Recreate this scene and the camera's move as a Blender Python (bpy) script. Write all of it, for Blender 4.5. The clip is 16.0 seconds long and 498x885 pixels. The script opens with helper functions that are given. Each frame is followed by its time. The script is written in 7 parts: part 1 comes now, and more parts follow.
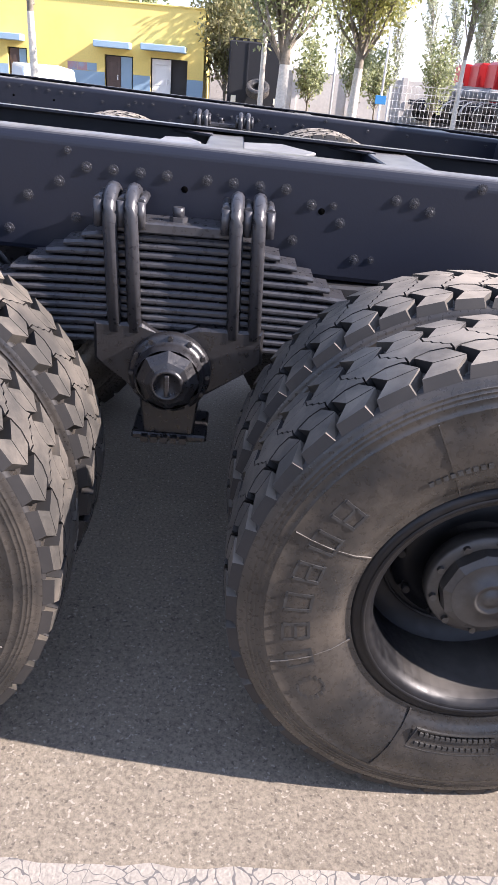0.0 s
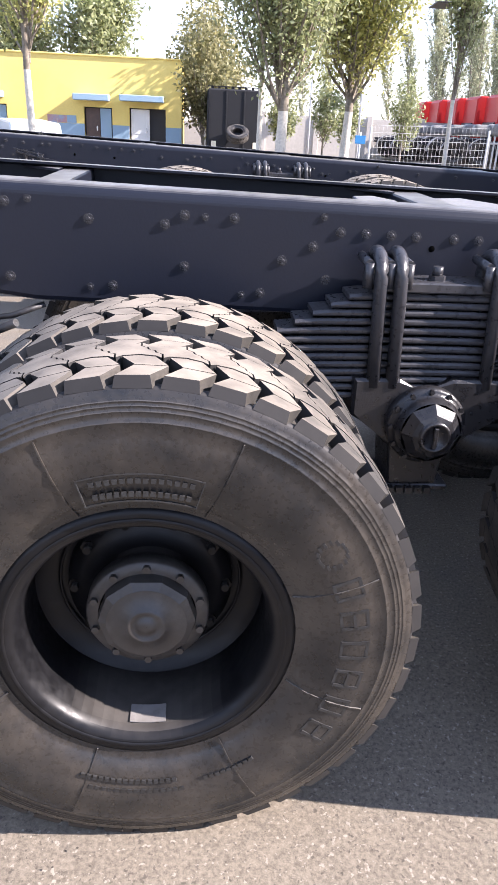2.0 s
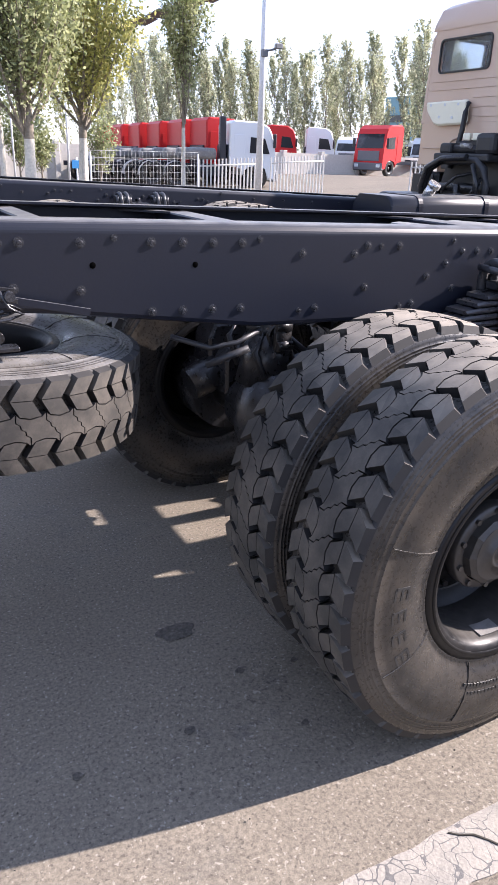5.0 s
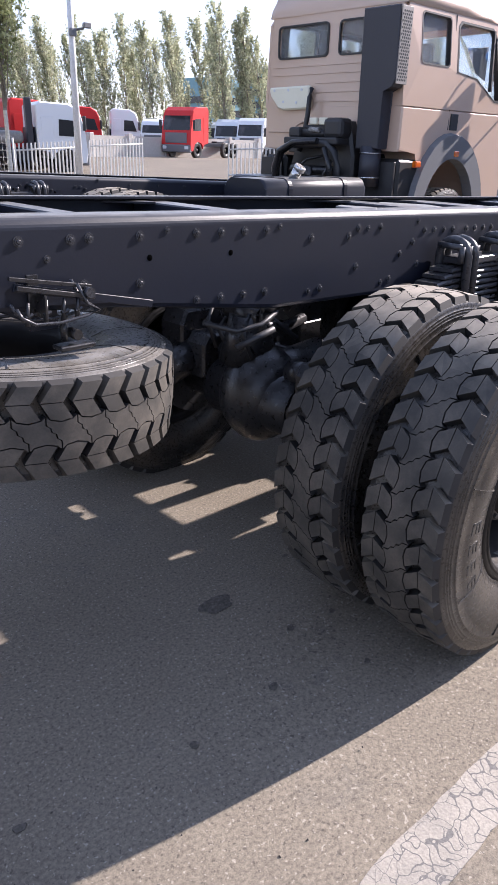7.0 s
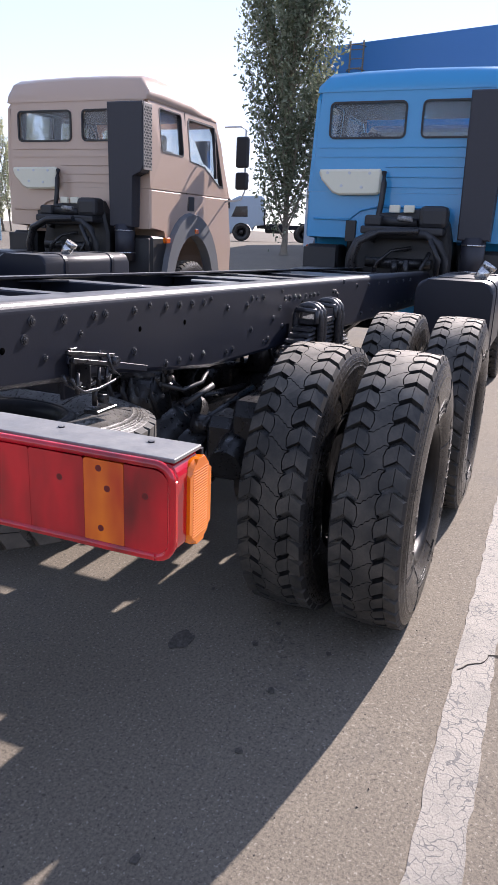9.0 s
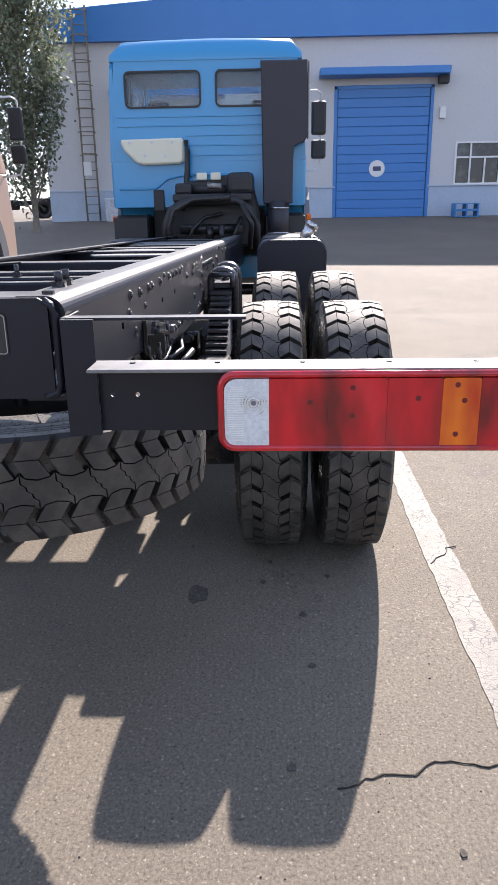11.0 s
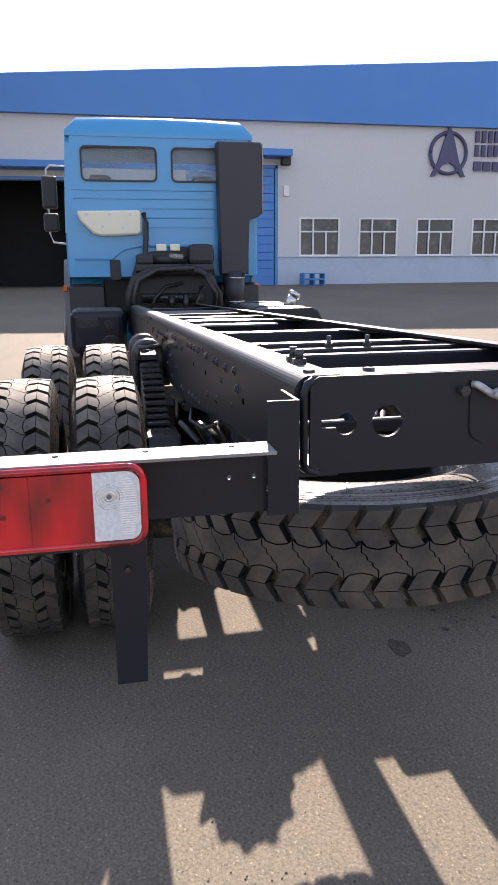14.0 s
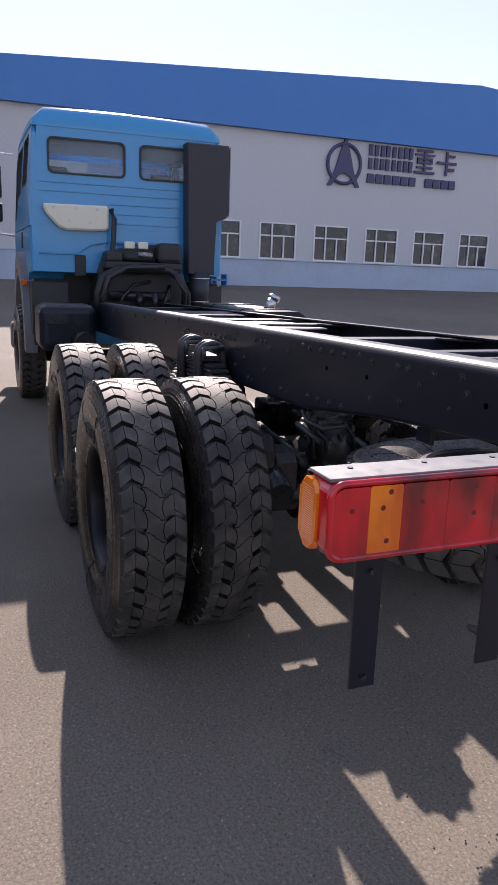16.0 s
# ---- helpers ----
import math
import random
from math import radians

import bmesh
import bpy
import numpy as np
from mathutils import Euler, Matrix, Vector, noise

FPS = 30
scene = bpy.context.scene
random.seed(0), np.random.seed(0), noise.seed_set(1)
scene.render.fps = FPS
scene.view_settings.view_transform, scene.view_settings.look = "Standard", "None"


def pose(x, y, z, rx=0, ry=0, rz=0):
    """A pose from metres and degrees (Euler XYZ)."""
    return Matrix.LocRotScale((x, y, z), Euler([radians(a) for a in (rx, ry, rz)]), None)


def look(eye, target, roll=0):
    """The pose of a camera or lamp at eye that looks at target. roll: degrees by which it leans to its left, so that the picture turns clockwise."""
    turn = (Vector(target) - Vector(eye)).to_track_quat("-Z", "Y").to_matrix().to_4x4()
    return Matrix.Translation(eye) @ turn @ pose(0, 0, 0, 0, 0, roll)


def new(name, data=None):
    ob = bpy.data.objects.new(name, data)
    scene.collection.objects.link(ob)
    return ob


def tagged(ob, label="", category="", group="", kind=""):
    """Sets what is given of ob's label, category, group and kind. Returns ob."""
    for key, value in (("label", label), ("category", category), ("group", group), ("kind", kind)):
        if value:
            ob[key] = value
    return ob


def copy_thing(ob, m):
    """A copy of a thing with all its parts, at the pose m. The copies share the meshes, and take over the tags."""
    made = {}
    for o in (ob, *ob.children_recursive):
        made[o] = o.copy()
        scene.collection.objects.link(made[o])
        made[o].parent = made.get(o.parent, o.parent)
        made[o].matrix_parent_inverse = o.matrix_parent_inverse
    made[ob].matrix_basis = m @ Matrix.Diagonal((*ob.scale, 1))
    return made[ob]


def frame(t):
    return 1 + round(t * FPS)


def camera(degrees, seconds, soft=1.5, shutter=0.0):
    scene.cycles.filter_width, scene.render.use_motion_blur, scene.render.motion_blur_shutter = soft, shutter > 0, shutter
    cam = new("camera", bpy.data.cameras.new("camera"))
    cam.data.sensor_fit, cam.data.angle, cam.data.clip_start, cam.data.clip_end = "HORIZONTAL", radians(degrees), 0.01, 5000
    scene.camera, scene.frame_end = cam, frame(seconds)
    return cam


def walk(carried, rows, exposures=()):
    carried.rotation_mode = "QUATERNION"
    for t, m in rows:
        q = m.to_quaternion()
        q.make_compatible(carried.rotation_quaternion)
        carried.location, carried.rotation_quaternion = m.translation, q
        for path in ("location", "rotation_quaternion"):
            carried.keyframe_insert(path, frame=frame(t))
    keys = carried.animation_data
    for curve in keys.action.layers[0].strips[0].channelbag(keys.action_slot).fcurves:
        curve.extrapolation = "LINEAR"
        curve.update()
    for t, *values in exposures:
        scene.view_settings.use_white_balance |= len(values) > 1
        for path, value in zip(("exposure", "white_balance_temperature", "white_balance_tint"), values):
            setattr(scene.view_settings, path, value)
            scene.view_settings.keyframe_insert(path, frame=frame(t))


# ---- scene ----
cam = camera(38.5, 16.0)
PATH = [
    (0, (0.889, -2.426, 1.514), (0.977, -0.65, 0.597), 5.2),
    (0.5, (0.73, -2.461, 1.538), (0.806, -0.663, 0.666), 2.8),
    (1, (0.547, -2.38, 1.505), (0.626, -0.582, 0.633), 1.4),
    (1.5, (0.334, -2.327, 1.516), (0.409, -0.543, 0.616), 2.8),
    (2, (0.092, -2.412, 1.53), (0.249, -0.596, 0.706), 2.8),
    (2.5, (-0.174, -2.466, 1.545), (-0.012, -0.659, 0.702), 2.4),
    (3, (-0.46, -2.41, 1.523), (-0.347, -0.59, 0.701), 1.4),
    (3.5, (-0.674, -2.375, 1.522), (-0.437, -0.568, 0.698), 2.4),
    (4, (-0.953, -2.438, 1.551), (-0.45, -0.665, 0.773), 3.1),
    (6.5, (-1.961, -2.128, 1.548), (-0.753, -0.734, 0.775), 1.2),
    (7, (-2.099, -2.086, 1.56), (-0.815, -0.761, 0.789), 1.7),
    (7.5, (-2.352, -2.054, 1.57), (-0.998, -0.795, 0.805), 1.3),
    (8, (-2.513, -1.925, 1.562), (-1.121, -0.672, 0.86), 1.6),
    (8.5, (-2.635, -1.749, 1.578), (-1.122, -0.639, 0.887), 1.0),
    (9, (-2.876, -1.61, 1.579), (-1.102, -0.887, 1.006), 2.3),
    (11.5, (-3.29, -0.542, 1.555), (-1.405, -0.5, 0.887), -0.2),
    (12, (-3.261, -0.288, 1.568), (-1.39, -0.253, 0.861), 2.3),
    (12.5, (-3.285, 0.004, 1.575), (-1.401, -0.158, 0.926), 3.3),
    (13, (-3.286, 0.244, 1.581), (-1.391, 0.023, 0.98), 1.4),
    (13.5, (-3.164, 0.5, 1.576), (-1.262, 0.186, 1.042), 0.1),
    (14, (-3.251, 0.747, 1.594), (-1.348, 0.351, 1.123), -0.5),
    (14.5, (-3.342, 0.99, 1.609), (-1.469, 0.48, 1.129), 0.9),
    (15, (-3.254, 1.214, 1.6), (-1.382, 0.658, 1.168), -1.7),
    (15.5, (-3.117, 1.406, 1.592), (-1.296, 0.717, 1.137), 0.4),
    (16, (-3.079, 1.728, 1.614), (-1.274, 1.004, 1.145), 2.0),
]
walk(cam, [(t, look(eye, target, roll)) for t, eye, target, roll in PATH],
     exposures=[(0, 2.32, 6480, 22), (2.5, 2.38, 6450, 22), (4, 2.25, 6430, 22), (6.5, 2.02, 6420, 22), (8, 1.78, 6380, 21.5), (8.7, 1.80, 6420, 21.5), (9, 1.6, 6420, 21.5), (11.5, 2.08, 6750, 18), (12.5, 2.42, 7350, 19.5), (13.5, 2.26, 7450, 20), (14.5, 1.70, 6950, 22), (16, 1.43, 6780, 25)])

# ---- world and sun ----
SUN = Vector((1.525, -0.31, 1.0)).normalized()
world = bpy.data.worlds.new("sky")
scene.world = world
world.use_nodes = True
wn = world.node_tree.nodes
sky = wn.new("ShaderNodeTexSky")
sky.sky_type = "NISHITA"
sky.sun_disc = False
sky.sun_elevation = math.asin(SUN.z)
sky.sun_rotation = math.atan2(SUN.x, SUN.y)
sky.dust_density = 0.1
sky.altitude = 1000
sky.air_density = 1.0
haze = wn.new("ShaderNodeGamma")
haze.inputs["Gamma"].default_value = 0.48
tint = wn.new("ShaderNodeMix")
tint.data_type = "RGBA"
tint.blend_type = "MULTIPLY"
tint.inputs["Factor"].default_value = 1.0
tint.inputs["B"].default_value = (0.95, 0.99, 1.10, 1)
world.node_tree.links.new(sky.outputs[0], haze.inputs[0])
world.node_tree.links.new(haze.outputs[0], tint.inputs["A"])
world.node_tree.links.new(tint.outputs["Result"], wn["Background"].inputs[0])
wn["Background"].inputs[1].default_value = 0.180
sun = new("sun", bpy.data.lights.new("sun", "SUN"))
sun.data.energy = 3.4
sun.data.angle = radians(0.53)
sun.data.color = (1.0, 0.95, 0.87)
sun.matrix_world = look(SUN * 60, (0, 0, 0))

# ---- materials ----


def material(name, base, rough=0.6, metal=0.0, spots=(), grain=0.0, grain_scale=60.0, bump=0.0, bump_scale=80.0, coat=0.0, vary=0.0, spec=0.5):
    """A principled material: base colour, blotches of other colours at given scales, fine grain and relief."""
    m = bpy.data.materials.new(name)
    m.use_nodes = True
    n, l = m.node_tree.nodes, m.node_tree.links
    b = n["Principled BSDF"]
    b.inputs["Roughness"].default_value = rough
    b.inputs["Metallic"].default_value = metal
    b.inputs["Coat Weight"].default_value = coat
    b.inputs["Coat Roughness"].default_value = 0.08
    b.inputs["Specular IOR Level"].default_value = spec
    geo = n.new("ShaderNodeTexCoord")
    col = n.new("ShaderNodeRGB")
    col.outputs[0].default_value = (*base, 1)
    out = col.outputs[0]
    for colour, scale, lo, hi, amount in spots:
        t = n.new("ShaderNodeTexNoise")
        t.inputs["Scale"].default_value = scale
        t.inputs["Detail"].default_value = 6
        t.inputs["Roughness"].default_value = 0.65
        l.new(geo.outputs["Object"], t.inputs["Vector"])
        r = n.new("ShaderNodeMapRange")
        r.inputs["From Min"].default_value, r.inputs["From Max"].default_value = lo, hi
        r.inputs["To Max"].default_value = amount
        l.new(t.outputs["Fac"], r.inputs["Value"])
        mix = n.new("ShaderNodeMix")
        mix.data_type = "RGBA"
        l.new(r.outputs[0], mix.inputs["Factor"])
        l.new(out, mix.inputs["A"])
        mix.inputs["B"].default_value = (*colour, 1)
        out = mix.outputs["Result"]
    if grain:
        t = n.new("ShaderNodeTexNoise")
        t.inputs["Scale"].default_value = grain_scale
        t.inputs["Detail"].default_value = 4
        l.new(geo.outputs["Object"], t.inputs["Vector"])
        r = n.new("ShaderNodeMapRange")
        r.inputs["From Min"].default_value, r.inputs["From Max"].default_value = 0.3, 0.7
        r.inputs["To Min"].default_value, r.inputs["To Max"].default_value = 1 - grain, 1 + grain
        l.new(t.outputs["Fac"], r.inputs["Value"])
        h = n.new("ShaderNodeHueSaturation")
        l.new(out, h.inputs["Color"])
        l.new(r.outputs[0], h.inputs["Value"])
        out = h.outputs[0]
        rr = n.new("ShaderNodeMapRange")
        rr.inputs["From Min"].default_value, rr.inputs["From Max"].default_value = 0.25, 0.75
        rr.inputs["To Min"].default_value, rr.inputs["To Max"].default_value = max(rough - 0.12, 0.02), min(rough + 0.12, 1)
        l.new(t.outputs["Fac"], rr.inputs["Value"])
        l.new(rr.outputs[0], b.inputs["Roughness"])
    if vary:
        info = n.new("ShaderNodeObjectInfo")
        r = n.new("ShaderNodeMapRange")
        r.inputs["To Min"].default_value, r.inputs["To Max"].default_value = 1 - vary, 1 + vary
        l.new(info.outputs["Random"], r.inputs["Value"])
        h = n.new("ShaderNodeHueSaturation")
        l.new(out, h.inputs["Color"])
        l.new(r.outputs[0], h.inputs["Value"])
        out = h.outputs[0]
    if bump:
        t = n.new("ShaderNodeTexNoise")
        t.inputs["Scale"].default_value = bump_scale
        t.inputs["Detail"].default_value = 5
        l.new(geo.outputs["Object"], t.inputs["Vector"])
        bp = n.new("ShaderNodeBump")
        bp.inputs["Strength"].default_value = bump
        bp.inputs["Distance"].default_value = 0.01
        l.new(t.outputs["Fac"], bp.inputs["Height"])
        l.new(bp.outputs[0], b.inputs["Normal"])
    l.new(out, b.inputs["Base Color"])
    return m


def asphalt():
    """Old weathered asphalt: fine pale grit, scattered light and dark stones, broad stains."""
    m = material("old_asphalt", (0.158, 0.134, 0.105), 0.85,
                 spots=(((0.192, 0.165, 0.129), 0.35, 0.42, 0.62, 0.8), ((0.125, 0.117, 0.105), 1.3, 0.56, 0.72, 0.6), ((0.22, 0.19, 0.147), 2.1, 0.55, 0.75, 0.5),
                        ((0.10, 0.094, 0.086), 7.0, 0.60, 0.74, 0.5)))
    n, l = m.node_tree.nodes, m.node_tree.links
    b = n["Principled BSDF"]
    src = b.inputs["Base Color"].links[0].from_socket
    tc = n.new("ShaderNodeTexCoord")

    def noise(scale, detail, rough):
        t = n.new("ShaderNodeTexNoise")
        t.inputs["Scale"].default_value, t.inputs["Detail"].default_value, t.inputs["Roughness"].default_value = scale, detail, rough
        l.new(tc.outputs["Object"], t.inputs["Vector"])
        return t.outputs["Fac"]

    def ramp(src_socket, lo, hi, a, b2):
        r = n.new("ShaderNodeMapRange")
        r.inputs["From Min"].default_value, r.inputs["From Max"].default_value = lo, hi
        r.inputs["To Min"].default_value, r.inputs["To Max"].default_value = a, b2
        l.new(src_socket, r.inputs["Value"])
        return r.outputs[0]

    grit = noise(95, 6, 0.72)
    h = n.new("ShaderNodeHueSaturation")
    l.new(src, h.inputs["Color"])
    l.new(ramp(grit, 0.34, 0.66, 0.62, 1.30), h.inputs["Value"])
    out = h.outputs[0]
    for scale, lo, hi, colour in ((85, 0.63, 0.69, (0.36, 0.325, 0.27)), (75, 0.63, 0.69, (0.05, 0.045, 0.040))):
        mix = n.new("ShaderNodeMix")
        mix.data_type = "RGBA"
        l.new(ramp(noise(scale, 2, 0.5), lo, hi, 0.0, 0.6), mix.inputs["Factor"])
        l.new(out, mix.inputs["A"])
        mix.inputs["B"].default_value = (*colour, 1)
        out = mix.outputs["Result"]
    l.new(out, b.inputs["Base Color"])
    bp = n.new("ShaderNodeBump")
    bp.inputs["Strength"].default_value = 0.34
    bp.inputs["Distance"].default_value = 0.006
    b.inputs["Specular IOR Level"].default_value = 0.2
    l.new(grit, bp.inputs["Height"])
    l.new(bp.outputs[0], b.inputs["Normal"])
    return m


def line_paint():
    """Road paint, cracked into small plates and worn to the asphalt at places."""
    m = material("road_paint", (0.26, 0.235, 0.20), 0.75, spots=(((0.18, 0.165, 0.142), 4.0, 0.45, 0.65, 0.7),), grain=0.15, grain_scale=130, bump=0.3, bump_scale=120)
    n, l = m.node_tree.nodes, m.node_tree.links
    b = n["Principled BSDF"]
    src = b.inputs["Base Color"].links[0].from_socket
    tc = n.new("ShaderNodeTexCoord")
    wob = n.new("ShaderNodeTexNoise")
    wob.inputs["Scale"].default_value = 9
    l.new(tc.outputs["Object"], wob.inputs["Vector"])
    add = n.new("ShaderNodeMix")
    add.data_type = "RGBA"
    add.inputs["Factor"].default_value = 0.12
    l.new(tc.outputs["Object"], add.inputs["A"])
    l.new(wob.outputs["Color"], add.inputs["B"])
    v = n.new("ShaderNodeTexVoronoi")
    v.feature = "DISTANCE_TO_EDGE"
    v.inputs["Scale"].default_value = 27
    l.new(add.outputs["Result"], v.inputs["Vector"])
    gate = n.new("ShaderNodeTexNoise")
    gate.inputs["Scale"].default_value = 5
    l.new(tc.outputs["Object"], gate.inputs["Vector"])
    lim = n.new("ShaderNodeMapRange")
    lim.inputs["From Min"].default_value, lim.inputs["From Max"].default_value = 0.45, 0.65
    lim.inputs["To Min"].default_value, lim.inputs["To Max"].default_value = 0.022, 0.055
    l.new(gate.outputs["Fac"], lim.inputs["Value"])
    less = n.new("ShaderNodeMath")
    less.operation = "LESS_THAN"
    l.new(v.outputs["Distance"], less.inputs[0])
    l.new(lim.outputs[0], less.inputs[1])
    mix = n.new("ShaderNodeMix")
    mix.data_type = "RGBA"
    l.new(less.outputs[0], mix.inputs["Factor"])
    l.new(src, mix.inputs["A"])
    mix.inputs["B"].default_value = (0.10, 0.095, 0.09, 1)
    l.new(mix.outputs["Result"], b.inputs["Base Color"])
    return m


def glass_material(name, tint, rough=0.03):
    m = bpy.data.materials.new(name)
    m.use_nodes = True
    b = m.node_tree.nodes["Principled BSDF"]
    b.inputs["Base Color"].default_value = (*tint, 1)
    b.inputs["Roughness"].default_value = rough
    b.inputs["Transmission Weight"].default_value = 0.9
    b.inputs["IOR"].default_value = 1.25
    b.inputs["Specular IOR Level"].default_value = 1.0
    return m


M = {}
M["asphalt"] = asphalt()
M["line"] = line_paint()
M["chassis"] = material("black_chassis_paint", (0.009, 0.0110, 0.0190), 0.38, spec=0.34, spots=(((0.012, 0.012, 0.017), 2.0, 0.5, 0.8, 0.5),), bump=0.03, bump_scale=120)
M["casting"] = material("black_cast_iron", (0.015, 0.0145, 0.016), 0.33, spec=0.5, spots=(((0.03, 0.028, 0.025), 8.0, 0.58, 0.8, 0.4),), grain=0.2, grain_scale=60, bump=0.1, bump_scale=160)
M["spring"] = material("spring_steel_paint", (0.034, 0.034, 0.038), 0.33, spots=(((0.07, 0.065, 0.06), 10.0, 0.58, 0.8, 0.5),), grain=0.2, grain_scale=60)
M["bolt"] = material("painted_bolt", (0.030, 0.031, 0.036), 0.27, grain=0.2, grain_scale=200)
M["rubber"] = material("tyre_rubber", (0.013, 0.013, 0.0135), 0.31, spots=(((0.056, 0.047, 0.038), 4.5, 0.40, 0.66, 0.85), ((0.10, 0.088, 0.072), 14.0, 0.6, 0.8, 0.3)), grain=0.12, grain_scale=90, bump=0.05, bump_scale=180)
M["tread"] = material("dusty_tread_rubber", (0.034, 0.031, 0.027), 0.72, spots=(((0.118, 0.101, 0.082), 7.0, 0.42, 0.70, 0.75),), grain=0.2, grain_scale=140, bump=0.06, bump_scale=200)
# Groove floors and lug sides: their shade put into a darker rubber colour.
M["groove"] = material("shaded_groove_rubber", (0.013, 0.012, 0.012), 0.7, spots=(((0.035, 0.031, 0.028), 9.0, 0.5, 0.75, 0.6),))
M["letters"] = material("moulded_rubber", (0.022, 0.022, 0.022), 0.5, grain=0.15)
M["rim"] = material("black_rim_enamel", (0.006, 0.006, 0.007), 0.42, spec=0.28, spots=(((0.035, 0.032, 0.028), 6.0, 0.58, 0.8, 0.4),), grain=0.2, grain_scale=50)
M["hub"] = material("dusty_hub_paint", (0.038, 0.034, 0.031), 0.42, spots=(((0.10, 0.095, 0.085), 9.0, 0.5, 0.75, 0.5),), grain=0.2, grain_scale=90)
M["cab_blue"] = material("blue_cab_enamel", (0.022, 0.275, 0.55), 0.32, spots=(((0.03, 0.29, 0.55), 1.5, 0.5, 0.75, 0.4),), coat=0.4)
M["cab_tan"] = material("sand_cab_enamel", (0.52, 0.375, 0.285), 0.36, spots=(((0.46, 0.345, 0.28), 1.5, 0.5, 0.75, 0.5),), coat=0.35)
M["cab_red"] = material("red_cab_enamel", (0.50, 0.022, 0.022), 0.45, spec=0.3)
M["cab_white"] = material("white_cab_enamel", (0.66, 0.69, 0.72), 0.35, coat=0.3)
M["cab_pale"] = material("pale_blue_cab_enamel", (0.42, 0.52, 0.62), 0.4, spec=0.3)
M["plastic"] = material("black_plastic", (0.018, 0.018, 0.02), 0.5, grain=0.2, grain_scale=90, bump=0.08)
M["stack"] = material("dark_intake_panel", (0.022, 0.022, 0.03), 0.5, grain=0.15, grain_scale=40)
M["grey_plastic"] = material("grey_plastic", (0.13, 0.135, 0.145), 0.55, grain=0.1)
M["bare"] = material("pale_tank_cover", (0.74, 0.71, 0.56), 0.5, spots=(((0.6, 0.58, 0.46), 3.0, 0.5, 0.75, 0.4),))
M["metal"] = material("bright_steel", (0.55, 0.55, 0.55), 0.3, metal=1.0, grain=0.2, grain_scale=60)
# Pale base: sun glint on the tow ring put into the colour.
M["worn_iron"] = material("pale_forged_iron", (0.42, 0.41, 0.40), 0.45, metal=0.35, spots=(((0.05, 0.048, 0.045), 22.0, 0.45, 0.65, 0.8),), grain=0.3, grain_scale=60)
M["flange"] = material("dusty_grey_bracket", (0.17, 0.168, 0.165), 0.5, spots=(((0.28, 0.27, 0.255), 9.0, 0.45, 0.7, 0.7),), grain=0.12, grain_scale=40, bump=0.05)
M["glass"] = glass_material("cab_glass", (0.68, 0.73, 0.76))
M["dark_glass"] = material("dark_window_glass", (0.022, 0.024, 0.028), 0.06, spec=0.3, spots=(((0.10, 0.10, 0.11), 0.8, 0.5, 0.7, 0.6),))
# Red and grey blotches: reflections of the yard put into the pane colour.
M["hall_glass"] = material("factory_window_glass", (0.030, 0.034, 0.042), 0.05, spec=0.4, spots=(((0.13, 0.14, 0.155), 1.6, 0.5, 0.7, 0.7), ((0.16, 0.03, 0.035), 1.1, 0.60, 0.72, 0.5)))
M["seat"] = material("dark_cloth", (0.05, 0.05, 0.055), 0.9, grain=0.3)
M["lens_red"] = material("red_lamp_lens", (0.60, 0.003, 0.032), 0.10, spots=(((0.34, 0.002, 0.016), 7.0, 0.42, 0.72, 0.6), ((0.62, 0.02, 0.03), 4.0, 0.52, 0.75, 0.6)), coat=0.6, grain=0.1, grain_scale=120)
M["lens_amber"] = material("amber_lamp_lens", (0.80, 0.19, 0.006), 0.10, spots=(((0.55, 0.06, 0.006), 12.0, 0.42, 0.66, 0.8),), coat=0.6, grain=0.12, grain_scale=150)


def lens_optics(m, deep, bright):
    """Moulded lamp lens: soft vertical streaks of depth, fine ring ribs under a clear coat."""
    n, l = m.node_tree.nodes, m.node_tree.links
    b = n["Principled BSDF"]
    b.inputs["Coat Roughness"].default_value = 0.03
    tc = n.new("ShaderNodeTexCoord")
    mp = n.new("ShaderNodeMapping")
    mp.inputs["Scale"].default_value = (1, 13, 5)
    l.new(tc.outputs["Object"], mp.inputs["Vector"])
    t = n.new("ShaderNodeTexNoise")
    t.inputs["Scale"].default_value, t.inputs["Detail"].default_value, t.inputs["Roughness"].default_value = 1.0, 3, 0.45
    l.new(mp.outputs[0], t.inputs["Vector"])
    r = n.new("ShaderNodeValToRGB")
    r.color_ramp.elements[0].position, r.color_ramp.elements[0].color = 0.34, (*deep, 1)
    r.color_ramp.elements[1].position, r.color_ramp.elements[1].color = 0.62, (*bright, 1)
    l.new(t.outputs["Fac"], r.inputs[0])
    l.new(r.outputs[0], b.inputs["Base Color"])
    w = n.new("ShaderNodeTexNoise")
    w.inputs["Scale"].default_value, w.inputs["Detail"].default_value = 150, 2
    l.new(tc.outputs["Object"], w.inputs["Vector"])
    bp = n.new("ShaderNodeBump")
    bp.inputs["Strength"].default_value, bp.inputs["Distance"].default_value = 0.10, 0.002
    l.new(w.outputs["Fac"], bp.inputs["Height"])
    l.new(bp.outputs[0], b.inputs["Normal"])


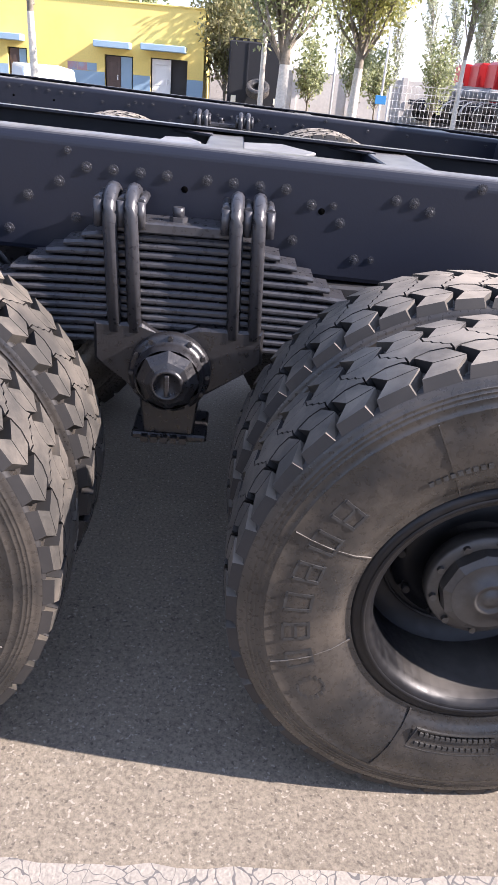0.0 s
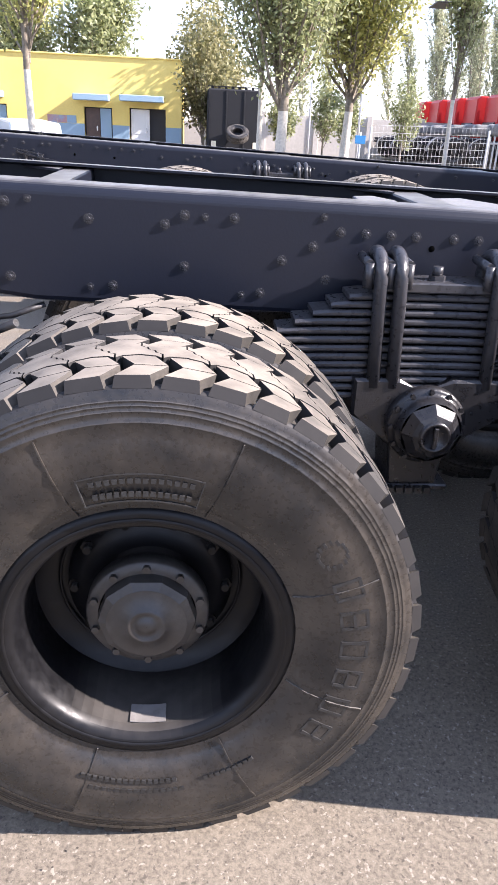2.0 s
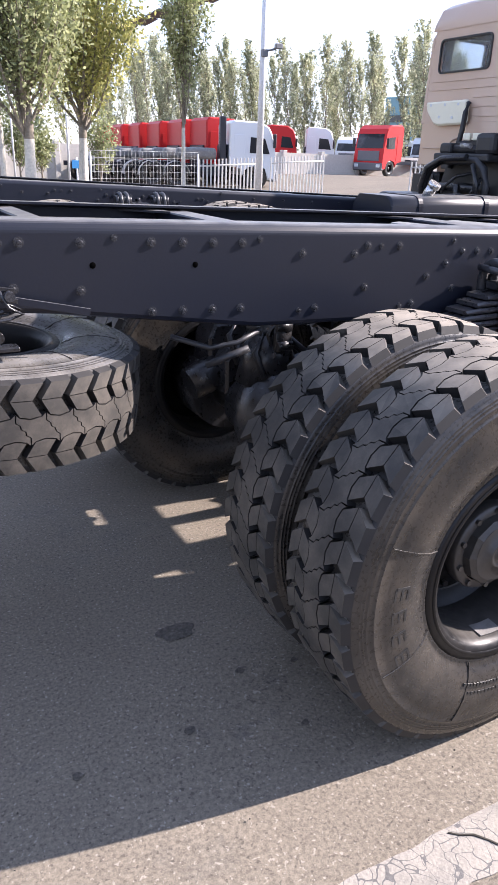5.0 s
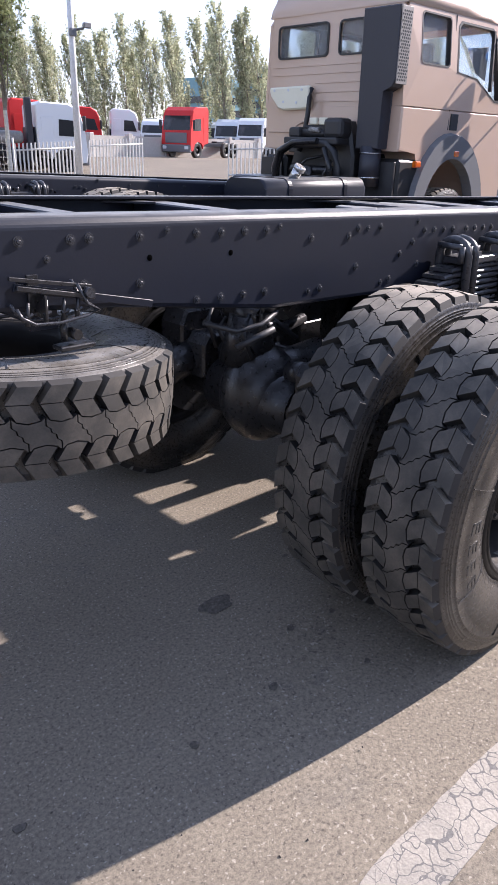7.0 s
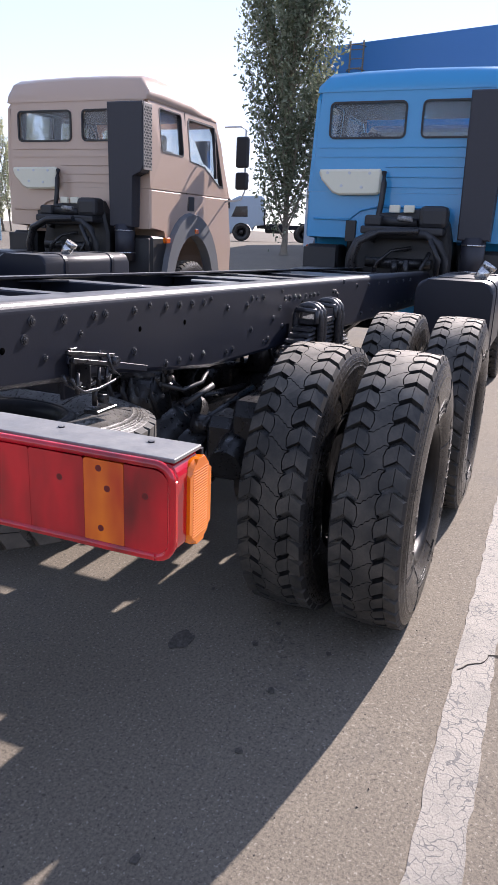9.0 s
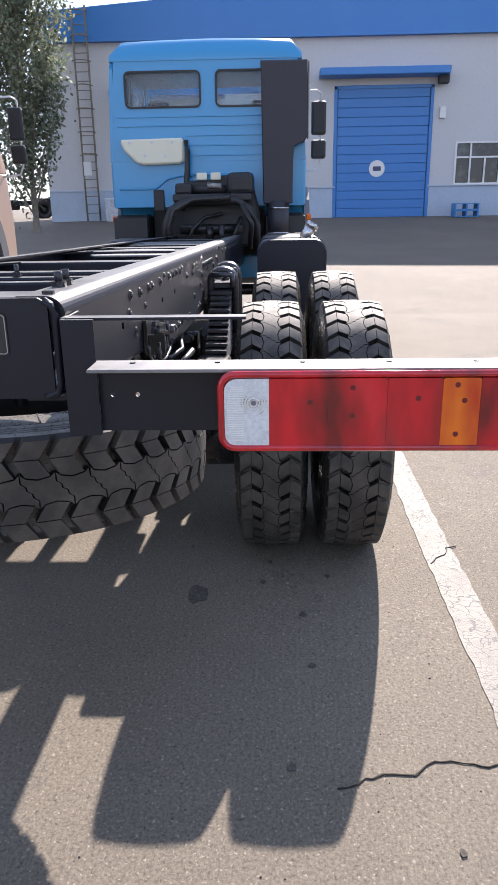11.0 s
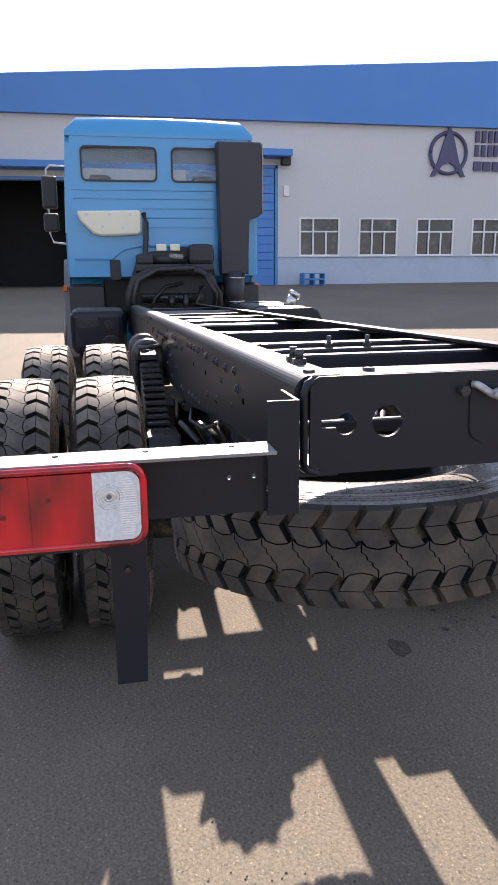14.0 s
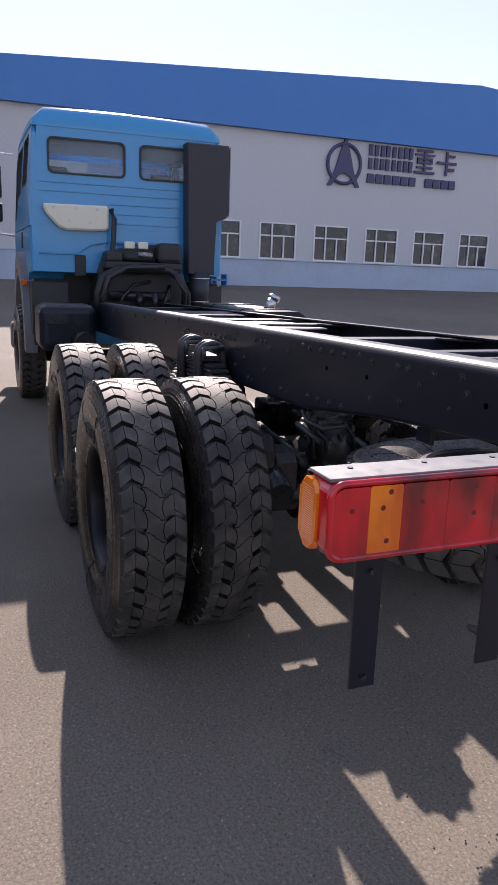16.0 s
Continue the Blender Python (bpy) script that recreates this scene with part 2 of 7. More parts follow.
lens_optics(M["lens_red"], (0.13, 0.001, 0.005), (0.60, 0.002, 0.014))
lens_optics(M["lens_amber"], (0.50, 0.035, 0.004), (0.88, 0.21, 0.004))
M["lens_clear"] = material("clear_lamp_lens", (0.62, 0.66, 0.68), 0.14, spots=(((0.36, 0.38, 0.40), 26.0, 0.5, 0.75, 0.5),), coat=0.6, grain=0.12, grain_scale=150)
M["lens_dot"] = material("bulb_holder", (0.14, 0.01, 0.012), 0.3)
M["plate"] = material("builder_plate", (0.02, 0.02, 0.022), 0.35, grain=0.15)
M["plate_print"] = material("plate_print", (0.34, 0.33, 0.31), 0.45, grain=0.1)
M["wall_grey"] = material("grey_cladding", (0.53, 0.525, 0.525), 0.6, spots=(((0.54, 0.54, 0.56), 0.3, 0.45, 0.7, 0.6), ((0.47, 0.46, 0.46), 1.2, 0.6, 0.8, 0.4)), grain=0.04, grain_scale=12)
M["wall_dado"] = material("pale_blue_dado", (0.40, 0.47, 0.56), 0.65, spots=(((0.34, 0.38, 0.44), 0.7, 0.5, 0.75, 0.7),), grain=0.06, grain_scale=15)
M["fascia"] = material("blue_steel_fascia", (0.035, 0.19, 0.50), 0.42, spots=(((0.05, 0.22, 0.52), 0.5, 0.5, 0.7, 0.5),), grain=0.05)
M["sign"] = material("navy_sign", (0.06, 0.055, 0.13), 0.5, grain=0.08)
M["fence_white"] = material("dull_fence_paint", (0.50, 0.50, 0.49), 0.55, spots=(((0.38, 0.37, 0.35), 3.0, 0.5, 0.7, 0.5),), grain=0.1)
M["sticker"] = material("torn_paper_label", (0.17, 0.16, 0.15), 0.6, spots=(((0.12, 0.11, 0.105), 30.0, 0.48, 0.6, 0.8),), grain=0.1)
M["white"] = material("white_frame", (0.72, 0.72, 0.7), 0.5, grain=0.06)
M["yellow"] = material("yellow_render", (0.78, 0.61, 0.19), 0.8, spots=(((0.70, 0.51, 0.13), 0.5, 0.45, 0.7, 0.6), ((0.6, 0.45, 0.14), 2.5, 0.6, 0.8, 0.4)), grain=0.05, grain_scale=20)
M["slab_blue"] = material("blue_grey_paint", (0.24, 0.36, 0.46), 0.7, spots=(((0.3, 0.4, 0.48), 1.5, 0.5, 0.7, 0.5),), grain=0.06)
M["door_brown"] = material("brown_door", (0.075, 0.045, 0.035), 0.5, grain=0.2, grain_scale=8)
M["void"] = material("dark_hole", (0.002, 0.002, 0.002), 0.9, spec=0.0)
M["mural"] = material("faded_mural", (0.42, 0.24, 0.24), 0.8, spots=(((0.25, 0.38, 0.48), 2.0, 0.45, 0.6, 0.9),))
M["interior"] = material("dim_interior", (0.04, 0.04, 0.042), 0.9, grain=0.2, grain_scale=2)
M["concrete"] = material("pale_concrete_wall", (0.50, 0.47, 0.43), 0.85, spots=(((0.4, 0.37, 0.33), 0.6, 0.45, 0.7, 0.7),), grain=0.08, grain_scale=8)
# Dark tone for the added west wall, so factory panes reflect less light.
M["dark_wall"] = material("dark_concrete_wall", (0.11, 0.105, 0.09), 0.85, spots=(((0.07, 0.08, 0.05), 0.4, 0.45, 0.6, 0.8),), grain=0.1, grain_scale=5)
M["trunk_white"] = material("limewashed_bark", (0.60, 0.56, 0.48), 0.9, spots=(((0.30, 0.27, 0.22), 5.0, 0.55, 0.75, 0.8),), grain=0.15, grain_scale=30, bump=0.5, bump_scale=30)
M["bark"] = material("grey_bark", (0.20, 0.17, 0.13), 0.9, spots=(((0.33, 0.3, 0.25), 4.0, 0.5, 0.7, 0.6),), grain=0.3, grain_scale=25, bump=0.6, bump_scale=25)
M["pole"] = material("painted_steel_pole", (0.60, 0.61, 0.62), 0.45, grain=0.1, grain_scale=20)
M["sign_blue"] = material("blue_sign", (0.03, 0.22, 0.5), 0.5, grain=0.05)
M["box_dark"] = material("dark_van_body", (0.020, 0.021, 0.024), 0.75, spec=0.25, grain=0.15, grain_scale=10)
M["haze_tower"] = material("far_tower", (0.16, 0.30, 0.34), 0.7, grain=0.1, grain_scale=1)
M["green_paint"] = material("green_paint", (0.06, 0.5, 0.10), 0.5, grain=0.1)
M["stain"] = material("oil_stain", (0.085, 0.075, 0.064), 0.85, spec=0.2, spots=(((0.13, 0.113, 0.092), 30.0, 0.48, 0.68, 0.8),), grain=0.35, grain_scale=110, bump=0.4, bump_scale=95)
M["crack"] = material("deep_crack", (0.040, 0.036, 0.031), 0.95, spec=0.1, spots=(((0.07, 0.062, 0.052), 60.0, 0.5, 0.66, 0.7),))
M["tin"] = material("striped_box", (0.5, 0.52, 0.55), 0.6, grain=0.2, grain_scale=9)


def dust_and_glint_on_top(m, amount, colour=(0.20, 0.195, 0.185)):
    """Level faces made paler, patchy, over a paint: settled dust, and sun glint put into the colour."""
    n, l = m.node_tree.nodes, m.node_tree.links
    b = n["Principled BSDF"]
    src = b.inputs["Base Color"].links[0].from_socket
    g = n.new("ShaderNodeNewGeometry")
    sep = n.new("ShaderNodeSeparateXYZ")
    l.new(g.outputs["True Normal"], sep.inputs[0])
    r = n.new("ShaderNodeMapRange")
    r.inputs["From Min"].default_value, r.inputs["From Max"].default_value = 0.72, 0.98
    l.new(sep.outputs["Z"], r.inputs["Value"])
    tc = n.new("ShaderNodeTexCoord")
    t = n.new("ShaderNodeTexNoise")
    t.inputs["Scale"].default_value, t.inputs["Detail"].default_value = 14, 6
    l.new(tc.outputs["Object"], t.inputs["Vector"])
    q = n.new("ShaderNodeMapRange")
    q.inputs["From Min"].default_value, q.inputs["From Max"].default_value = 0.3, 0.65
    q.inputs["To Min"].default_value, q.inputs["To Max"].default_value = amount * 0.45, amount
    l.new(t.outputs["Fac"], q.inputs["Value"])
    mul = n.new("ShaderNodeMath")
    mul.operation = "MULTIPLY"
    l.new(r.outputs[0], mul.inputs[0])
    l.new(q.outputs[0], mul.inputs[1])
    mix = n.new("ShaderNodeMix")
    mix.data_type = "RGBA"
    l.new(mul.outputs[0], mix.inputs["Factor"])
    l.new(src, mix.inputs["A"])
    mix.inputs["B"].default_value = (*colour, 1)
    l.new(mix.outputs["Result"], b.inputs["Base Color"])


# Chassis and tread: sun on level faces put into the pale colour, with dust.
dust_and_glint_on_top(M["chassis"], 0.8)
dust_and_glint_on_top(M["rim"], 0.5, (0.13, 0.118, 0.105))
dust_and_glint_on_top(M["rubber"], 0.6, (0.27, 0.255, 0.235))
dust_and_glint_on_top(M["tread"], 0.9, (0.29, 0.248, 0.195))


def leaf_material(name, a, b2):
    m = material(name, a, 0.55)
    n, l = m.node_tree.nodes, m.node_tree.links
    g = n.new("ShaderNodeNewGeometry")
    r = n.new("ShaderNodeValToRGB")
    r.color_ramp.elements[0].color = (*a, 1)
    r.color_ramp.elements[1].color = (*b2, 1)
    l.new(g.outputs["Random Per Island"], r.inputs[0])
    l.new(r.outputs[0], n["Principled BSDF"].inputs["Base Color"])
    n["Principled BSDF"].inputs["Transmission Weight"].default_value = 0.0
    t = n.new("ShaderNodeBsdfTranslucent")
    l.new(r.outputs[0], t.inputs["Color"])
    mix = n.new("ShaderNodeMixShader")
    mix.inputs[0].default_value = 0.5
    l.new(n["Principled BSDF"].outputs[0], mix.inputs[1])
    l.new(t.outputs[0], mix.inputs[2])
    l.new(mix.outputs[0], n["Material Output"].inputs[0])
    return m


M["leaf"] = leaf_material("poplar_leaf", (0.15, 0.18, 0.075), (0.48, 0.50, 0.27))
M["leaf_yellow"] = leaf_material("yellowing_leaf", (0.18, 0.20, 0.06), (0.58, 0.55, 0.20))
M["leaf_olive"] = leaf_material("olive_leaf", (0.14, 0.145, 0.06), (0.40, 0.37, 0.19))
M["leaf_dark"] = leaf_material("dark_poplar_leaf", (0.075, 0.10, 0.055), (0.30, 0.33, 0.23))
M["grille"] = material("grey_grille", (0.30, 0.27, 0.24), 0.5, grain=0.1)
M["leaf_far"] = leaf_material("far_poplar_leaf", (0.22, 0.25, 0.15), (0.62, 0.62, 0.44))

# ---- mesh helpers ----


def quadbox(bm, x0, x1, y0, y1, z0, z1, bevel=0.0, m=None, seg=1):
    """A box between two corners, with bevelled edges."""
    v = [bm.verts.new((x, y, z)) for x in (x0, x1) for y in (y0, y1) for z in (z0, z1)]
    fs = [bm.faces.new([v[i] for i in f]) for f in ((0, 1, 3, 2), (4, 6, 7, 5), (0, 4, 5, 1), (2, 3, 7, 6), (0, 2, 6, 4), (1, 5, 7, 3))]
    if bevel:
        es = list({e for f in fs for e in f.edges})
        r = bmesh.ops.bevel(bm, geom=es, offset=bevel, segments=seg, affect="EDGES", profile=0.5)
        v = list({w for f in r["faces"] for w in f.verts} | {w for w in v if w.is_valid})
    if m is not None:
        bmesh.ops.transform(bm, matrix=m, verts=[w for w in v if w.is_valid])
    return bm


def rod(bm, a, b, r0, r1=None, seg=12, caps=True):
    """A tapered cylinder from a to b."""
    a, b = Vector(a), Vector(b)
    r1 = r0 if r1 is None else r1
    q = (b - a).to_track_quat("Z", "Y").to_matrix()
    ring = []
    for p, r in ((a, r0), (b, r1)):
        ring.append([bm.verts.new(p + q @ Vector((r * math.cos(2 * math.pi * i / seg), r * math.sin(2 * math.pi * i / seg), 0))) for i in range(seg)])
    for i in range(seg):
        f = bm.faces.new((ring[0][i], ring[0][(i + 1) % seg], ring[1][(i + 1) % seg], ring[1][i]))
        f.smooth = seg > 6
    if caps:
        bm.faces.new(ring[0][::-1])
        bm.faces.new(ring[1])
    return bm


def tube(bm, pts, r, seg=8):
    """A bent pipe through the points."""
    pts = [Vector(p) for p in pts]
    rings = []
    up = Vector((0.3, 0.2, 1)).normalized()
    for i, p in enumerate(pts):
        d = (pts[min(i + 1, len(pts) - 1)] - pts[max(i - 1, 0)]).normalized()
        s = d.cross(up)
        if s.length < 0.05:
            s = d.cross(Vector((1, 0, 0)))
        s.normalize()
        t = s.cross(d)
        rings.append([bm.verts.new(p + r * (math.cos(2 * math.pi * k / seg) * s + math.sin(2 * math.pi * k / seg) * t)) for k in range(seg)])
    for a, b in zip(rings, rings[1:]):
        for k in range(seg):
            bm.faces.new((a[k], a[(k + 1) % seg], b[(k + 1) % seg], b[k])).smooth = True
    bm.faces.new(rings[0][::-1])
    bm.faces.new(rings[-1])
    return bm


def arc(c, r, a0, a1, n, plane="xz"):
    """Points of an arc round c, in degrees."""
    out = []
    for i in range(n + 1):
        a = radians(a0 + (a1 - a0) * i / n)
        u, v = r * math.cos(a), r * math.sin(a)
        out.append((c[0] + u, c[1], c[2] + v) if plane == "xz" else (c[0], c[1] + u, c[2] + v))
    return out


def lathe(bm, profile, seg=48, smooth=True, closed=False):
    """Turns (radius, y) pairs round the y axis."""
    rings = []
    for r, y in profile:
        rings.append([bm.verts.new((r * math.cos(2 * math.pi * k / seg), y, r * math.sin(2 * math.pi * k / seg))) for k in range(seg)])
    pairs = list(zip(rings, rings[1:])) + ([(rings[-1], rings[0])] if closed else [])
    for a, b in pairs:
        for k in range(seg):
            bm.faces.new((a[k], a[(k + 1) % seg], b[(k + 1) % seg], b[k])).smooth = smooth
    return bm


def prism(bm, pts, axis, d0, d1, bevel=0.0):
    """A polygon of (u, v) pairs drawn out along an axis: u, v are the other two axes in order."""
    def place(u, v, d):
        return {"x": (d, u, v), "y": (u, d, v), "z": (u, v, d)}[axis]
    a = [bm.verts.new(place(u, v, d0)) for u, v in pts]
    b = [bm.verts.new(place(u, v, d1)) for u, v in pts]
    n = len(pts)
    fs = [bm.faces.new(a[::-1]), bm.faces.new(b)]
    fs += [bm.faces.new((a[i], a[(i + 1) % n], b[(i + 1) % n], b[i])) for i in range(n)]
    if bevel:
        bmesh.ops.bevel(bm, geom=list(set(fs[0].edges) | set(fs[1].edges)), offset=bevel, segments=1, affect="EDGES")
    return bm


def rounded(u0, u1, v0, v1, r, n=5):
    """The outline of a rectangle with round corners."""
    out = []
    for cu, cv, a0 in ((u1 - r, v0 + r, -90), (u1 - r, v1 - r, 0), (u0 + r, v1 - r, 90), (u0 + r, v0 + r, 180)):
        for i in range(n + 1):
            a = radians(a0 + 90 * i / n)
            out.append((cu + r * math.cos(a), cv + r * math.sin(a)))
    return out


def finish(bm, name, mat):
    bmesh.ops.recalc_face_normals(bm, faces=bm.faces)
    me = bpy.data.meshes.new(name)
    bm.to_mesh(me)
    bm.free()
    for m in (mat if isinstance(mat, (list, tuple)) else [mat]):
        me.materials.append(M[m])
    return me


def part(name, bm, mat, parent=None, label="", at=None):
    """Links a bmesh as one mesh object, under a thing or a part."""
    ob = new(name, finish(bm, name, mat) if isinstance(bm, bmesh.types.BMesh) else bm)
    if parent is not None:
        ob.parent = parent
    if at is not None:
        ob.matrix_basis = at
    return tagged(ob, label)


def thing(name, label, category, group="", at=None, kind=""):
    ob = new(name)
    ob.empty_display_size = 0.2
    if at is not None:
        ob.matrix_basis = at
    return tagged(ob, label, category, group, kind)


def BM():
    return bmesh.new()


# ---- ground ----


def ground_z(x, y=0.0):
    """The yard lies level round the lorries, climbs gently towards the factory, drains away to the north and sinks a little along the southern wheel track."""
    s = min(max((x - 7.2) / 18.5, 0), 1)
    dip = min(max((x + 1.2) / 1.6, 0), 1) * min(max((6.0 - x) / 3.0, 0), 1) * min(max((-y - 0.6) / 0.5, 0), 1)
    return 0.98 * s - 0.012 * min(max(y - 6.5, 0), 55) - 0.028 * dip


bm = BM()
xs = [-400, -120, -40, -12, -5, -2.4, *[-1.2 + 0.2 * k for k in range(9)], 1.5, 3, *[3.4 + 0.4 * k for k in range(7)], 6.6, 7.2, 9, 12, 16, 20, 24, 25.7, 30, 60, 150, 500]
ys = [-400, -120, -40, -12, -4, -2, *[-1.1 + 0.1 * k for k in range(6)], 0, 4, 6.5, 10, 20, 40, 61.5, 80, 160, 500]
grid = [[bm.verts.new((x, y, ground_z(x, y))) for y in ys] for x in xs]
for i in range(len(xs) - 1):
    for j in range(len(ys) - 1):
        bm.faces.new((grid[i][j], grid[i + 1][j], grid[i + 1][j + 1], grid[i][j + 1]))
tagged(part("ground", bm, "asphalt"), "weathered grey asphalt yard with pale worn aggregate", "ground", kind="structure")


def ground_patch(name, pts, mat, label, cat, z=0.004):
    bm = BM()
    vs = [bm.verts.new((x, y, ground_z(x, y) + z)) for x, y in pts]
    top = bm.faces.new(vs)
    ret = bmesh.ops.extrude_face_region(bm, geom=[top])
    bmesh.ops.translate(bm, verts=[g for g in ret["geom"] if isinstance(g, bmesh.types.BMVert)], vec=(0, 0, -0.0035))
    return tagged(part(name, bm, mat), label, cat, kind="structure")


def ragged(x0, x1, y0, y1, step, amp):
    """A strip's outline with slightly uneven edges."""
    n = max(int((x1 - x0) / step), 1)
    a = [(x0 + (x1 - x0) * i / n, y0 + random.uniform(-amp, amp)) for i in range(n + 1)]
    b = [(x1 - (x1 - x0) * i / n, y1 + random.uniform(-amp, amp)) for i in range(n + 1)]
    return a + b


def bay_line(x0, x1, y0, y1, step, amp):
    """A painted strip with slightly uneven edges that follows the ground."""
    outline = ragged(x0, x1, y0, y1, step, amp)
    n = len(outline) // 2
    bm = BM()
    rings = []
    for (ax, ay), (bx, by) in zip(outline[:n], outline[:n - 1:-1]):
        rings.append([bm.verts.new((x, y, ground_z(x, y) + z)) for x, y, z in ((ax, ay, 0.0006), (ax, ay, 0.004), (bx, by, 0.004), (bx, by, 0.0006))])
    for a, b in zip(rings, rings[1:]):
        for k in range(4):
            bm.faces.new((a[k], a[(k + 1) % 4], b[(k + 1) % 4], b[k]))
    bm.faces.new(rings[0])
    bm.faces.new(rings[-1])
    tagged(part("road_marking", bm, "line"), "cracked white painted bay line on asphalt", "road marking", kind="structure")


bay_line(-9, 7, -1.612, -1.472, 0.06, 0.006)
bay_line(-2.5, 7, 1.93, 2.07, 0.1, 0.006)
ground_patch("oil_stain", [(-0.656 + 0.065 * (1 + 0.16 * math.sin(3 * a) + 0.08 * math.sin(7 * a)) * math.cos(a), -0.451 + 0.05 * (1 + 0.2 * math.cos(2 * a)) * math.sin(a)) for a in [2 * math.pi * i / 36 for i in range(36)]], "stain", "dark oil stain on asphalt", "stain", z=0.0045)


def blot(x, y, r, seed):
    """The ragged outline of a small stain."""
    g = random.Random(seed)
    p, q = g.uniform(0, 6), g.uniform(0, 6)
    return [(x + r * (1 + 0.18 * math.sin(3 * a + p) + 0.12 * math.sin(5 * a + q)) * math.cos(a), y + 0.8 * r * (1 + 0.2 * math.cos(2 * a + q)) * math.sin(a)) for a in [2 * math.pi * i / 22 for i in range(22)]]


for k, (x, y, r) in enumerate(((-0.547, -0.722, 0.016), (-0.80, -0.888, 0.017), (-0.22, -0.381, 0.012), (-1.135, -0.908, 0.014), (-1.62, -0.826, 0.016), (-0.36, -0.752, 0.012), (-0.476, -1.005, 0.013), (-2.05, -0.75, 0.013), (-1.9, -1.25, 0.012), (-2.1, 0.35, 0.014), (-2.35, 0.1, 0.012))):
    ground_patch("oil_spot", blot(x, y, r, k), "stain", "small dark oil spot on asphalt", "stain", z=0.0045)


def crack(pts, w, seed):
    """A jagged opening in the asphalt along a line."""
    g = random.Random(seed)
    fine = []
    for (ax, ay), (bx, by) in zip(pts, pts[1:]):
        n = max(int(math.hypot(bx - ax, by - ay) / 0.025), 1)
        fine += [(ax + (bx - ax) * i / n + g.gauss(0, 0.006), ay + (by - ay) * i / n + g.gauss(0, 0.006)) for i in range(n)]
    up = [(x + w * g.uniform(0.2, 1), y + w * g.uniform(0.1, 0.8)) for x, y in fine]
    return fine + up[::-1]


ground_patch("ground_crack", crack([(-1.70, -0.96), (-1.65, -1.086), (-1.638, -1.17), (-1.59, -1.236), (-1.60, -1.48)], 0.0045, 3), "crack", "jagged crack in the asphalt", "crack", z=0.0042)
ground_patch("ground_crack", crack([(-0.36, -1.485), (-0.31, -1.52), (-0.27, -1.56), (-0.20, -1.60), (-0.16, -1.66)], 0.0055, 4), "crack", "jagged crack across the bay line", "crack", z=0.0068)

# loose grit on the yard
g = random.Random(12)
bm = BM()
for k in range(420):
    x, y, r = g.uniform(-3.2, 0.6), g.uniform(-1.45, 1.6), g.uniform(0.0015, 0.0045)
    if k < 90:
        x, y = g.gauss(-1.9, 0.12), g.gauss(0.35, 0.14)
    v = [bm.verts.new((x + r * math.cos(a) * g.uniform(0.6, 1.2), y + r * math.sin(a) * g.uniform(0.6, 1.2), 0.0005)) for a in (0.2, 1.7, 3.3, 4.8)]
    t = bm.verts.new((x, y, r * 1.3))
    for i in range(4):
        bm.faces.new((v[i], v[(i + 1) % 4], t))
tagged(part("loose_grit", bm, "stain"), "dark loose grit scattered on asphalt", "gravel", kind="stuff")

# ---- lorries ----
PI2 = 2 * math.pi


def plate(bm, outer, holes, axis, d0, d1):
    """A flat plate of any outline with openings cut through it, d0 to d1 thick along an axis."""
    def place(u, v, d):
        return {"x": (d, u, v), "y": (u, d, v), "z": (u, v, d)}[axis]
    tmp = bmesh.new()
    edges = []
    for loop in [outer, *holes]:
        vs = [tmp.verts.new(place(u, v, d0)) for u, v in loop]
        edges += [tmp.edges.new((vs[i], vs[(i + 1) % len(vs)])) for i in range(len(vs))]
    bmesh.ops.triangle_fill(tmp, use_beauty=True, edges=edges)
    r = bmesh.ops.extrude_face_region(tmp, geom=list(tmp.faces))
    step = Vector(place(0, 0, d1 - d0))
    bmesh.ops.translate(tmp, verts=[g for g in r["geom"] if isinstance(g, bmesh.types.BMVert)], vec=step)
    bmesh.ops.recalc_face_normals(tmp, faces=tmp.faces)
    me = bpy.data.meshes.new("tmp")
    tmp.to_mesh(me)
    tmp.free()
    bm.from_mesh(me)
    bpy.data.meshes.remove(me)
    return bm


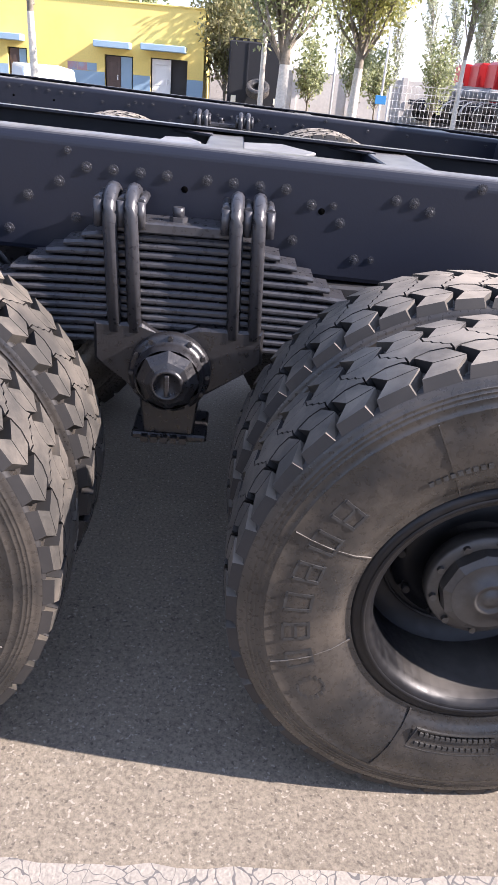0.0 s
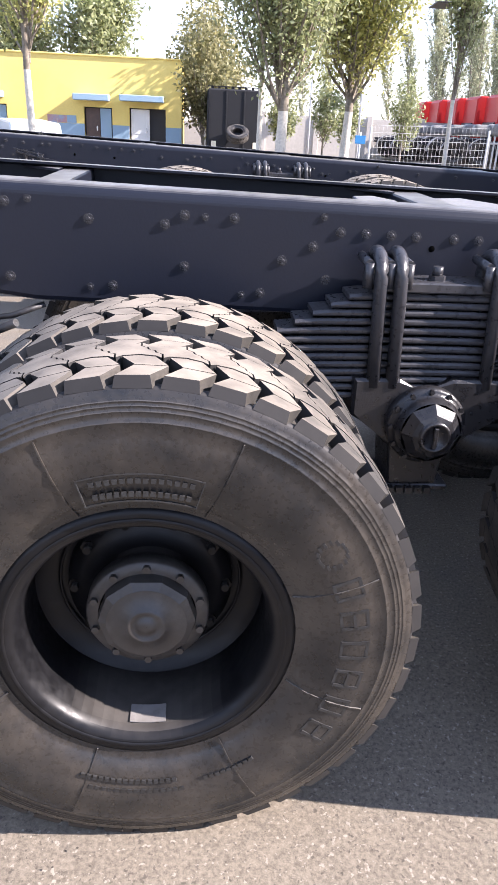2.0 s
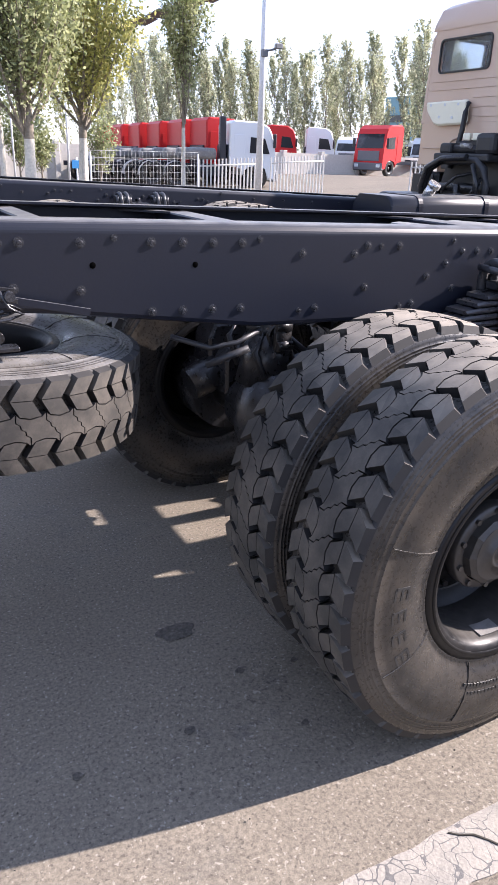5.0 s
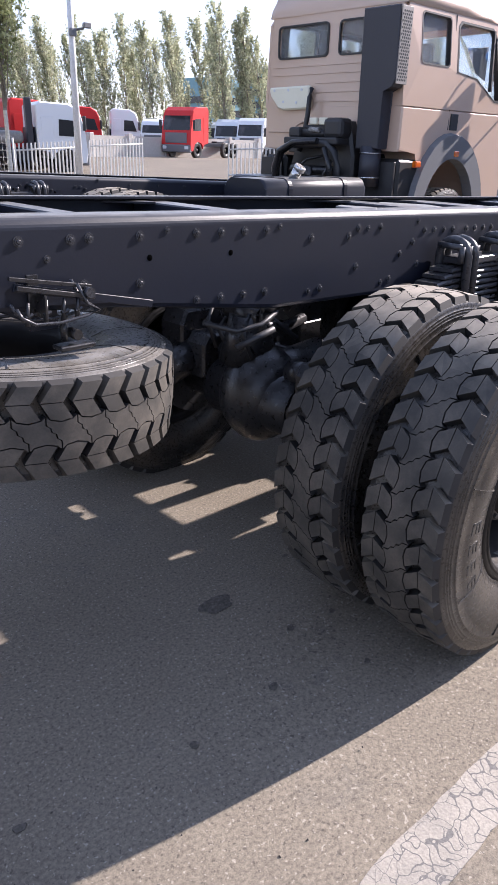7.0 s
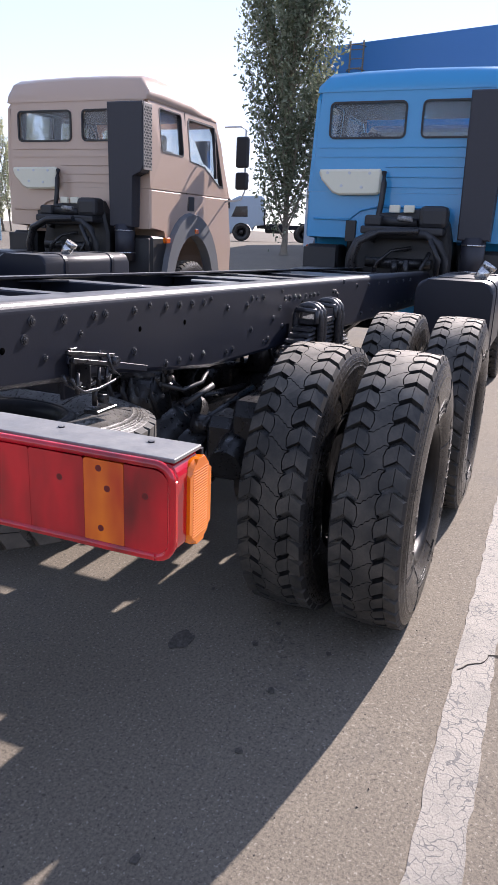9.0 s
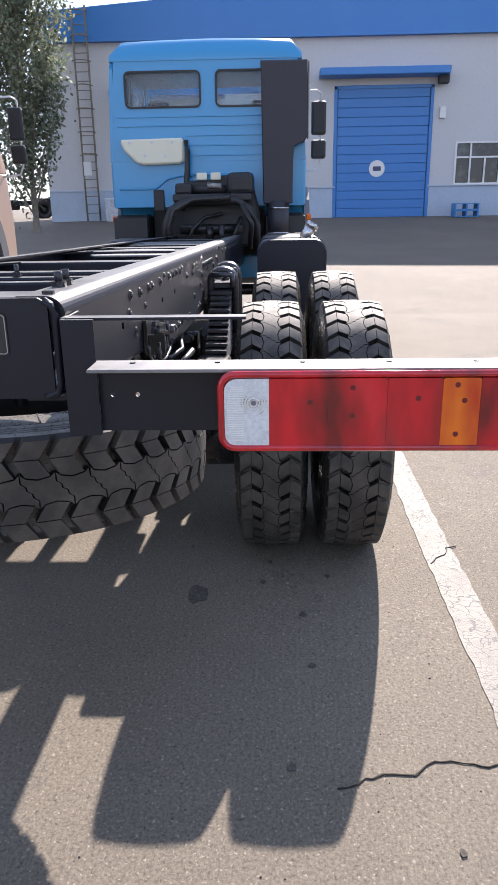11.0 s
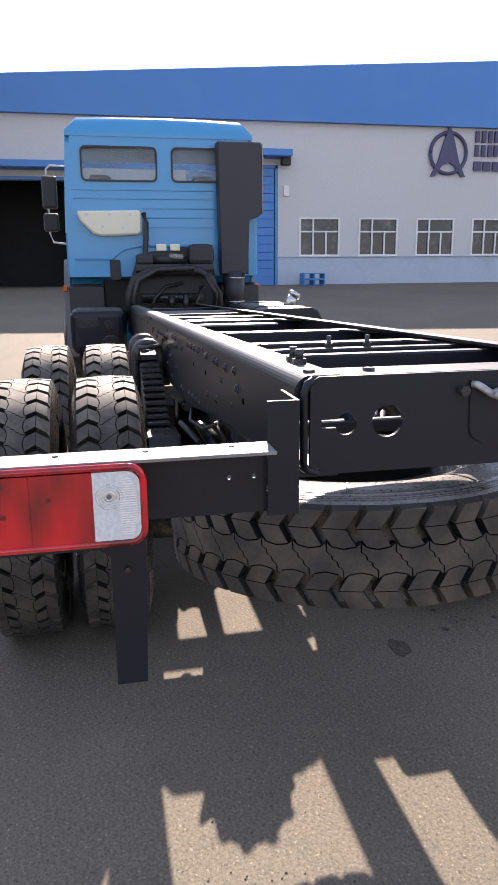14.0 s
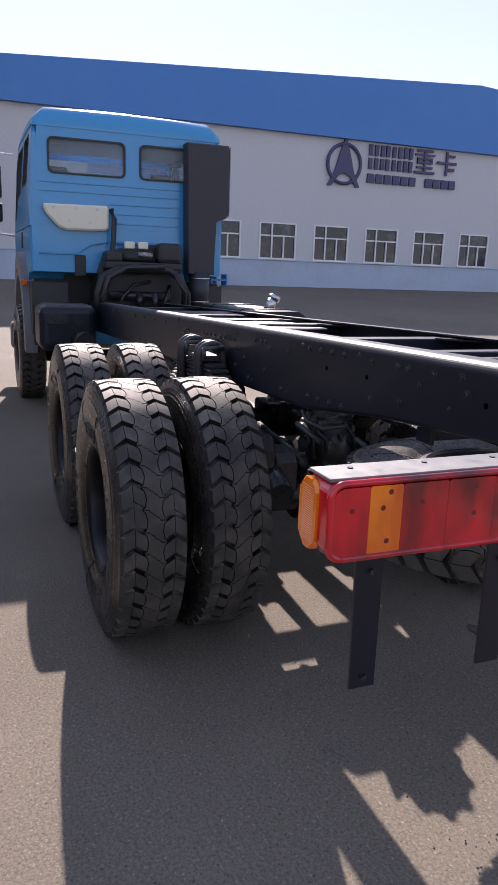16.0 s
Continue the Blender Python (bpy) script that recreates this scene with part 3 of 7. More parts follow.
def tyre_mesh(way=1):
    """A radial lorry tyre with staggered chevron lugs on both shoulders and a zigzag centre rib."""
    bm = BM()
    half = [(0.275, 0.098), (0.292, 0.116), (0.303, 0.124), (0.309, 0.123), (0.322, 0.132), (0.345, 0.145), (0.385, 0.155), (0.42, 0.1575), (0.45, 0.155),
            (0.478, 0.1489), (0.4792, 0.1497), (0.4805, 0.1481), (0.4960, 0.1440), (0.4971, 0.1448), (0.4983, 0.1432), (0.5050, 0.1411), (0.5061, 0.1419), (0.5073, 0.1403), (0.5130, 0.1386), (0.5141, 0.1393), (0.5153, 0.1376), (0.5225, 0.1352),
            (0.533, 0.1322), (0.5375, 0.1270), (0.536, 0.112), (0.527, 0.08), (0.532, 0.050)]
    prof = [(r, -y) for r, y in half] + [(0.534, 0.0)] + [(r, y) for r, y in half[::-1]]
    lathe(bm, prof, 72)
    shell = list(bm.verts)
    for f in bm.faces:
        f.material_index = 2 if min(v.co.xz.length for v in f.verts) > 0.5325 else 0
    n0 = len(bm.faces)
    flag = bm.faces.layers.int.new("crown")
    N = 42
    pitch = PI2 / N

    core = max((v for v in bm.verts if abs(v.co.y) < 0.001), key=lambda v: v.co.x)
    link = [(core, core.link_edges[0].other_vert(core))]

    def block(th, outline, r0, r1, out=None, flare=0.0):
        """A raised block: outline of (angle, y); out gives base and top (r, y) of its outer shoulder edge."""
        edge = max(abs(y) for _, y in outline)
        base, crown = [], []
        for a, y in outline:
            rb, yb, rt, yt = r0, y, r1 - 0.25 * max(abs(y) - 0.04, 0) ** 1.5, y
            if out and abs(y) > edge - 0.001:
                s2 = math.copysign(1, y)
                (rb, yb), (rt, yt) = (out[0][0], s2 * out[0][1]), (out[1][0], s2 * out[1][1])
            c, q = math.cos(way * (th + a)), math.sin(way * (th + a))
            ab = th + a + (math.copysign(flare, a - 0.6 * pitch) if out and abs(y) > edge - 0.001 else 0.0)
            base.append(bm.verts.new((rb * math.cos(way * ab), yb, rb * math.sin(way * ab))))
            crown.append(bm.verts.new((rt * c, yt, rt * q)))
        if link:
            bm.faces.new((link[-1][0], link[-1][1], base[0]))
        link.append(base[:2])
        k = len(outline)
        bm.faces.new(crown)[flag] = 1
        for i in range(k):
            bm.faces.new((base[i], base[(i + 1) % k], crown[(i + 1) % k], crown[i]))

    for i in range(N):
        for s, shift in ((-1, 0.0), (1, 0.5)):
            th = (i + shift) * pitch
            # shoulder lug in two pieces, swept back towards the sidewall, with wide gaps
            inner = [(0.24, 0.0370), (0.58, 0.0310), (0.94, 0.0370), (0.64, 0.0775), (-0.05, 0.0775)]
            outer = [(-0.06, 0.0798), (0.65, 0.0798), (1.01, 0.119), (0.30, 0.119)]
            block(th, [(a * pitch, s * y) for a, y in inner], 0.506, 0.5605)
            block(th, [(a * pitch, s * y) for a, y in outer], 0.506, 0.5605, ((0.5345, 0.1318), (0.5555, 0.1238)), 0.06 * pitch)
        # middle rib: interlocking blocks parted by thin S-shaped slits from groove to groove
        th = i * pitch
        slit = [(0.09, -0.043), (0.10, -0.022), (0.24, -0.014), (0.27, -0.003), (0.41, 0.003), (0.44, 0.014), (0.58, 0.022), (0.59, 0.043)]
        edge = [(a + 0.021, y) for a, y in slit] + [(0.74, 0.0335), (1.08, 0.0275), (1.44, 0.0335)] + [(a + 0.979, y) for a, y in slit[::-1]] + [(0.94, -0.0335), (0.58, -0.0275), (0.24, -0.0335)]
        block(th, [(a * pitch, y) for a, y in edge], 0.524, 0.5615)
    bm.normal_update()
    # Lug sides and outer faces take the rubber with shade in its colour.
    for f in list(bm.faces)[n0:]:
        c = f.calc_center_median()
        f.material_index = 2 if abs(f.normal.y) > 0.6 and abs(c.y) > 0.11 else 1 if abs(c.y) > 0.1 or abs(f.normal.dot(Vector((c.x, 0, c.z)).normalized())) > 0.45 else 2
    bmesh.ops.recalc_face_normals(bm, faces=bm.faces)
    # thin moulding seams across the sidewall
    for a in (20, 68, 112, 160, 205, 250, 300, 340):
        for s in (-1, 1):
            u = Vector((math.cos(radians(a)), 0, math.sin(radians(a))))
            w = Vector((-u.z, 0, u.x)) * 0.0013
            p = [(0.305, 0.1265), (0.345, 0.1465), (0.40, 0.1585), (0.445, 0.157), (0.475, 0.1525)]
            for (ra, ya), (rb, yb) in zip(p, p[1:]):
                c = [u * ra - w + Vector((0, s * ya, 0)), u * ra + w + Vector((0, s * ya, 0)), u * rb + w + Vector((0, s * yb, 0)), u * rb - w + Vector((0, s * yb, 0))]
                up = Vector((0, s * 0.0025, 0))
                lo, hi = [bm.verts.new(q - up) for q in c], [bm.verts.new(q + up * 0.4) for q in c]
                bm.faces.new(hi)
                for i in range(4):
                    bm.faces.new((lo[i], lo[(i + 1) % 4], hi[(i + 1) % 4], hi[i]))
                near = min(shell, key=lambda v: (v.co - lo[0].co).length_squared)
                bm.faces.new((near, lo[0], lo[1]))
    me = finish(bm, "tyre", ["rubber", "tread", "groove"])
    # round the crown's shading over its flat blocks
    normals = [Vector(c.vector) for c in me.corner_normals]
    crown = me.attributes["crown"].data
    for p in me.polygons:
        if crown[p.index].value:
            for k in p.loop_indices:
                co = me.vertices[me.loops[k].vertex_index].co
                side = math.copysign(0.375 * math.sqrt(max(abs(co.y) - 0.04, 0)), co.y)
                normals[k] = (Vector((co.x, 0, co.z)).normalized() + Vector((0, side, 0))).normalized()
            p.use_smooth = True
    me.normals_split_custom_set(normals)
    me.attributes.remove(me.attributes["crown"])
    return me


def letter_mesh():
    """Raised maker's marks round the sidewall, as plain bars."""
    bm = BM()

    def bar(a, r, w, h):
        u = Vector((math.cos(radians(a)), 0, math.sin(radians(a))))
        t = Vector((-u.z, 0, u.x))
        y = 0.1535 + 0.0035 * (1 - abs(r - 0.415) / 0.05)
        c = [u * (r + sr * h) + t * (st * w) for sr, st in ((-1, -1), (1, -1), (1, 1), (-1, 1))]
        lo = [bm.verts.new(q + Vector((0, -y + 0.004, 0))) for q in c]
        hi = [bm.verts.new(q * 0.999 + Vector((0, -y - 0.0014, 0))) for q in c]
        bm.faces.new(hi)
        for i in range(4):
            bm.faces.new((lo[i], lo[(i + 1) % 4], hi[(i + 1) % 4], hi[i]))
    # six outlined blocks of the long word, four of the short one, rows of small print
    for k in range(6):
        a = 20 - 10.2 * k
        bar(a, 0.441, 0.022, 0.0032)
        bar(a, 0.389, 0.022, 0.0032)
        bar(a - 2.6, 0.415, 0.0032, 0.026)
        bar(a + 2.6, 0.415, 0.0032, 0.026)
        if k % 2:
            bar(a, 0.415, 0.020, 0.003)
    for k in range(4):
        a = 180 + 22 - 9.0 * k
        bar(a, 0.430, 0.017, 0.0032)
        bar(a, 0.392, 0.017, 0.0032)
        bar(a - 2.2, 0.411, 0.0032, 0.019)
        bar(a, 0.411, 0.015, 0.003)
    for a0, a1, r in ((76, 104, 0.345), (76, 104, 0.372), (-112, -80, 0.36), (-108, -78, 0.385), (-70, -52, 0.37)):
        a = a0
        while a < a1:
            bar(a, r, 0.0045, 0.0045)
            a += 2.1
    for a in range(74, 107, 2):
        for r in (0.331, 0.386):
            bar(a, r, 0.0068, 0.0010)
    for a in (73, 107):
        bar(a, 0.3585, 0.0010, 0.0275)
    # round maker's mark
    for k in range(14):
        b = PI2 * k / 14
        u = Vector((math.cos(radians(32)), 0, math.sin(radians(32)))) * 0.415 + Vector((math.cos(b), 0, math.sin(b))) * 0.028
        bar(math.degrees(math.atan2(u.z, u.x)), u.length, 0.0062, 0.0026)
    return finish(bm, "lettering", "letters")


def rim_mesh():
    bm = BM()
    lathe(bm, [(0.266, -0.126), (0.290, -0.128), (0.301, -0.122), (0.300, -0.113), (0.284, -0.104), (0.276, -0.10), (0.30, -0.09), (0.30, 0.09), (0.272, 0.10), (0.290, 0.115), (0.28, 0.125), (0.265, 0.12),
               (0.252, 0.105), (0.250, 0.0), (0.246, -0.05), (0.250, -0.095), (0.255, -0.112)], 64, closed=True)
    # dished disc, set deep inside
    lathe(bm, [(0.252, 0.07), (0.235, 0.088), (0.20, 0.098), (0.11, 0.10), (0.11, 0.112), (0.20, 0.112), (0.24, 0.10), (0.252, 0.085)], 48)
    # retaining ring line
    lathe(bm, [(0.272, -0.128), (0.276, -0.132), (0.281, -0.129)], 64)
    return finish(bm, "wheel", "rim")


def hub_mesh():
    bm = BM()
    lathe(bm, [(0.001, -0.084), (0.018, -0.084), (0.020, -0.079), (0.030, -0.079), (0.034, -0.084), (0.040, -0.083), (0.042, -0.076), (0.082, -0.072)], 40)
    lathe(bm, [(0.082, -0.072), (0.100, -0.062), (0.103, -0.036)], 10, smooth=False)
    lathe(bm, [(0.102, -0.040), (0.124, -0.038), (0.128, -0.032), (0.128, 0.0), (0.118, 0.01)], 40)
    n0 = len(bm.faces)
    lathe(bm, [(0.118, 0.01), (0.112, 0.05), (0.150, 0.065), (0.180, 0.075), (0.183, 0.10)], 40)
    lathe(bm, [(0.196, 0.088), (0.199, 0.082), (0.203, 0.086)], 40)
    for f in list(bm.faces)[n0:]:
        f.material_index = 1
    for k in range(10):
        a = PI2 * (k + 0.5) / 10
        rod(bm, (0.1145 * math.cos(a), -0.036, 0.1145 * math.sin(a)), (0.1145 * math.cos(a), -0.048, 0.1145 * math.sin(a)), 0.0085, seg=6)
    return finish(bm, "hub", ["hub", "rim"])


def nut_mesh():
    bm = BM()
    rod(bm, (0, 0.098, 0), (0, 0.068, 0), 0.016, seg=6)
    rod(bm, (0, 0.07, 0), (0, 0.052, 0), 0.009, seg=8)
    return finish(bm, "wheel_nut", "rim")


TYRE, TYRE_BACK, LETTERS, RIM, HUB, NUT = tyre_mesh(), tyre_mesh(-1), letter_mesh(), rim_mesh(), hub_mesh(), nut_mesh()


def add_wheel(parent, x, y, z, outer, turn, side=-1, name="wheel"):
    """A wheel as a part: side -1 shows its dished face to -y."""
    m = Matrix.Translation((x, y, z)) @ Matrix.Rotation(0 if side < 0 else math.pi, 4, "Z") @ Matrix.Rotation(radians(-turn), 4, "Y") @ Matrix.Diagonal((1.03, 1, 1.03, 1))
    w = part(name, RIM, None, parent, at=m)
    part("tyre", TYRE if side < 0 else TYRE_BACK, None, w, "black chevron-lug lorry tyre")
    if outer:
        part("hub", HUB, None, w, "dusty hub with octagonal cap")
        tagged(part("lettering", LETTERS, None, w), kind="stuff")
        for k in range(10):
            a = PI2 * k / 10
            part("wheel_nut", NUT, None, w, at=Matrix.Translation((0.165 * math.cos(a), 0, 0.165 * math.sin(a))))
    return w


def bolt_mesh(r, h):
    bm = BM()
    rod(bm, (0, 0.002, 0), (0, -0.003, 0), r * 1.3, seg=14)
    rod(bm, (0, -0.004, 0), (0, -h * 0.75, 0), r, seg=6)
    rod(bm, (0, -h * 0.74, 0), (0, -h, 0), r * 0.62, r * 0.45, seg=8)
    return finish(bm, "bolt", "bolt")


def hole_mesh():
    bm = BM()
    # Flat black disc for an open hole: its inner darkness put into colour.
    lathe(bm, [(0.0001, -0.0012), (0.0085, -0.0012), (0.009, 0.0)], 16)
    return finish(bm, "hole_plug", "void")


BOLT, BOLT_S, HOLE = bolt_mesh(0.0108, 0.0080), bolt_mesh(0.0078, 0.006), hole_mesh()


def top(x):
    """The rail's upper edge: the unladen frame leans a little forwards."""
    return 1.353 - 0.0255 * x


def bottom(x):
    if x > -0.35:
        return top(x) - 0.318
    if x > -1.0:
        return top(x) - 0.318 + (-0.35 - x) / 0.65 * 0.068
    return top(x) - 0.25 + min((-1.0 - x) * 0.055, 0.055)


def rail(parent, s):
    bm = BM()
    rings = []
    xs = [-1.995, -1.5, -1.0, -0.67, -0.35, 0.5, 1.5, 3.0, 5.0, 6.9]
    for x in xs:
        zt, zb = top(x), bottom(x)
        p = [(0.400, zb + 0.016)] + [(0.366 + 0.034 * math.cos(a), zt - 0.034 + 0.034 * math.sin(a)) for a in [math.pi / 2 * i / 8 for i in range(9)]] + [(0.312, zt), (0.312, zt - 0.008), (0.380, zt - 0.009), (0.391, zt - 0.02),
             (0.391, zb + 0.018), (0.382, zb + 0.009), (0.312, zb + 0.008), (0.312, zb), (0.384, zb), (0.396, zb + 0.005)]
        rings.append([bm.verts.new((x, s * y, z)) for y, z in p])
    n = len(rings[0])
    for a, b in zip(rings, rings[1:]):
        for k in range(n):
            bm.faces.new((a[k], a[(k + 1) % n], b[(k + 1) % n], b[k]))
    bm.faces.new(rings[0])
    bm.faces.new(rings[-1])
    return part("frame_rail", bm, "chassis", parent, "long black painted frame rail with rows of bolts")


# bolts of one rail, group by group: (x, height below the top edge)
OVER_SPRING = [(0.492 + 0.0715 * k + 0.036 * (k > 3), 0.082) for k in range(8)]
DIAGONAL_REAR = [(0.418, 0.125), (0.333, 0.168), (0.276, 0.262), (0.062, 0.200), (-0.136, 0.264), (0.46, 0.215)]
DIAGONAL_FRONT = [(1.101, 0.115), (1.185, 0.155), (1.059, 0.215), (1.238, 0.25), (1.331, 0.08), (1.381, 0.082), (1.428, 0.10), (1.558, 0.027)]
MIDDLE = [(0.062, 0.063), (0.197, 0.063), (0.009, 0.090), (-0.195, 0.088)]
CROSS_JOINT = [(-0.706 + 0.0975 * k, d) for k in range(4) for d in (0.056, 0.253)]
TAIL = [(-0.91, 0.058), (-0.914, 0.187), (-1.072, 0.058), (-1.095, 0.178), (-1.404, 0.055), (-1.271, 0.06), (-1.127, 0.06), (-1.435, 0.10)]
FORWARD = [(1.9 + 0.16 * k, 0.06 + 0.19 * (k % 2)) for k in range(14)]
SMALL = [(0.443, 0.045), (0.118, 0.065), (-0.352, 0.046), (-0.815, 0.045), (-1.197, 0.105), (-1.356, 0.155), (0.223, 0.27), (-0.198, 0.27), (1.162, 0.112), (1.285, 0.247)]
HOLES = [(-0.569, 0.120), (-0.878, 0.119), (0.754, 0.112), (1.13, 0.13), (-1.517, 0.12)]


def rail_bolts(parent, s):
    turn = Matrix.Rotation(0 if s < 0 else math.pi, 4, "Z")
    for group, mesh, name in ((OVER_SPRING + DIAGONAL_REAR + DIAGONAL_FRONT + MIDDLE + CROSS_JOINT + TAIL + FORWARD, BOLT, "bolt"), (SMALL, BOLT_S, "bolt"), (HOLES, HOLE, "hole_plug")):
        for x, d in group:
            part(name, mesh, None, parent, at=Matrix.Translation((x, s * 0.400, top(x) - d)) @ turn)


def spring_pack(parent, s):
    """One side of the tandem suspension: leaf stack, clamps, saddle and trunnion."""
    cx = 0.738
    n = 13
    plate_bm = BM()
    quadbox(plate_bm, cx - 0.155, cx + 0.155, -0.552, -0.432, 1.128, 1.156, 0.004)
    rod(plate_bm, (cx + 0.01, -0.5, 1.15), (cx + 0.01, -0.5, 1.168), 0.024, seg=6)
    rod(plate_bm, (cx + 0.01, -0.5, 1.166), (cx + 0.01, -0.5, 1.192), 0.015, seg=8)
    mirror = Matrix.Diagonal((1, -s, 1, 1))
    holder = part("leaf_spring", plate_bm, "spring", parent, "thick stack of black steel spring leaves")
    if s > 0:
        holder.data.transform(mirror)
        holder.data.flip_normals()
    for k in range(n):
        zc = 1.115 - 0.0235 * k
        half = min(0.235 + 0.047 * k, 0.70)
        bm = BM()
        cols = 12
        prev = None
        for i in range(cols + 1):
            u = -1 + 2 * i / cols
            x = cx + half * u
            z = zc - 0.020 * (u * half / 0.7) ** 2 + 0.0025 * math.sin(7 * k)
            taper = 0.0 if abs(u) < 0.97 else 0.004
            ring = [bm.verts.new((x, -s * y * -1, zz)) for y, zz in ((-0.541, z - 0.0088), (-0.5455, z - 0.004), (-0.5455, z + 0.002 - taper), (-0.539, z + 0.0088 - taper), (-0.441, z + 0.0088 - taper), (-0.435, z - 0.0088))]
            for v in ring:
                v.co.y = v.co.y if s < 0 else -v.co.y
                v.co.y = -abs(v.co.y) if s < 0 else abs(v.co.y)
            if prev:
                for q in range(6):
                    bm.faces.new((prev[q], prev[(q + 1) % 6], ring[(q + 1) % 6], ring[q]))
            else:
                bm.faces.new(ring[::-1])
            prev = ring
        bm.faces.new(prev)
        part("leaf", bm, "spring", holder)
    for x in (0.578, 0.632, 0.899, 0.957):
        bm = BM()
        pts = [(x + 0.012, -0.562, 0.868), (x, -0.562, 1.17)] + [(x, -0.497 - 0.065 * math.cos(a), 1.17 + 0.055 * math.sin(a)) for a in [math.pi * i / 8 for i in range(1, 8)]] + [(x, -0.432, 1.17), (x + 0.01, -0.432, 0.868)]
        tube(bm, [(a, b if s < 0 else -b, c) for a, b, c in pts], 0.0185, 10)
        part("u_bolt", bm, "spring", holder, "heavy round-bar clamp bent over the leaves")
    for x in (0.605, 0.928, 0.548, 0.655, 0.872, 0.985):
        bm = BM()
        rod(bm, (x, s * 0.55, 1.14), (x, s * 0.55, 1.205), 0.013, seg=8)
        rod(bm, (x, s * 0.55, 1.20), (x, s * 0.44, 1.205), 0.013, seg=8)
        part("clamp_pin", bm, "spring", holder)
    # saddle casting
    bm = BM()
    outline = [(0.535, 0.893), (0.665, 0.893), (0.735, 0.850), (0.815, 0.893), (0.995, 0.893), (0.995, 0.80), (0.955, 0.785), (0.85, 0.70), (0.74, 0.66), (0.64, 0.70), (0.57, 0.775), (0.535, 0.785)]
    prism(bm, outline, "y", s * 0.43, s * 0.575, 0.008)
    saddle = part("spring_saddle", bm, "casting", parent, "black cast saddle under the springs")
    bm = BM()
    lathe(bm, [(0.112, 0.0), (0.112, -0.03), (0.104, -0.034), (0.096, -0.036), (0.094, -0.06), (0.085, -0.078)], 32)
    lathe(bm, [(0.085, -0.078), (0.062, -0.104), (0.040, -0.112)], 8, smooth=False)
    lathe(bm, [(0.046, -0.106), (0.044, -0.116), (0.036, -0.118), (0.034, -0.112), (0.0005, -0.112)], 24)
    quadbox(bm, -0.006, 0.006, -0.122, -0.11, -0.03, 0.03, 0.002)
    for k in range(12):
        a = PI2 * k / 12
        rod(bm, (0.104 * math.cos(a), -0.03, 0.104 * math.sin(a)), (0.104 * math.cos(a), -0.042, 0.104 * math.sin(a)), 0.007, seg=6)
    bmesh.ops.transform(bm, matrix=Matrix.Translation((0.745, s * 0.575, 0.768)) @ Matrix.Rotation(0 if s < 0 else math.pi, 4, "Z"), verts=bm.verts)
    part("trunnion_cap", bm, "casting", saddle, "round black trunnion hub cap with bolts")
    bm = BM()
    prism(bm, [(0.655, 0.70), (0.83, 0.70), (0.815, 0.56), (0.67, 0.56)], "y", s * 0.40, s * 0.56, 0.006)
    quadbox(bm, 0.635, 0.855, min(s * 0.38, s * 0.565), max(s * 0.38, s * 0.565), 0.540, 0.562, 0.006)
    for k in range(5):
        quadbox(bm, 0.665 + 0.028 * k, 0.685 + 0.028 * k, min(s * 0.56, s * 0.584), max(s * 0.56, s * 0.584), 0.541, 0.559)
    part("trunnion_bracket", bm, "casting", saddle)


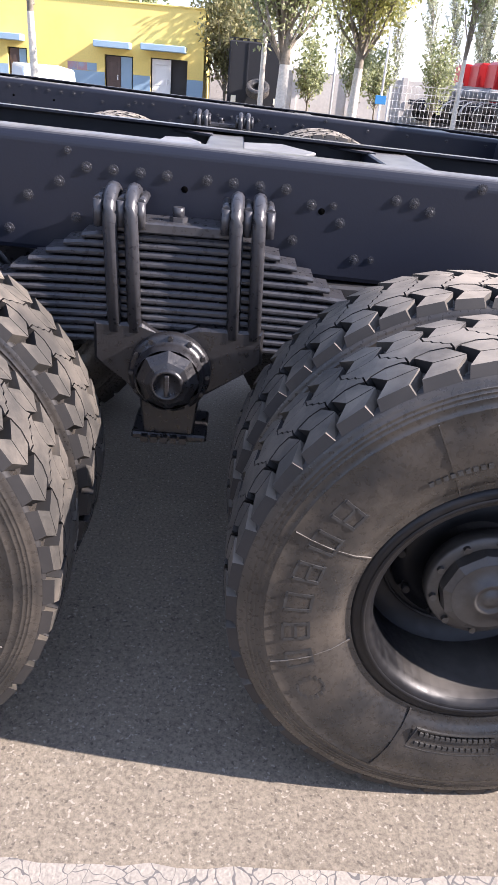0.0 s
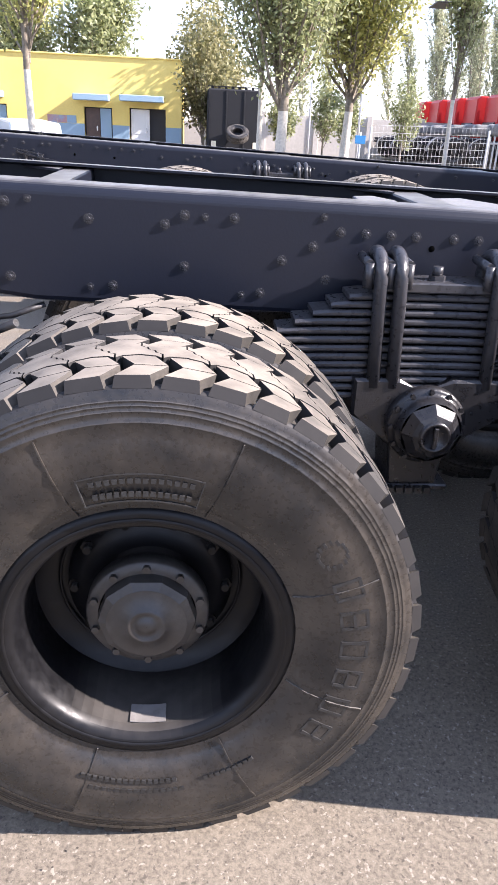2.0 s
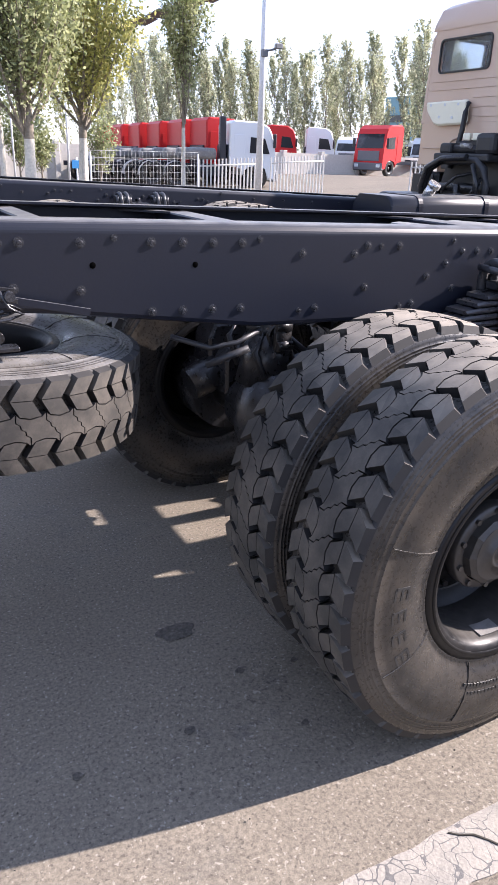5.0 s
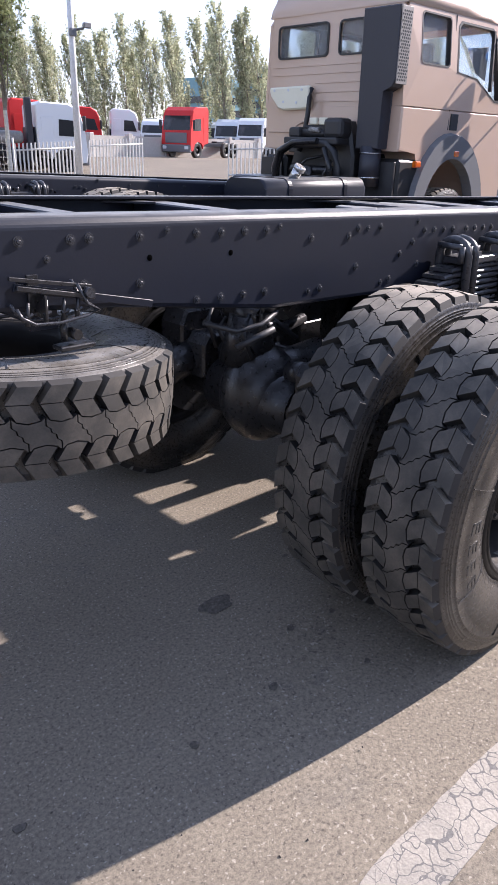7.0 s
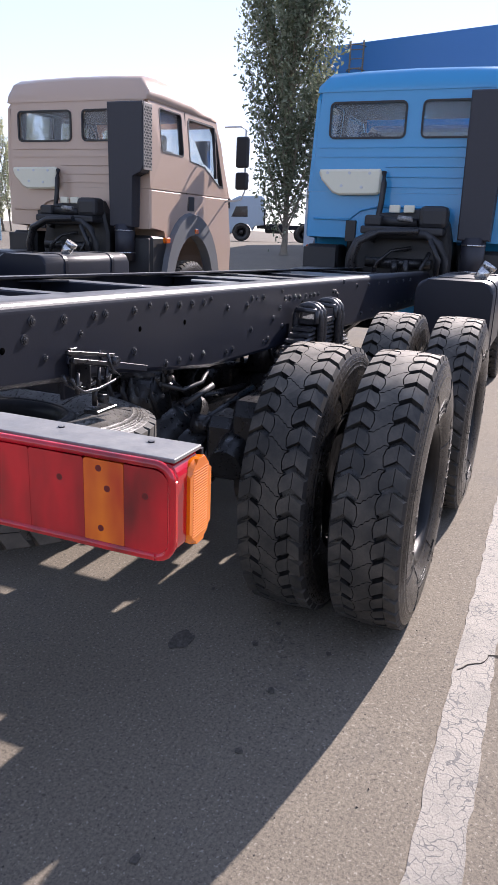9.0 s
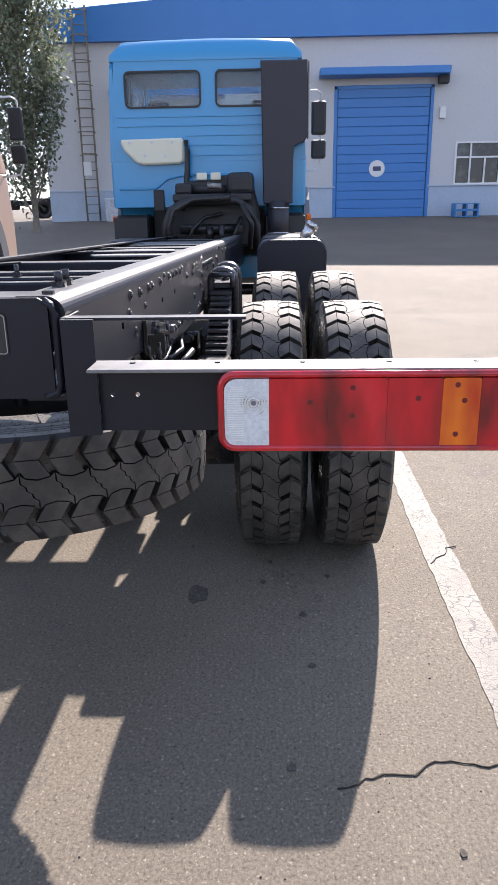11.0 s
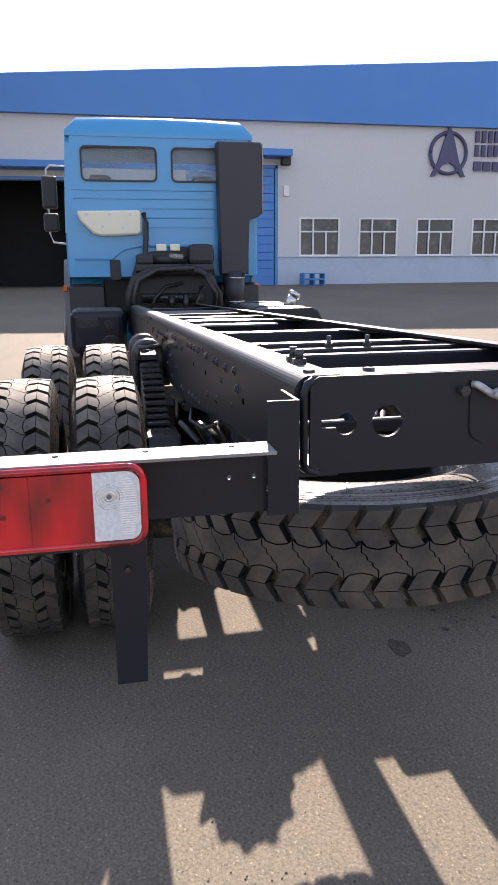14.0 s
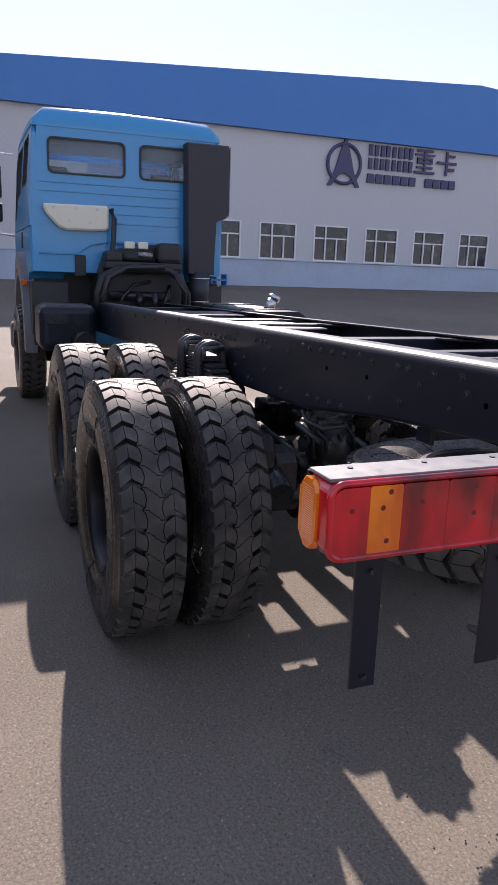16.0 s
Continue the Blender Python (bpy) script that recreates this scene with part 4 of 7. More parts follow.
def axle(parent, x):
    bm = BM()
    rod(bm, (x, -0.62, 0.545), (x, 0.62, 0.545), 0.085, seg=20)
    rod(bm, (x, -0.70, 0.545), (x, -0.45, 0.545), 0.19, seg=24)
    rod(bm, (x, 0.45, 0.545), (x, 0.70, 0.545), 0.19, seg=24)
    rod(bm, (x, -0.25, 0.545), (x, 0.25, 0.545), 0.13, 0.13, seg=20)
    body = part("axle", bm, "casting", parent, "black cast rear axle housing")
    bm = BM()
    bmesh.ops.create_uvsphere(bm, u_segments=20, v_segments=12, radius=0.22, matrix=Matrix.Translation((x, 0.02, 0.56)) @ Matrix.Diagonal((0.85, 0.8, 1, 1)))
    rod(bm, (x, 0.02, 0.60), (x + 0.38, 0.02, 0.68), 0.11, 0.07, seg=16)
    for f in bm.faces:
        f.smooth = True
    part("differential", bm, "casting", body)
    for s in (-1, 1):
        bm = BM()
        rod(bm, (x, s * 0.20, 0.70), (x + (0.5 if x < 0.7 else -0.5), s * 0.24, 0.78), 0.026, seg=10)
        rod(bm, (x, s * 0.16, 0.70), (x, s * 0.25, 0.70), 0.05, seg=12)
        part("torque_rod", bm, "casting", body)
        bm = BM()
        rod(bm, (x - 0.22, s * 0.42, 0.60), (x - 0.06, s * 0.42, 0.66), 0.075, 0.085, seg=14)
        part("brake_chamber", bm, "casting", body)
    # Unseen seats and blocks, guessed from the stepped ground shadow they must cast.
    for s in (-1, 1):
        bm = BM()
        a, b = sorted((s * 0.405, s * 0.565))
        prism(bm, [(x - 0.13, 0.56), (x - 0.13, 0.80), (x - 0.10, 0.865), (x + 0.10, 0.865), (x + 0.13, 0.80), (x + 0.13, 0.56)], "y", a, b, 0.012)
        part("spring_seat", bm, "casting", body)
        bm = BM()
        a, b = sorted((s * 0.275, s * 0.400))
        prism(bm, [(x - 0.11, 0.58), (x - 0.11, 0.73), (x - 0.08, 0.775), (x + 0.08, 0.775), (x + 0.11, 0.73), (x + 0.11, 0.58)], "y", a, b, 0.012)
        part("rod_bracket", bm, "casting", body)
    # bracket, housing and hoses added over the axle to cast a ragged shadow
    bm = BM()
    rod(bm, (x - 0.03, 0.07, 0.70), (x - 0.03, 0.07, 0.90), 0.13, 0.085, seg=14)
    rod(bm, (x - 0.03, -0.02, 0.90), (x - 0.03, 0.17, 0.90), 0.05, seg=12)
    part("axle_bracket", bm, "casting", body)
    bm = BM()
    lathe(bm, [(0.001, -0.055), (0.05, -0.055), (0.06, -0.045), (0.112, -0.04), (0.124, -0.03), (0.124, 0.03), (0.112, 0.04), (0.001, 0.045)], 28)
    seat = Matrix.Translation((x - 0.02, 0.085, 0.885)) @ Matrix.Rotation(radians(90), 4, "Z")
    bmesh.ops.transform(bm, matrix=seat, verts=bm.verts)
    part("gear_housing", bm, "casting", body, "unseen round cast housing with bolts, shaped for its ground shadow")
    for k in range(10):
        a = PI2 * (k + 0.25) / 10
        bm = BM()
        rod(bm, (0.120 * math.cos(a), -0.034, 0.120 * math.sin(a)), (0.120 * math.cos(a), 0.034, 0.120 * math.sin(a)), 0.021, seg=8)
        bmesh.ops.transform(bm, matrix=seat, verts=bm.verts)
        part("housing_bolt", bm, "casting", body)
    for k in range(4):
        bm = BM()
        y = -0.03 + 0.075 * k
        tube(bm, [(x - 0.10, y, 0.74), (x - 0.13, y + 0.03, 0.84 + 0.02 * (k % 2)), (x - 0.08, y + 0.05, 0.905 - 0.02 * (k % 3)), (x + 0.02, y + 0.02, 0.89), (x + 0.12, y - 0.04, 0.80)], 0.012, 7)
        part("brake_hose", bm, "plastic", body)


def tail_lamp(parent, s):
    """A long rear lamp on its bracket."""
    def rect(y0, y1):
        return min(s * y0, s * y1), max(s * y0, s * y1)
    bm = BM()
    a, b = rect(0.46, 1.195)
    quadbox(bm, -2.108, -2.030, a, b, 1.2865, 1.2925, 0.001)
    bracket = part("lamp_bracket", bm, "flange", parent, "folded grey steel lamp bracket with dusty top flange")
    bm = BM()
    plate(bm, [(a, 1.160), (b, 1.160), (b, 1.2862), (a, 1.2862)], [[(s * y + 0.0045 * math.cos(PI2 * k / 10), 1.229 + 0.0045 * math.sin(PI2 * k / 10)) for k in range(10)] for y in (0.484, 0.530)], "x", -2.030, -2.024)
    part("bracket_web", bm, "chassis", bracket)
    for k in range(5):
        y = 0.53 + 0.15 * k
        bm = BM()
        rod(bm, (-2.055, s * y, 1.292), (-2.055, s * y, 1.2945), 0.005, seg=8)
        part("rivet", bm, "chassis", bracket)
    lamp_bm = BM()
    prism(lamp_bm, rounded(0.686, 1.199, 1.152, 1.288, 0.026, 7), "x", -2.032, -2.110, 0.006)
    for v in lamp_bm.verts:
        v.co.y *= s
    lamp = part("tail_lamp", lamp_bm, "lens_red", parent, "long red and amber rear lamp with a clear reversing end")

    def lens(name, y0, y1, mat, ends=(False, False)):
        bm = BM()
        pts = rounded(y0, y1, 1.158, 1.278, 0.004) if not any(ends) else None
        if ends[0]:
            pts = [(y1, 1.158), (y1, 1.278)] + [(y0 + 0.022 - 0.022 * math.sin(t), 1.256 + 0.022 * math.cos(t)) for t in [math.pi / 2 * i / 5 for i in range(6)]] + [(y0 + 0.022 - 0.022 * math.cos(t), 1.180 - 0.022 * math.sin(t)) for t in [math.pi / 2 * i / 5 for i in range(6)]]
        if ends[1]:
            pts = [(y0, 1.278), (y0, 1.158)] + [(y1 - 0.022 + 0.022 * math.sin(t), 1.180 - 0.022 * math.cos(t)) for t in [math.pi / 2 * i / 5 for i in range(6)]] + [(y1 - 0.022 + 0.022 * math.cos(t), 1.256 + 0.022 * math.sin(t)) for t in [math.pi / 2 * i / 5 for i in range(6)]]
        prism(bm, pts, "x", -2.105, -2.119)
        for v in bm.verts:
            v.co.y *= s
        return part(name, bm, mat, lamp)
    # rounded bead round the whole lens
    bm = BM()
    loop = rounded(0.689, 1.197, 1.155, 1.285, 0.024, 6)
    tube(bm, [(-2.1165, s * y, z) for y, z in loop + loop[:1]], 0.0062, 8)
    part("lens_bead", bm, "lens_red", lamp)
    lens("lens", 0.695, 0.771, "lens_clear", (True, False))
    lens("lens", 0.7715, 0.870, "lens_red")
    lens("lens", 0.8705, 0.970, "lens_red")
    lens("lens", 0.9705, 1.0615, "lens_red")
    lens("lens", 1.062, 1.125, "lens_amber")
    lens("lens", 1.1255, 1.193, "lens_red", (False, True))
    # fine vertical ribs on the clear end
    bm = BM()
    for k in range(24):
        z = 1.170 + 0.0041 * k
        rod(bm, (-2.1188, s * (0.699 + 0.004 * abs(k - 11.5) ** 2 / 66), z), (-2.1188, s * 0.728, z), 0.0015, seg=5)
    part("lens_rib", bm, "white", lamp)
    # round reflector behind the clear end
    for r, h in ((0.0075, 0.0016), (0.0125, 0.0008), (0.017, 0.0008), (0.0215, 0.0008)):
        bm = BM()
        lathe(bm, [(r - h, 0.0), (r, -0.0009), (r + h, 0.0)], 24)
        bmesh.ops.transform(bm, matrix=Matrix.Translation((-2.119, s * 0.745, 1.236)) @ Matrix.Rotation(radians(-90), 4, "Z"), verts=bm.verts)
        part("reflector_ring", bm, "metal", lamp)
    bm = BM()
    rod(bm, (-2.118, s * 0.745, 1.236), (-2.1196, s * 0.745, 1.236), 0.0058, 0.004, seg=14)
    part("bulb", bm, "grey_plastic", lamp)
    for y, z in ((0.841, 1.237), (0.912, 1.262), (0.912, 1.213), (1.022, 1.243), (1.086, 1.266), (1.099, 1.239), (1.088, 1.180), (1.158, 1.239)):
        bm = BM()
        rod(bm, (-2.117, s * y, z), (-2.1192, s * y, z), 0.0052, 0.0048, seg=12)
        part("screw", bm, "lens_dot", lamp)
    bm = BM()
    prism(bm, rounded(-2.080, -2.016, 1.156, 1.280, 0.022, 6), "y", s * 1.186, s * 1.204, 0.006)
    part("side_marker", bm, "lens_amber", lamp, "ribbed amber side marker")
    bm = BM()
    for k in range(26):
        z = 1.170 + 0.0038 * k
        rod(bm, (-2.070, s * 1.204, z), (-2.028, s * 1.204, z), 0.0008, seg=4)
    part("lens_rib", bm, "lens_amber", lamp)
    # dark two-legged hanger below the left lamp
    if s > 0:
        bm = BM()
        outer = [(0.680, 1.158), (0.690, 0.81), (0.748, 0.81), (0.748, 1.075), (0.765, 1.092), (0.986, 1.092), (1.000, 1.075), (1.000, 0.81), (1.057, 0.81), (1.062, 1.158)]
        prism(bm, outer, "x", -1.978, -1.984)
        quadbox(bm, -2.024, -1.984, 0.680, 1.062, 1.150, 1.158)
        hanger = part("lamp_hanger", bm, "chassis", parent, "black two-legged steel hanger below the lamp")
        for y, z in ((0.698, 1.122), (0.735, 1.122), (0.850, 1.122), (1.010, 1.122), (1.043, 1.122), (0.718, 1.05), (1.028, 1.06), (1.028, 0.835)):
            bm = BM()
            rod(bm, (-1.984, y, z), (-1.992, y, z), 0.006, seg=6)
            part("bolt", bm, "bolt", hanger)
    # post that carries the bracket from the frame
    bm = BM()
    a, b = rect(0.403, 0.462)
    quadbox(bm, -2.045, -2.039, a, b, 1.155, 1.368)
    c, d = rect(0.403, 0.409)
    quadbox(bm, -2.038, -1.93, c, d, 1.155, 1.368)
    part("lamp_post", bm, "chassis", parent)


def chassis(parent):
    for s in (-1, 1):
        r = rail(parent, s)
        rail_bolts(r, s)
        spring_pack(parent, s)
        tail_lamp(parent, s)
    for x in (0.0, AXLE):
        axle(parent, x)
        for s in (-1, 1):
            turn = 0 if x == 0 else 177
            shift = -0.014 if x == 0 else -0.037
            wheel = add_wheel(parent, x, s * 1.106 + shift, 0.553, True, turn, s)
            if x == 0 and s < 0:
                bm = BM()
                rows = [[bm.verts.new((r * math.cos(a), y, r * math.sin(a))) for r, y in ((0.2475, -0.094), (0.2448, -0.045), (0.2425, -0.045), (0.2455, -0.094))] for a in [radians(-99 + 3 * k) for k in range(7)]]
                for p, q in zip(rows, rows[1:]):
                    for k in range(4):
                        bm.faces.new((p[k], p[(k + 1) % 4], q[(k + 1) % 4], q[k]))
                bm.faces.new(rows[0])
                bm.faces.new(rows[-1])
                part("sticker", bm, "sticker", wheel, "torn pale paper label inside the rim")
            add_wheel(parent, x, s * 0.744 + shift, 0.553, False, 40, -s)
    for s in (-1, 1):
        add_wheel(parent, 6.12, s * 1.0, 0.553, True, 70, s)
    bm = BM()
    rod(bm, (6.12, -0.9, 0.5), (6.12, 0.9, 0.5), 0.07, seg=14)
    part("front_axle", bm, "casting", parent)
    # rear crossmember with a round opening and a keyhole
    bm = BM()
    outer = [(-0.372, 1.232), (-0.355, 1.216), (0.355, 1.216), (0.372, 1.232), (0.372, 1.393), (0.355, 1.402), (-0.355, 1.402), (-0.372, 1.393)]
    disc = lambda y, z, r, a0, a1, n: [(y + r * math.cos(radians(a0 + (a1 - a0) * k / n)), z + r * math.sin(radians(a0 + (a1 - a0) * k / n))) for k in range(n + 1)]
    holes = [disc(0.2195, 1.313, 0.031, 0, 345, 23), [(0.350, 1.305), (0.350, 1.321)] + disc(0.302, 1.311, 0.021, 28, 343, 20)]
    plate(bm, outer, holes, "x", -2.008, -2.0)
    quadbox(bm, -2.0, -1.90, -0.372, 0.372, 1.394, 1.4025, 0.002)
    quadbox(bm, -2.0, -1.92, -0.372, 0.372, 1.2155, 1.224, 0.002)
    cm = part("rear_crossmember", bm, "chassis", parent, "black rear crossmember with maker's plate and tow eye")
    for s in (-1, 1):
        bm = BM()
        tube(bm, [(-2.006, s * 0.352, 1.220), (-2.007, s * 0.362, 1.220), (-2.007, s * 0.378, 1.228), (-2.007, s * 0.384, 1.245), (-2.007, s * 0.384, 1.372), (-2.007, s * 0.378, 1.390), (-2.007, s * 0.366, 1.397)], 0.0075, 8)
        part("end_lip", bm, "chassis", cm)
    for y in (-0.36, -0.22, 0.24, 0.36):
        bm = BM()
        rod(bm, (-1.955, y, 1.402), (-1.955, y, 1.409), 0.012, seg=6)
        part("bolt", bm, "bolt", cm)
    for y in (-0.335, 0.335):
        for dx in (0.0, 0.05):
            bm = BM()
            rod(bm, (-1.80 + dx, y, top(-1.8)), (-1.80 + dx, y, top(-1.8) + 0.012), 0.016, seg=6)
            rod(bm, (-1.80 + dx, y, top(-1.8) + 0.01), (-1.80 + dx, y, top(-1.8) + 0.032), 0.009, seg=8)
            part("bolt", bm, "bolt", cm)
    bm = BM()
    prism(bm, rounded(-0.294, -0.113, 1.299, 1.375, 0.006), "x", -2.0085, -2.0105)
    mp = part("maker_plate", bm, "plate", cm, "small dark metal maker's plate")
    bm = BM()
    plate(bm, rounded(-0.292, -0.115, 1.301, 1.373, 0.006), [rounded(-0.2905, -0.1165, 1.3025, 1.3715, 0.005)], "x", -2.0106, -2.0112)
    part("plate_border", bm, "plate_print", mp)
    for z, y0, n in ((1.349, -0.268, 13), (1.318, -0.264, 13)):
        for k in range(n):
            if k == 6:
                continue
            bm = BM()
            y = y0 + 0.0102 * k
            prism(bm, [(y, z - 0.0075), (y + 0.0046, z - 0.0075), (y + 0.0046, z + 0.0075), (y, z + 0.0075)], "x", -2.0107, -2.0114)
            part("print_bar", bm, "plate_print", mp)
    for y in (-0.148, -0.262):
        bm = BM()
        rod(bm, (-2.010, y, 1.334), (-2.013, y, 1.334), 0.004, seg=10)
        part("rivet", bm, "metal", mp)
    # tow eye
    bm = BM()
    outer = [(-0.078, 1.378), (0.054, 1.378), (0.050, 1.285)] + [(-0.012 + 0.062 * math.cos(a), 1.285 - 0.030 * math.sin(a)) for a in [math.pi * k / 12 for k in range(1, 12)]] + [(-0.074, 1.285)]
    prism(bm, outer, "x", -2.0085, -2.0125, 0.002)
    eye = part("tow_eye", bm, "chassis", cm, "forged tow eye bolted to the crossmember")
    bm = BM()
    ring = []
    for k in range(28):
        a = PI2 * k / 28
        ring.append([bm.verts.new((-2.044 + (0.020 + r) * math.sin(a), -0.012 + (0.030 + r) * math.cos(a), 1.361 + h + 0.15 * (0.020 + r) * math.sin(a))) for r, h in ((-0.006, 0.003), (-0.003, 0.006), (0.004, 0.006), (0.008, 0.002), (0.008, -0.003), (0.004, -0.007), (-0.003, -0.007), (-0.006, -0.003))])
    for k in range(28):
        a, b = ring[k], ring[(k + 1) % 28]
        for q in range(8):
            bm.faces.new((a[q], a[(q + 1) % 8], b[(q + 1) % 8], b[q])).smooth = True
    part("tow_ring", bm, "worn_iron", eye, "pale lip with an oval hole, sun glint in its colour")
    for s in (-1, 1):
        arm = BM()
        tube(arm, [(-2.010, -0.012 + s * 0.062, 1.377), (-2.018, -0.012 + s * 0.055, 1.377), (-2.027, -0.012 + s * 0.047, 1.371), (-2.036, -0.012 + s * 0.039, 1.364), (-2.044, -0.012 + s * 0.034, 1.361)], 0.0072, 10)
        part("tow_arm", arm, "worn_iron", eye)
        bm = BM()
        rod(bm, (-2.008, -0.012 + s * 0.080, 1.366), (-2.022, -0.012 + s * 0.080, 1.366), 0.011, seg=6)
        part("bolt", bm, "bolt", eye)
    # inner crossmembers; the one at 2.42 is widened to cut off ground sunlight
    for x, w, h in ((-1.40, 0.045, 0.045), (-1.22, 0.045, 0.045), (-0.97, 0.07, 0.05), (-0.33, 0.10, 0.07), (0.85, 0.12, 0.08), (1.42, 0.15, 0.08), (2.42, 0.50, 0.08), (3.7, 0.10, 0.08)):
        bm = BM()
        z = top(x) - 0.018
        quadbox(bm, x - w / 2, x + w / 2, -0.39, 0.39, z - h, z, 0.005)
        if w > 0.09 and x != 1.42:
            quadbox(bm, x - 0.006, x + 0.006, -0.39, 0.39, z - 0.25, z - h, 0.0)
        c = part("crossmember", bm, "chassis", parent)
        if w > 0.06:
            for s in (-1, 1):
                bm = BM()
                prism(bm, [(x - 0.05, s * 0.38), (x - 0.20, s * 0.385), (x - 0.05, s * 0.24)], "z", z - 0.004, z + 0.004)
                part("gusset", bm, "chassis", c)
        if x == -1.22:
            for y in (0.08, -0.04):
                bm = BM()
                rod(bm, (x, y, z), (x, y, z + 0.036), 0.007, seg=8)
                rod(bm, (x, y, z), (x, y, z + 0.014), 0.013, seg=6)
                part("stud", bm, "bolt", c)
    # pale grease plate over the tandem, lit from above
    for k, pts in enumerate(([(0.63, -0.10), (0.66, -0.24), (0.74, -0.22), (0.77, 0.10), (0.72, 0.24), (0.64, 0.20)], [(0.80, -0.20), (0.92, -0.22), (1.06, -0.18), (1.14, 0.02), (1.04, 0.24), (0.82, 0.14)])):
        bm = BM()
        prism(bm, pts, "z", top(0.8) - 0.040 + 0.004 * k, top(0.8) - 0.030 + 0.004 * k, 0.003)
        part("cover_plate", bm, "flange", parent, "pale dusty steel cover plate between the rails")
    # spare wheel slung flat under the tail
    sp = part("spare_wheel", RIM, None, parent, "spare wheel slung flat under the frame", at=Matrix.Translation((-1.20, 0, 0.868)) @ Matrix.Rotation(radians(4.3), 4, "Y") @ Matrix.Rotation(radians(-90), 4, "X"))
    part("tyre", TYRE, None, sp)
    bm = BM()
    quadbox(bm, -1.32, -1.08, -0.06, 0.06, 1.06, 1.075, 0.004)
    quadbox(bm, -1.225, -1.175, -0.36, 0.36, 1.10, 1.14, 0.004)
    for s in (-1, 1):
        quadbox(bm, -1.24, -1.16, s * 0.36 - 0.008, s * 0.36 + 0.008, 1.09, 1.25, 0.002)
    rod(bm, (-1.2, 0, 0.98), (-1.2, 0, 1.2), 0.02, seg=10)
    part("spare_carrier", bm, "chassis", parent, "black spare wheel carrier")
    # winch bar and cable on the right rail
    bm = BM()
    for a, b, h in (((-1.325, -0.445, 1.252), (-1.10, -0.445, 1.212), 0.010), ((-1.31, -0.452, 1.230), (-1.095, -0.452, 1.186), 0.012)):
        run = Vector(b) - Vector(a)
        tilt = Matrix.Translation(a) @ Matrix.Rotation(-math.atan2(run.z, run.x), 4, "Y")
        quadbox(bm, 0, run.length, -0.005, 0.005, -h, 0.0, 0.001, tilt)
    quadbox(bm, -1.262, -1.232, -0.412, -0.402, 1.15, 1.245, 0.001)
    quadbox(bm, -1.243, -1.237, -0.46, -0.402, 1.14, 1.20, 0.001)
    w = part("winch_bracket", bm, "casting", parent, "small winch bracket with a flat pull rod")
    bm = BM()
    run = Vector((-0.90, -0.445, 1.146)) - Vector((-1.33, -0.445, 1.238))
    quadbox(bm, 0.02, run.length, -0.004, 0.004, -0.020, 0.0, 0.001, Matrix.Translation((-1.33, -0.438, 1.238)) @ Matrix.Rotation(-math.atan2(run.z, run.x), 4, "Y"))
    part("pull_rod", bm, "chassis", w)
    for x in (-1.29, -1.24, -1.19, -1.15):
        bm = BM()
        rod(bm, (x, -0.45, 1.128), (x + 0.006, -0.45, 1.186), 0.0075, 0.004, seg=8)
        rod(bm, (x - 0.004, -0.45, 1.150), (x + 0.016, -0.45, 1.156), 0.006, 0.006, seg=6)
        part("hook", bm, "casting", w)
    for y, dz in ((-0.455, 0.0), (-0.425, 0.006)):
        bm = BM()
        tube(bm, [(-1.318, y, 1.175 + dz), (-1.305, y, 1.150 + dz), (-1.27, y, 1.130 + dz), (-1.20, y, 1.126 + dz), (-1.12, y, 1.136 + dz), (-1.085, y, 1.146 + dz), (-1.12, y, 1.165 + dz), (-1.148, y, 1.22 + dz)], 0.005, 6)
        part("cable", bm, "bolt", w)
    bm = BM()
    rod(bm, (-1.18, -0.43, 1.07), (-1.18, -0.43, 1.125), 0.009, seg=10)
    rod(bm, (-1.15, -0.45, 1.085), (-1.15, -0.41, 1.085), 0.014, seg=10)
    quadbox(bm, -1.205, -1.10, -0.455, -0.405, 1.048, 1.060, 0.003)
    part("sheave", bm, "casting", w)
    bm = BM()
    rod(bm, (-1.118, -0.448, 1.196), (-1.118, -0.472, 1.196), 0.014, seg=8)
    part("bolt", bm, "bolt", w)
    # brake hoses near the axles
    for s in (-1, 1):
        bm = BM()
        tube(bm, [(-0.62, s * 0.33, 1.02), (-0.5, s * 0.36, 0.98), (-0.42, s * 0.40, 1.0), (-0.33, s * 0.38, 1.03)], 0.009, 7)
        rod(bm, (-0.52, s * 0.38, 0.93), (-0.40, s * 0.44, 0.99), 0.012, seg=8)
        part("hose", bm, "plastic", parent)
    # unseen lumps and pipes added to shape the ground's shadow edge and light patches
    for k in range(9):
        bm = BM()
        y = -0.24 + 0.058 * k + random.uniform(-0.02, 0.02)
        x = 0.56 + random.uniform(-0.05, 0.05)
        bmesh.ops.create_uvsphere(bm, u_segments=10, v_segments=7, radius=random.uniform(0.028, 0.05), matrix=Matrix.Translation((x, y, top(x) - 0.16)))
        rod(bm, (x, y, top(x) - 0.16), (x + 0.14, y + 0.03, top(x) - 0.18), 0.018, seg=8)
        part("brake_valve", bm, "casting", parent)
    for y, r in ((-0.07, 0.036), (0.17, 0.07)):
        bm = BM()
        tube(bm, [(1.45, y, top(1.5) - 0.12), (1.9, y - 0.015, top(1.9) - 0.15), (2.3, y + 0.02, top(2.3) - 0.13), (2.75, y, top(2.7) - 0.12)], r, 8)
        part("air_line", bm, "plastic", parent)
    # unseen blocks under the rails, added to cut off a strip of sunlight
    for s in (-1, 1):
        bm = BM()
        a, b = sorted((s * 0.34, s * 0.42))
        quadbox(bm, 1.02, 1.34, a, b, 0.92, bottom(1.4) - 0.002, 0.008)
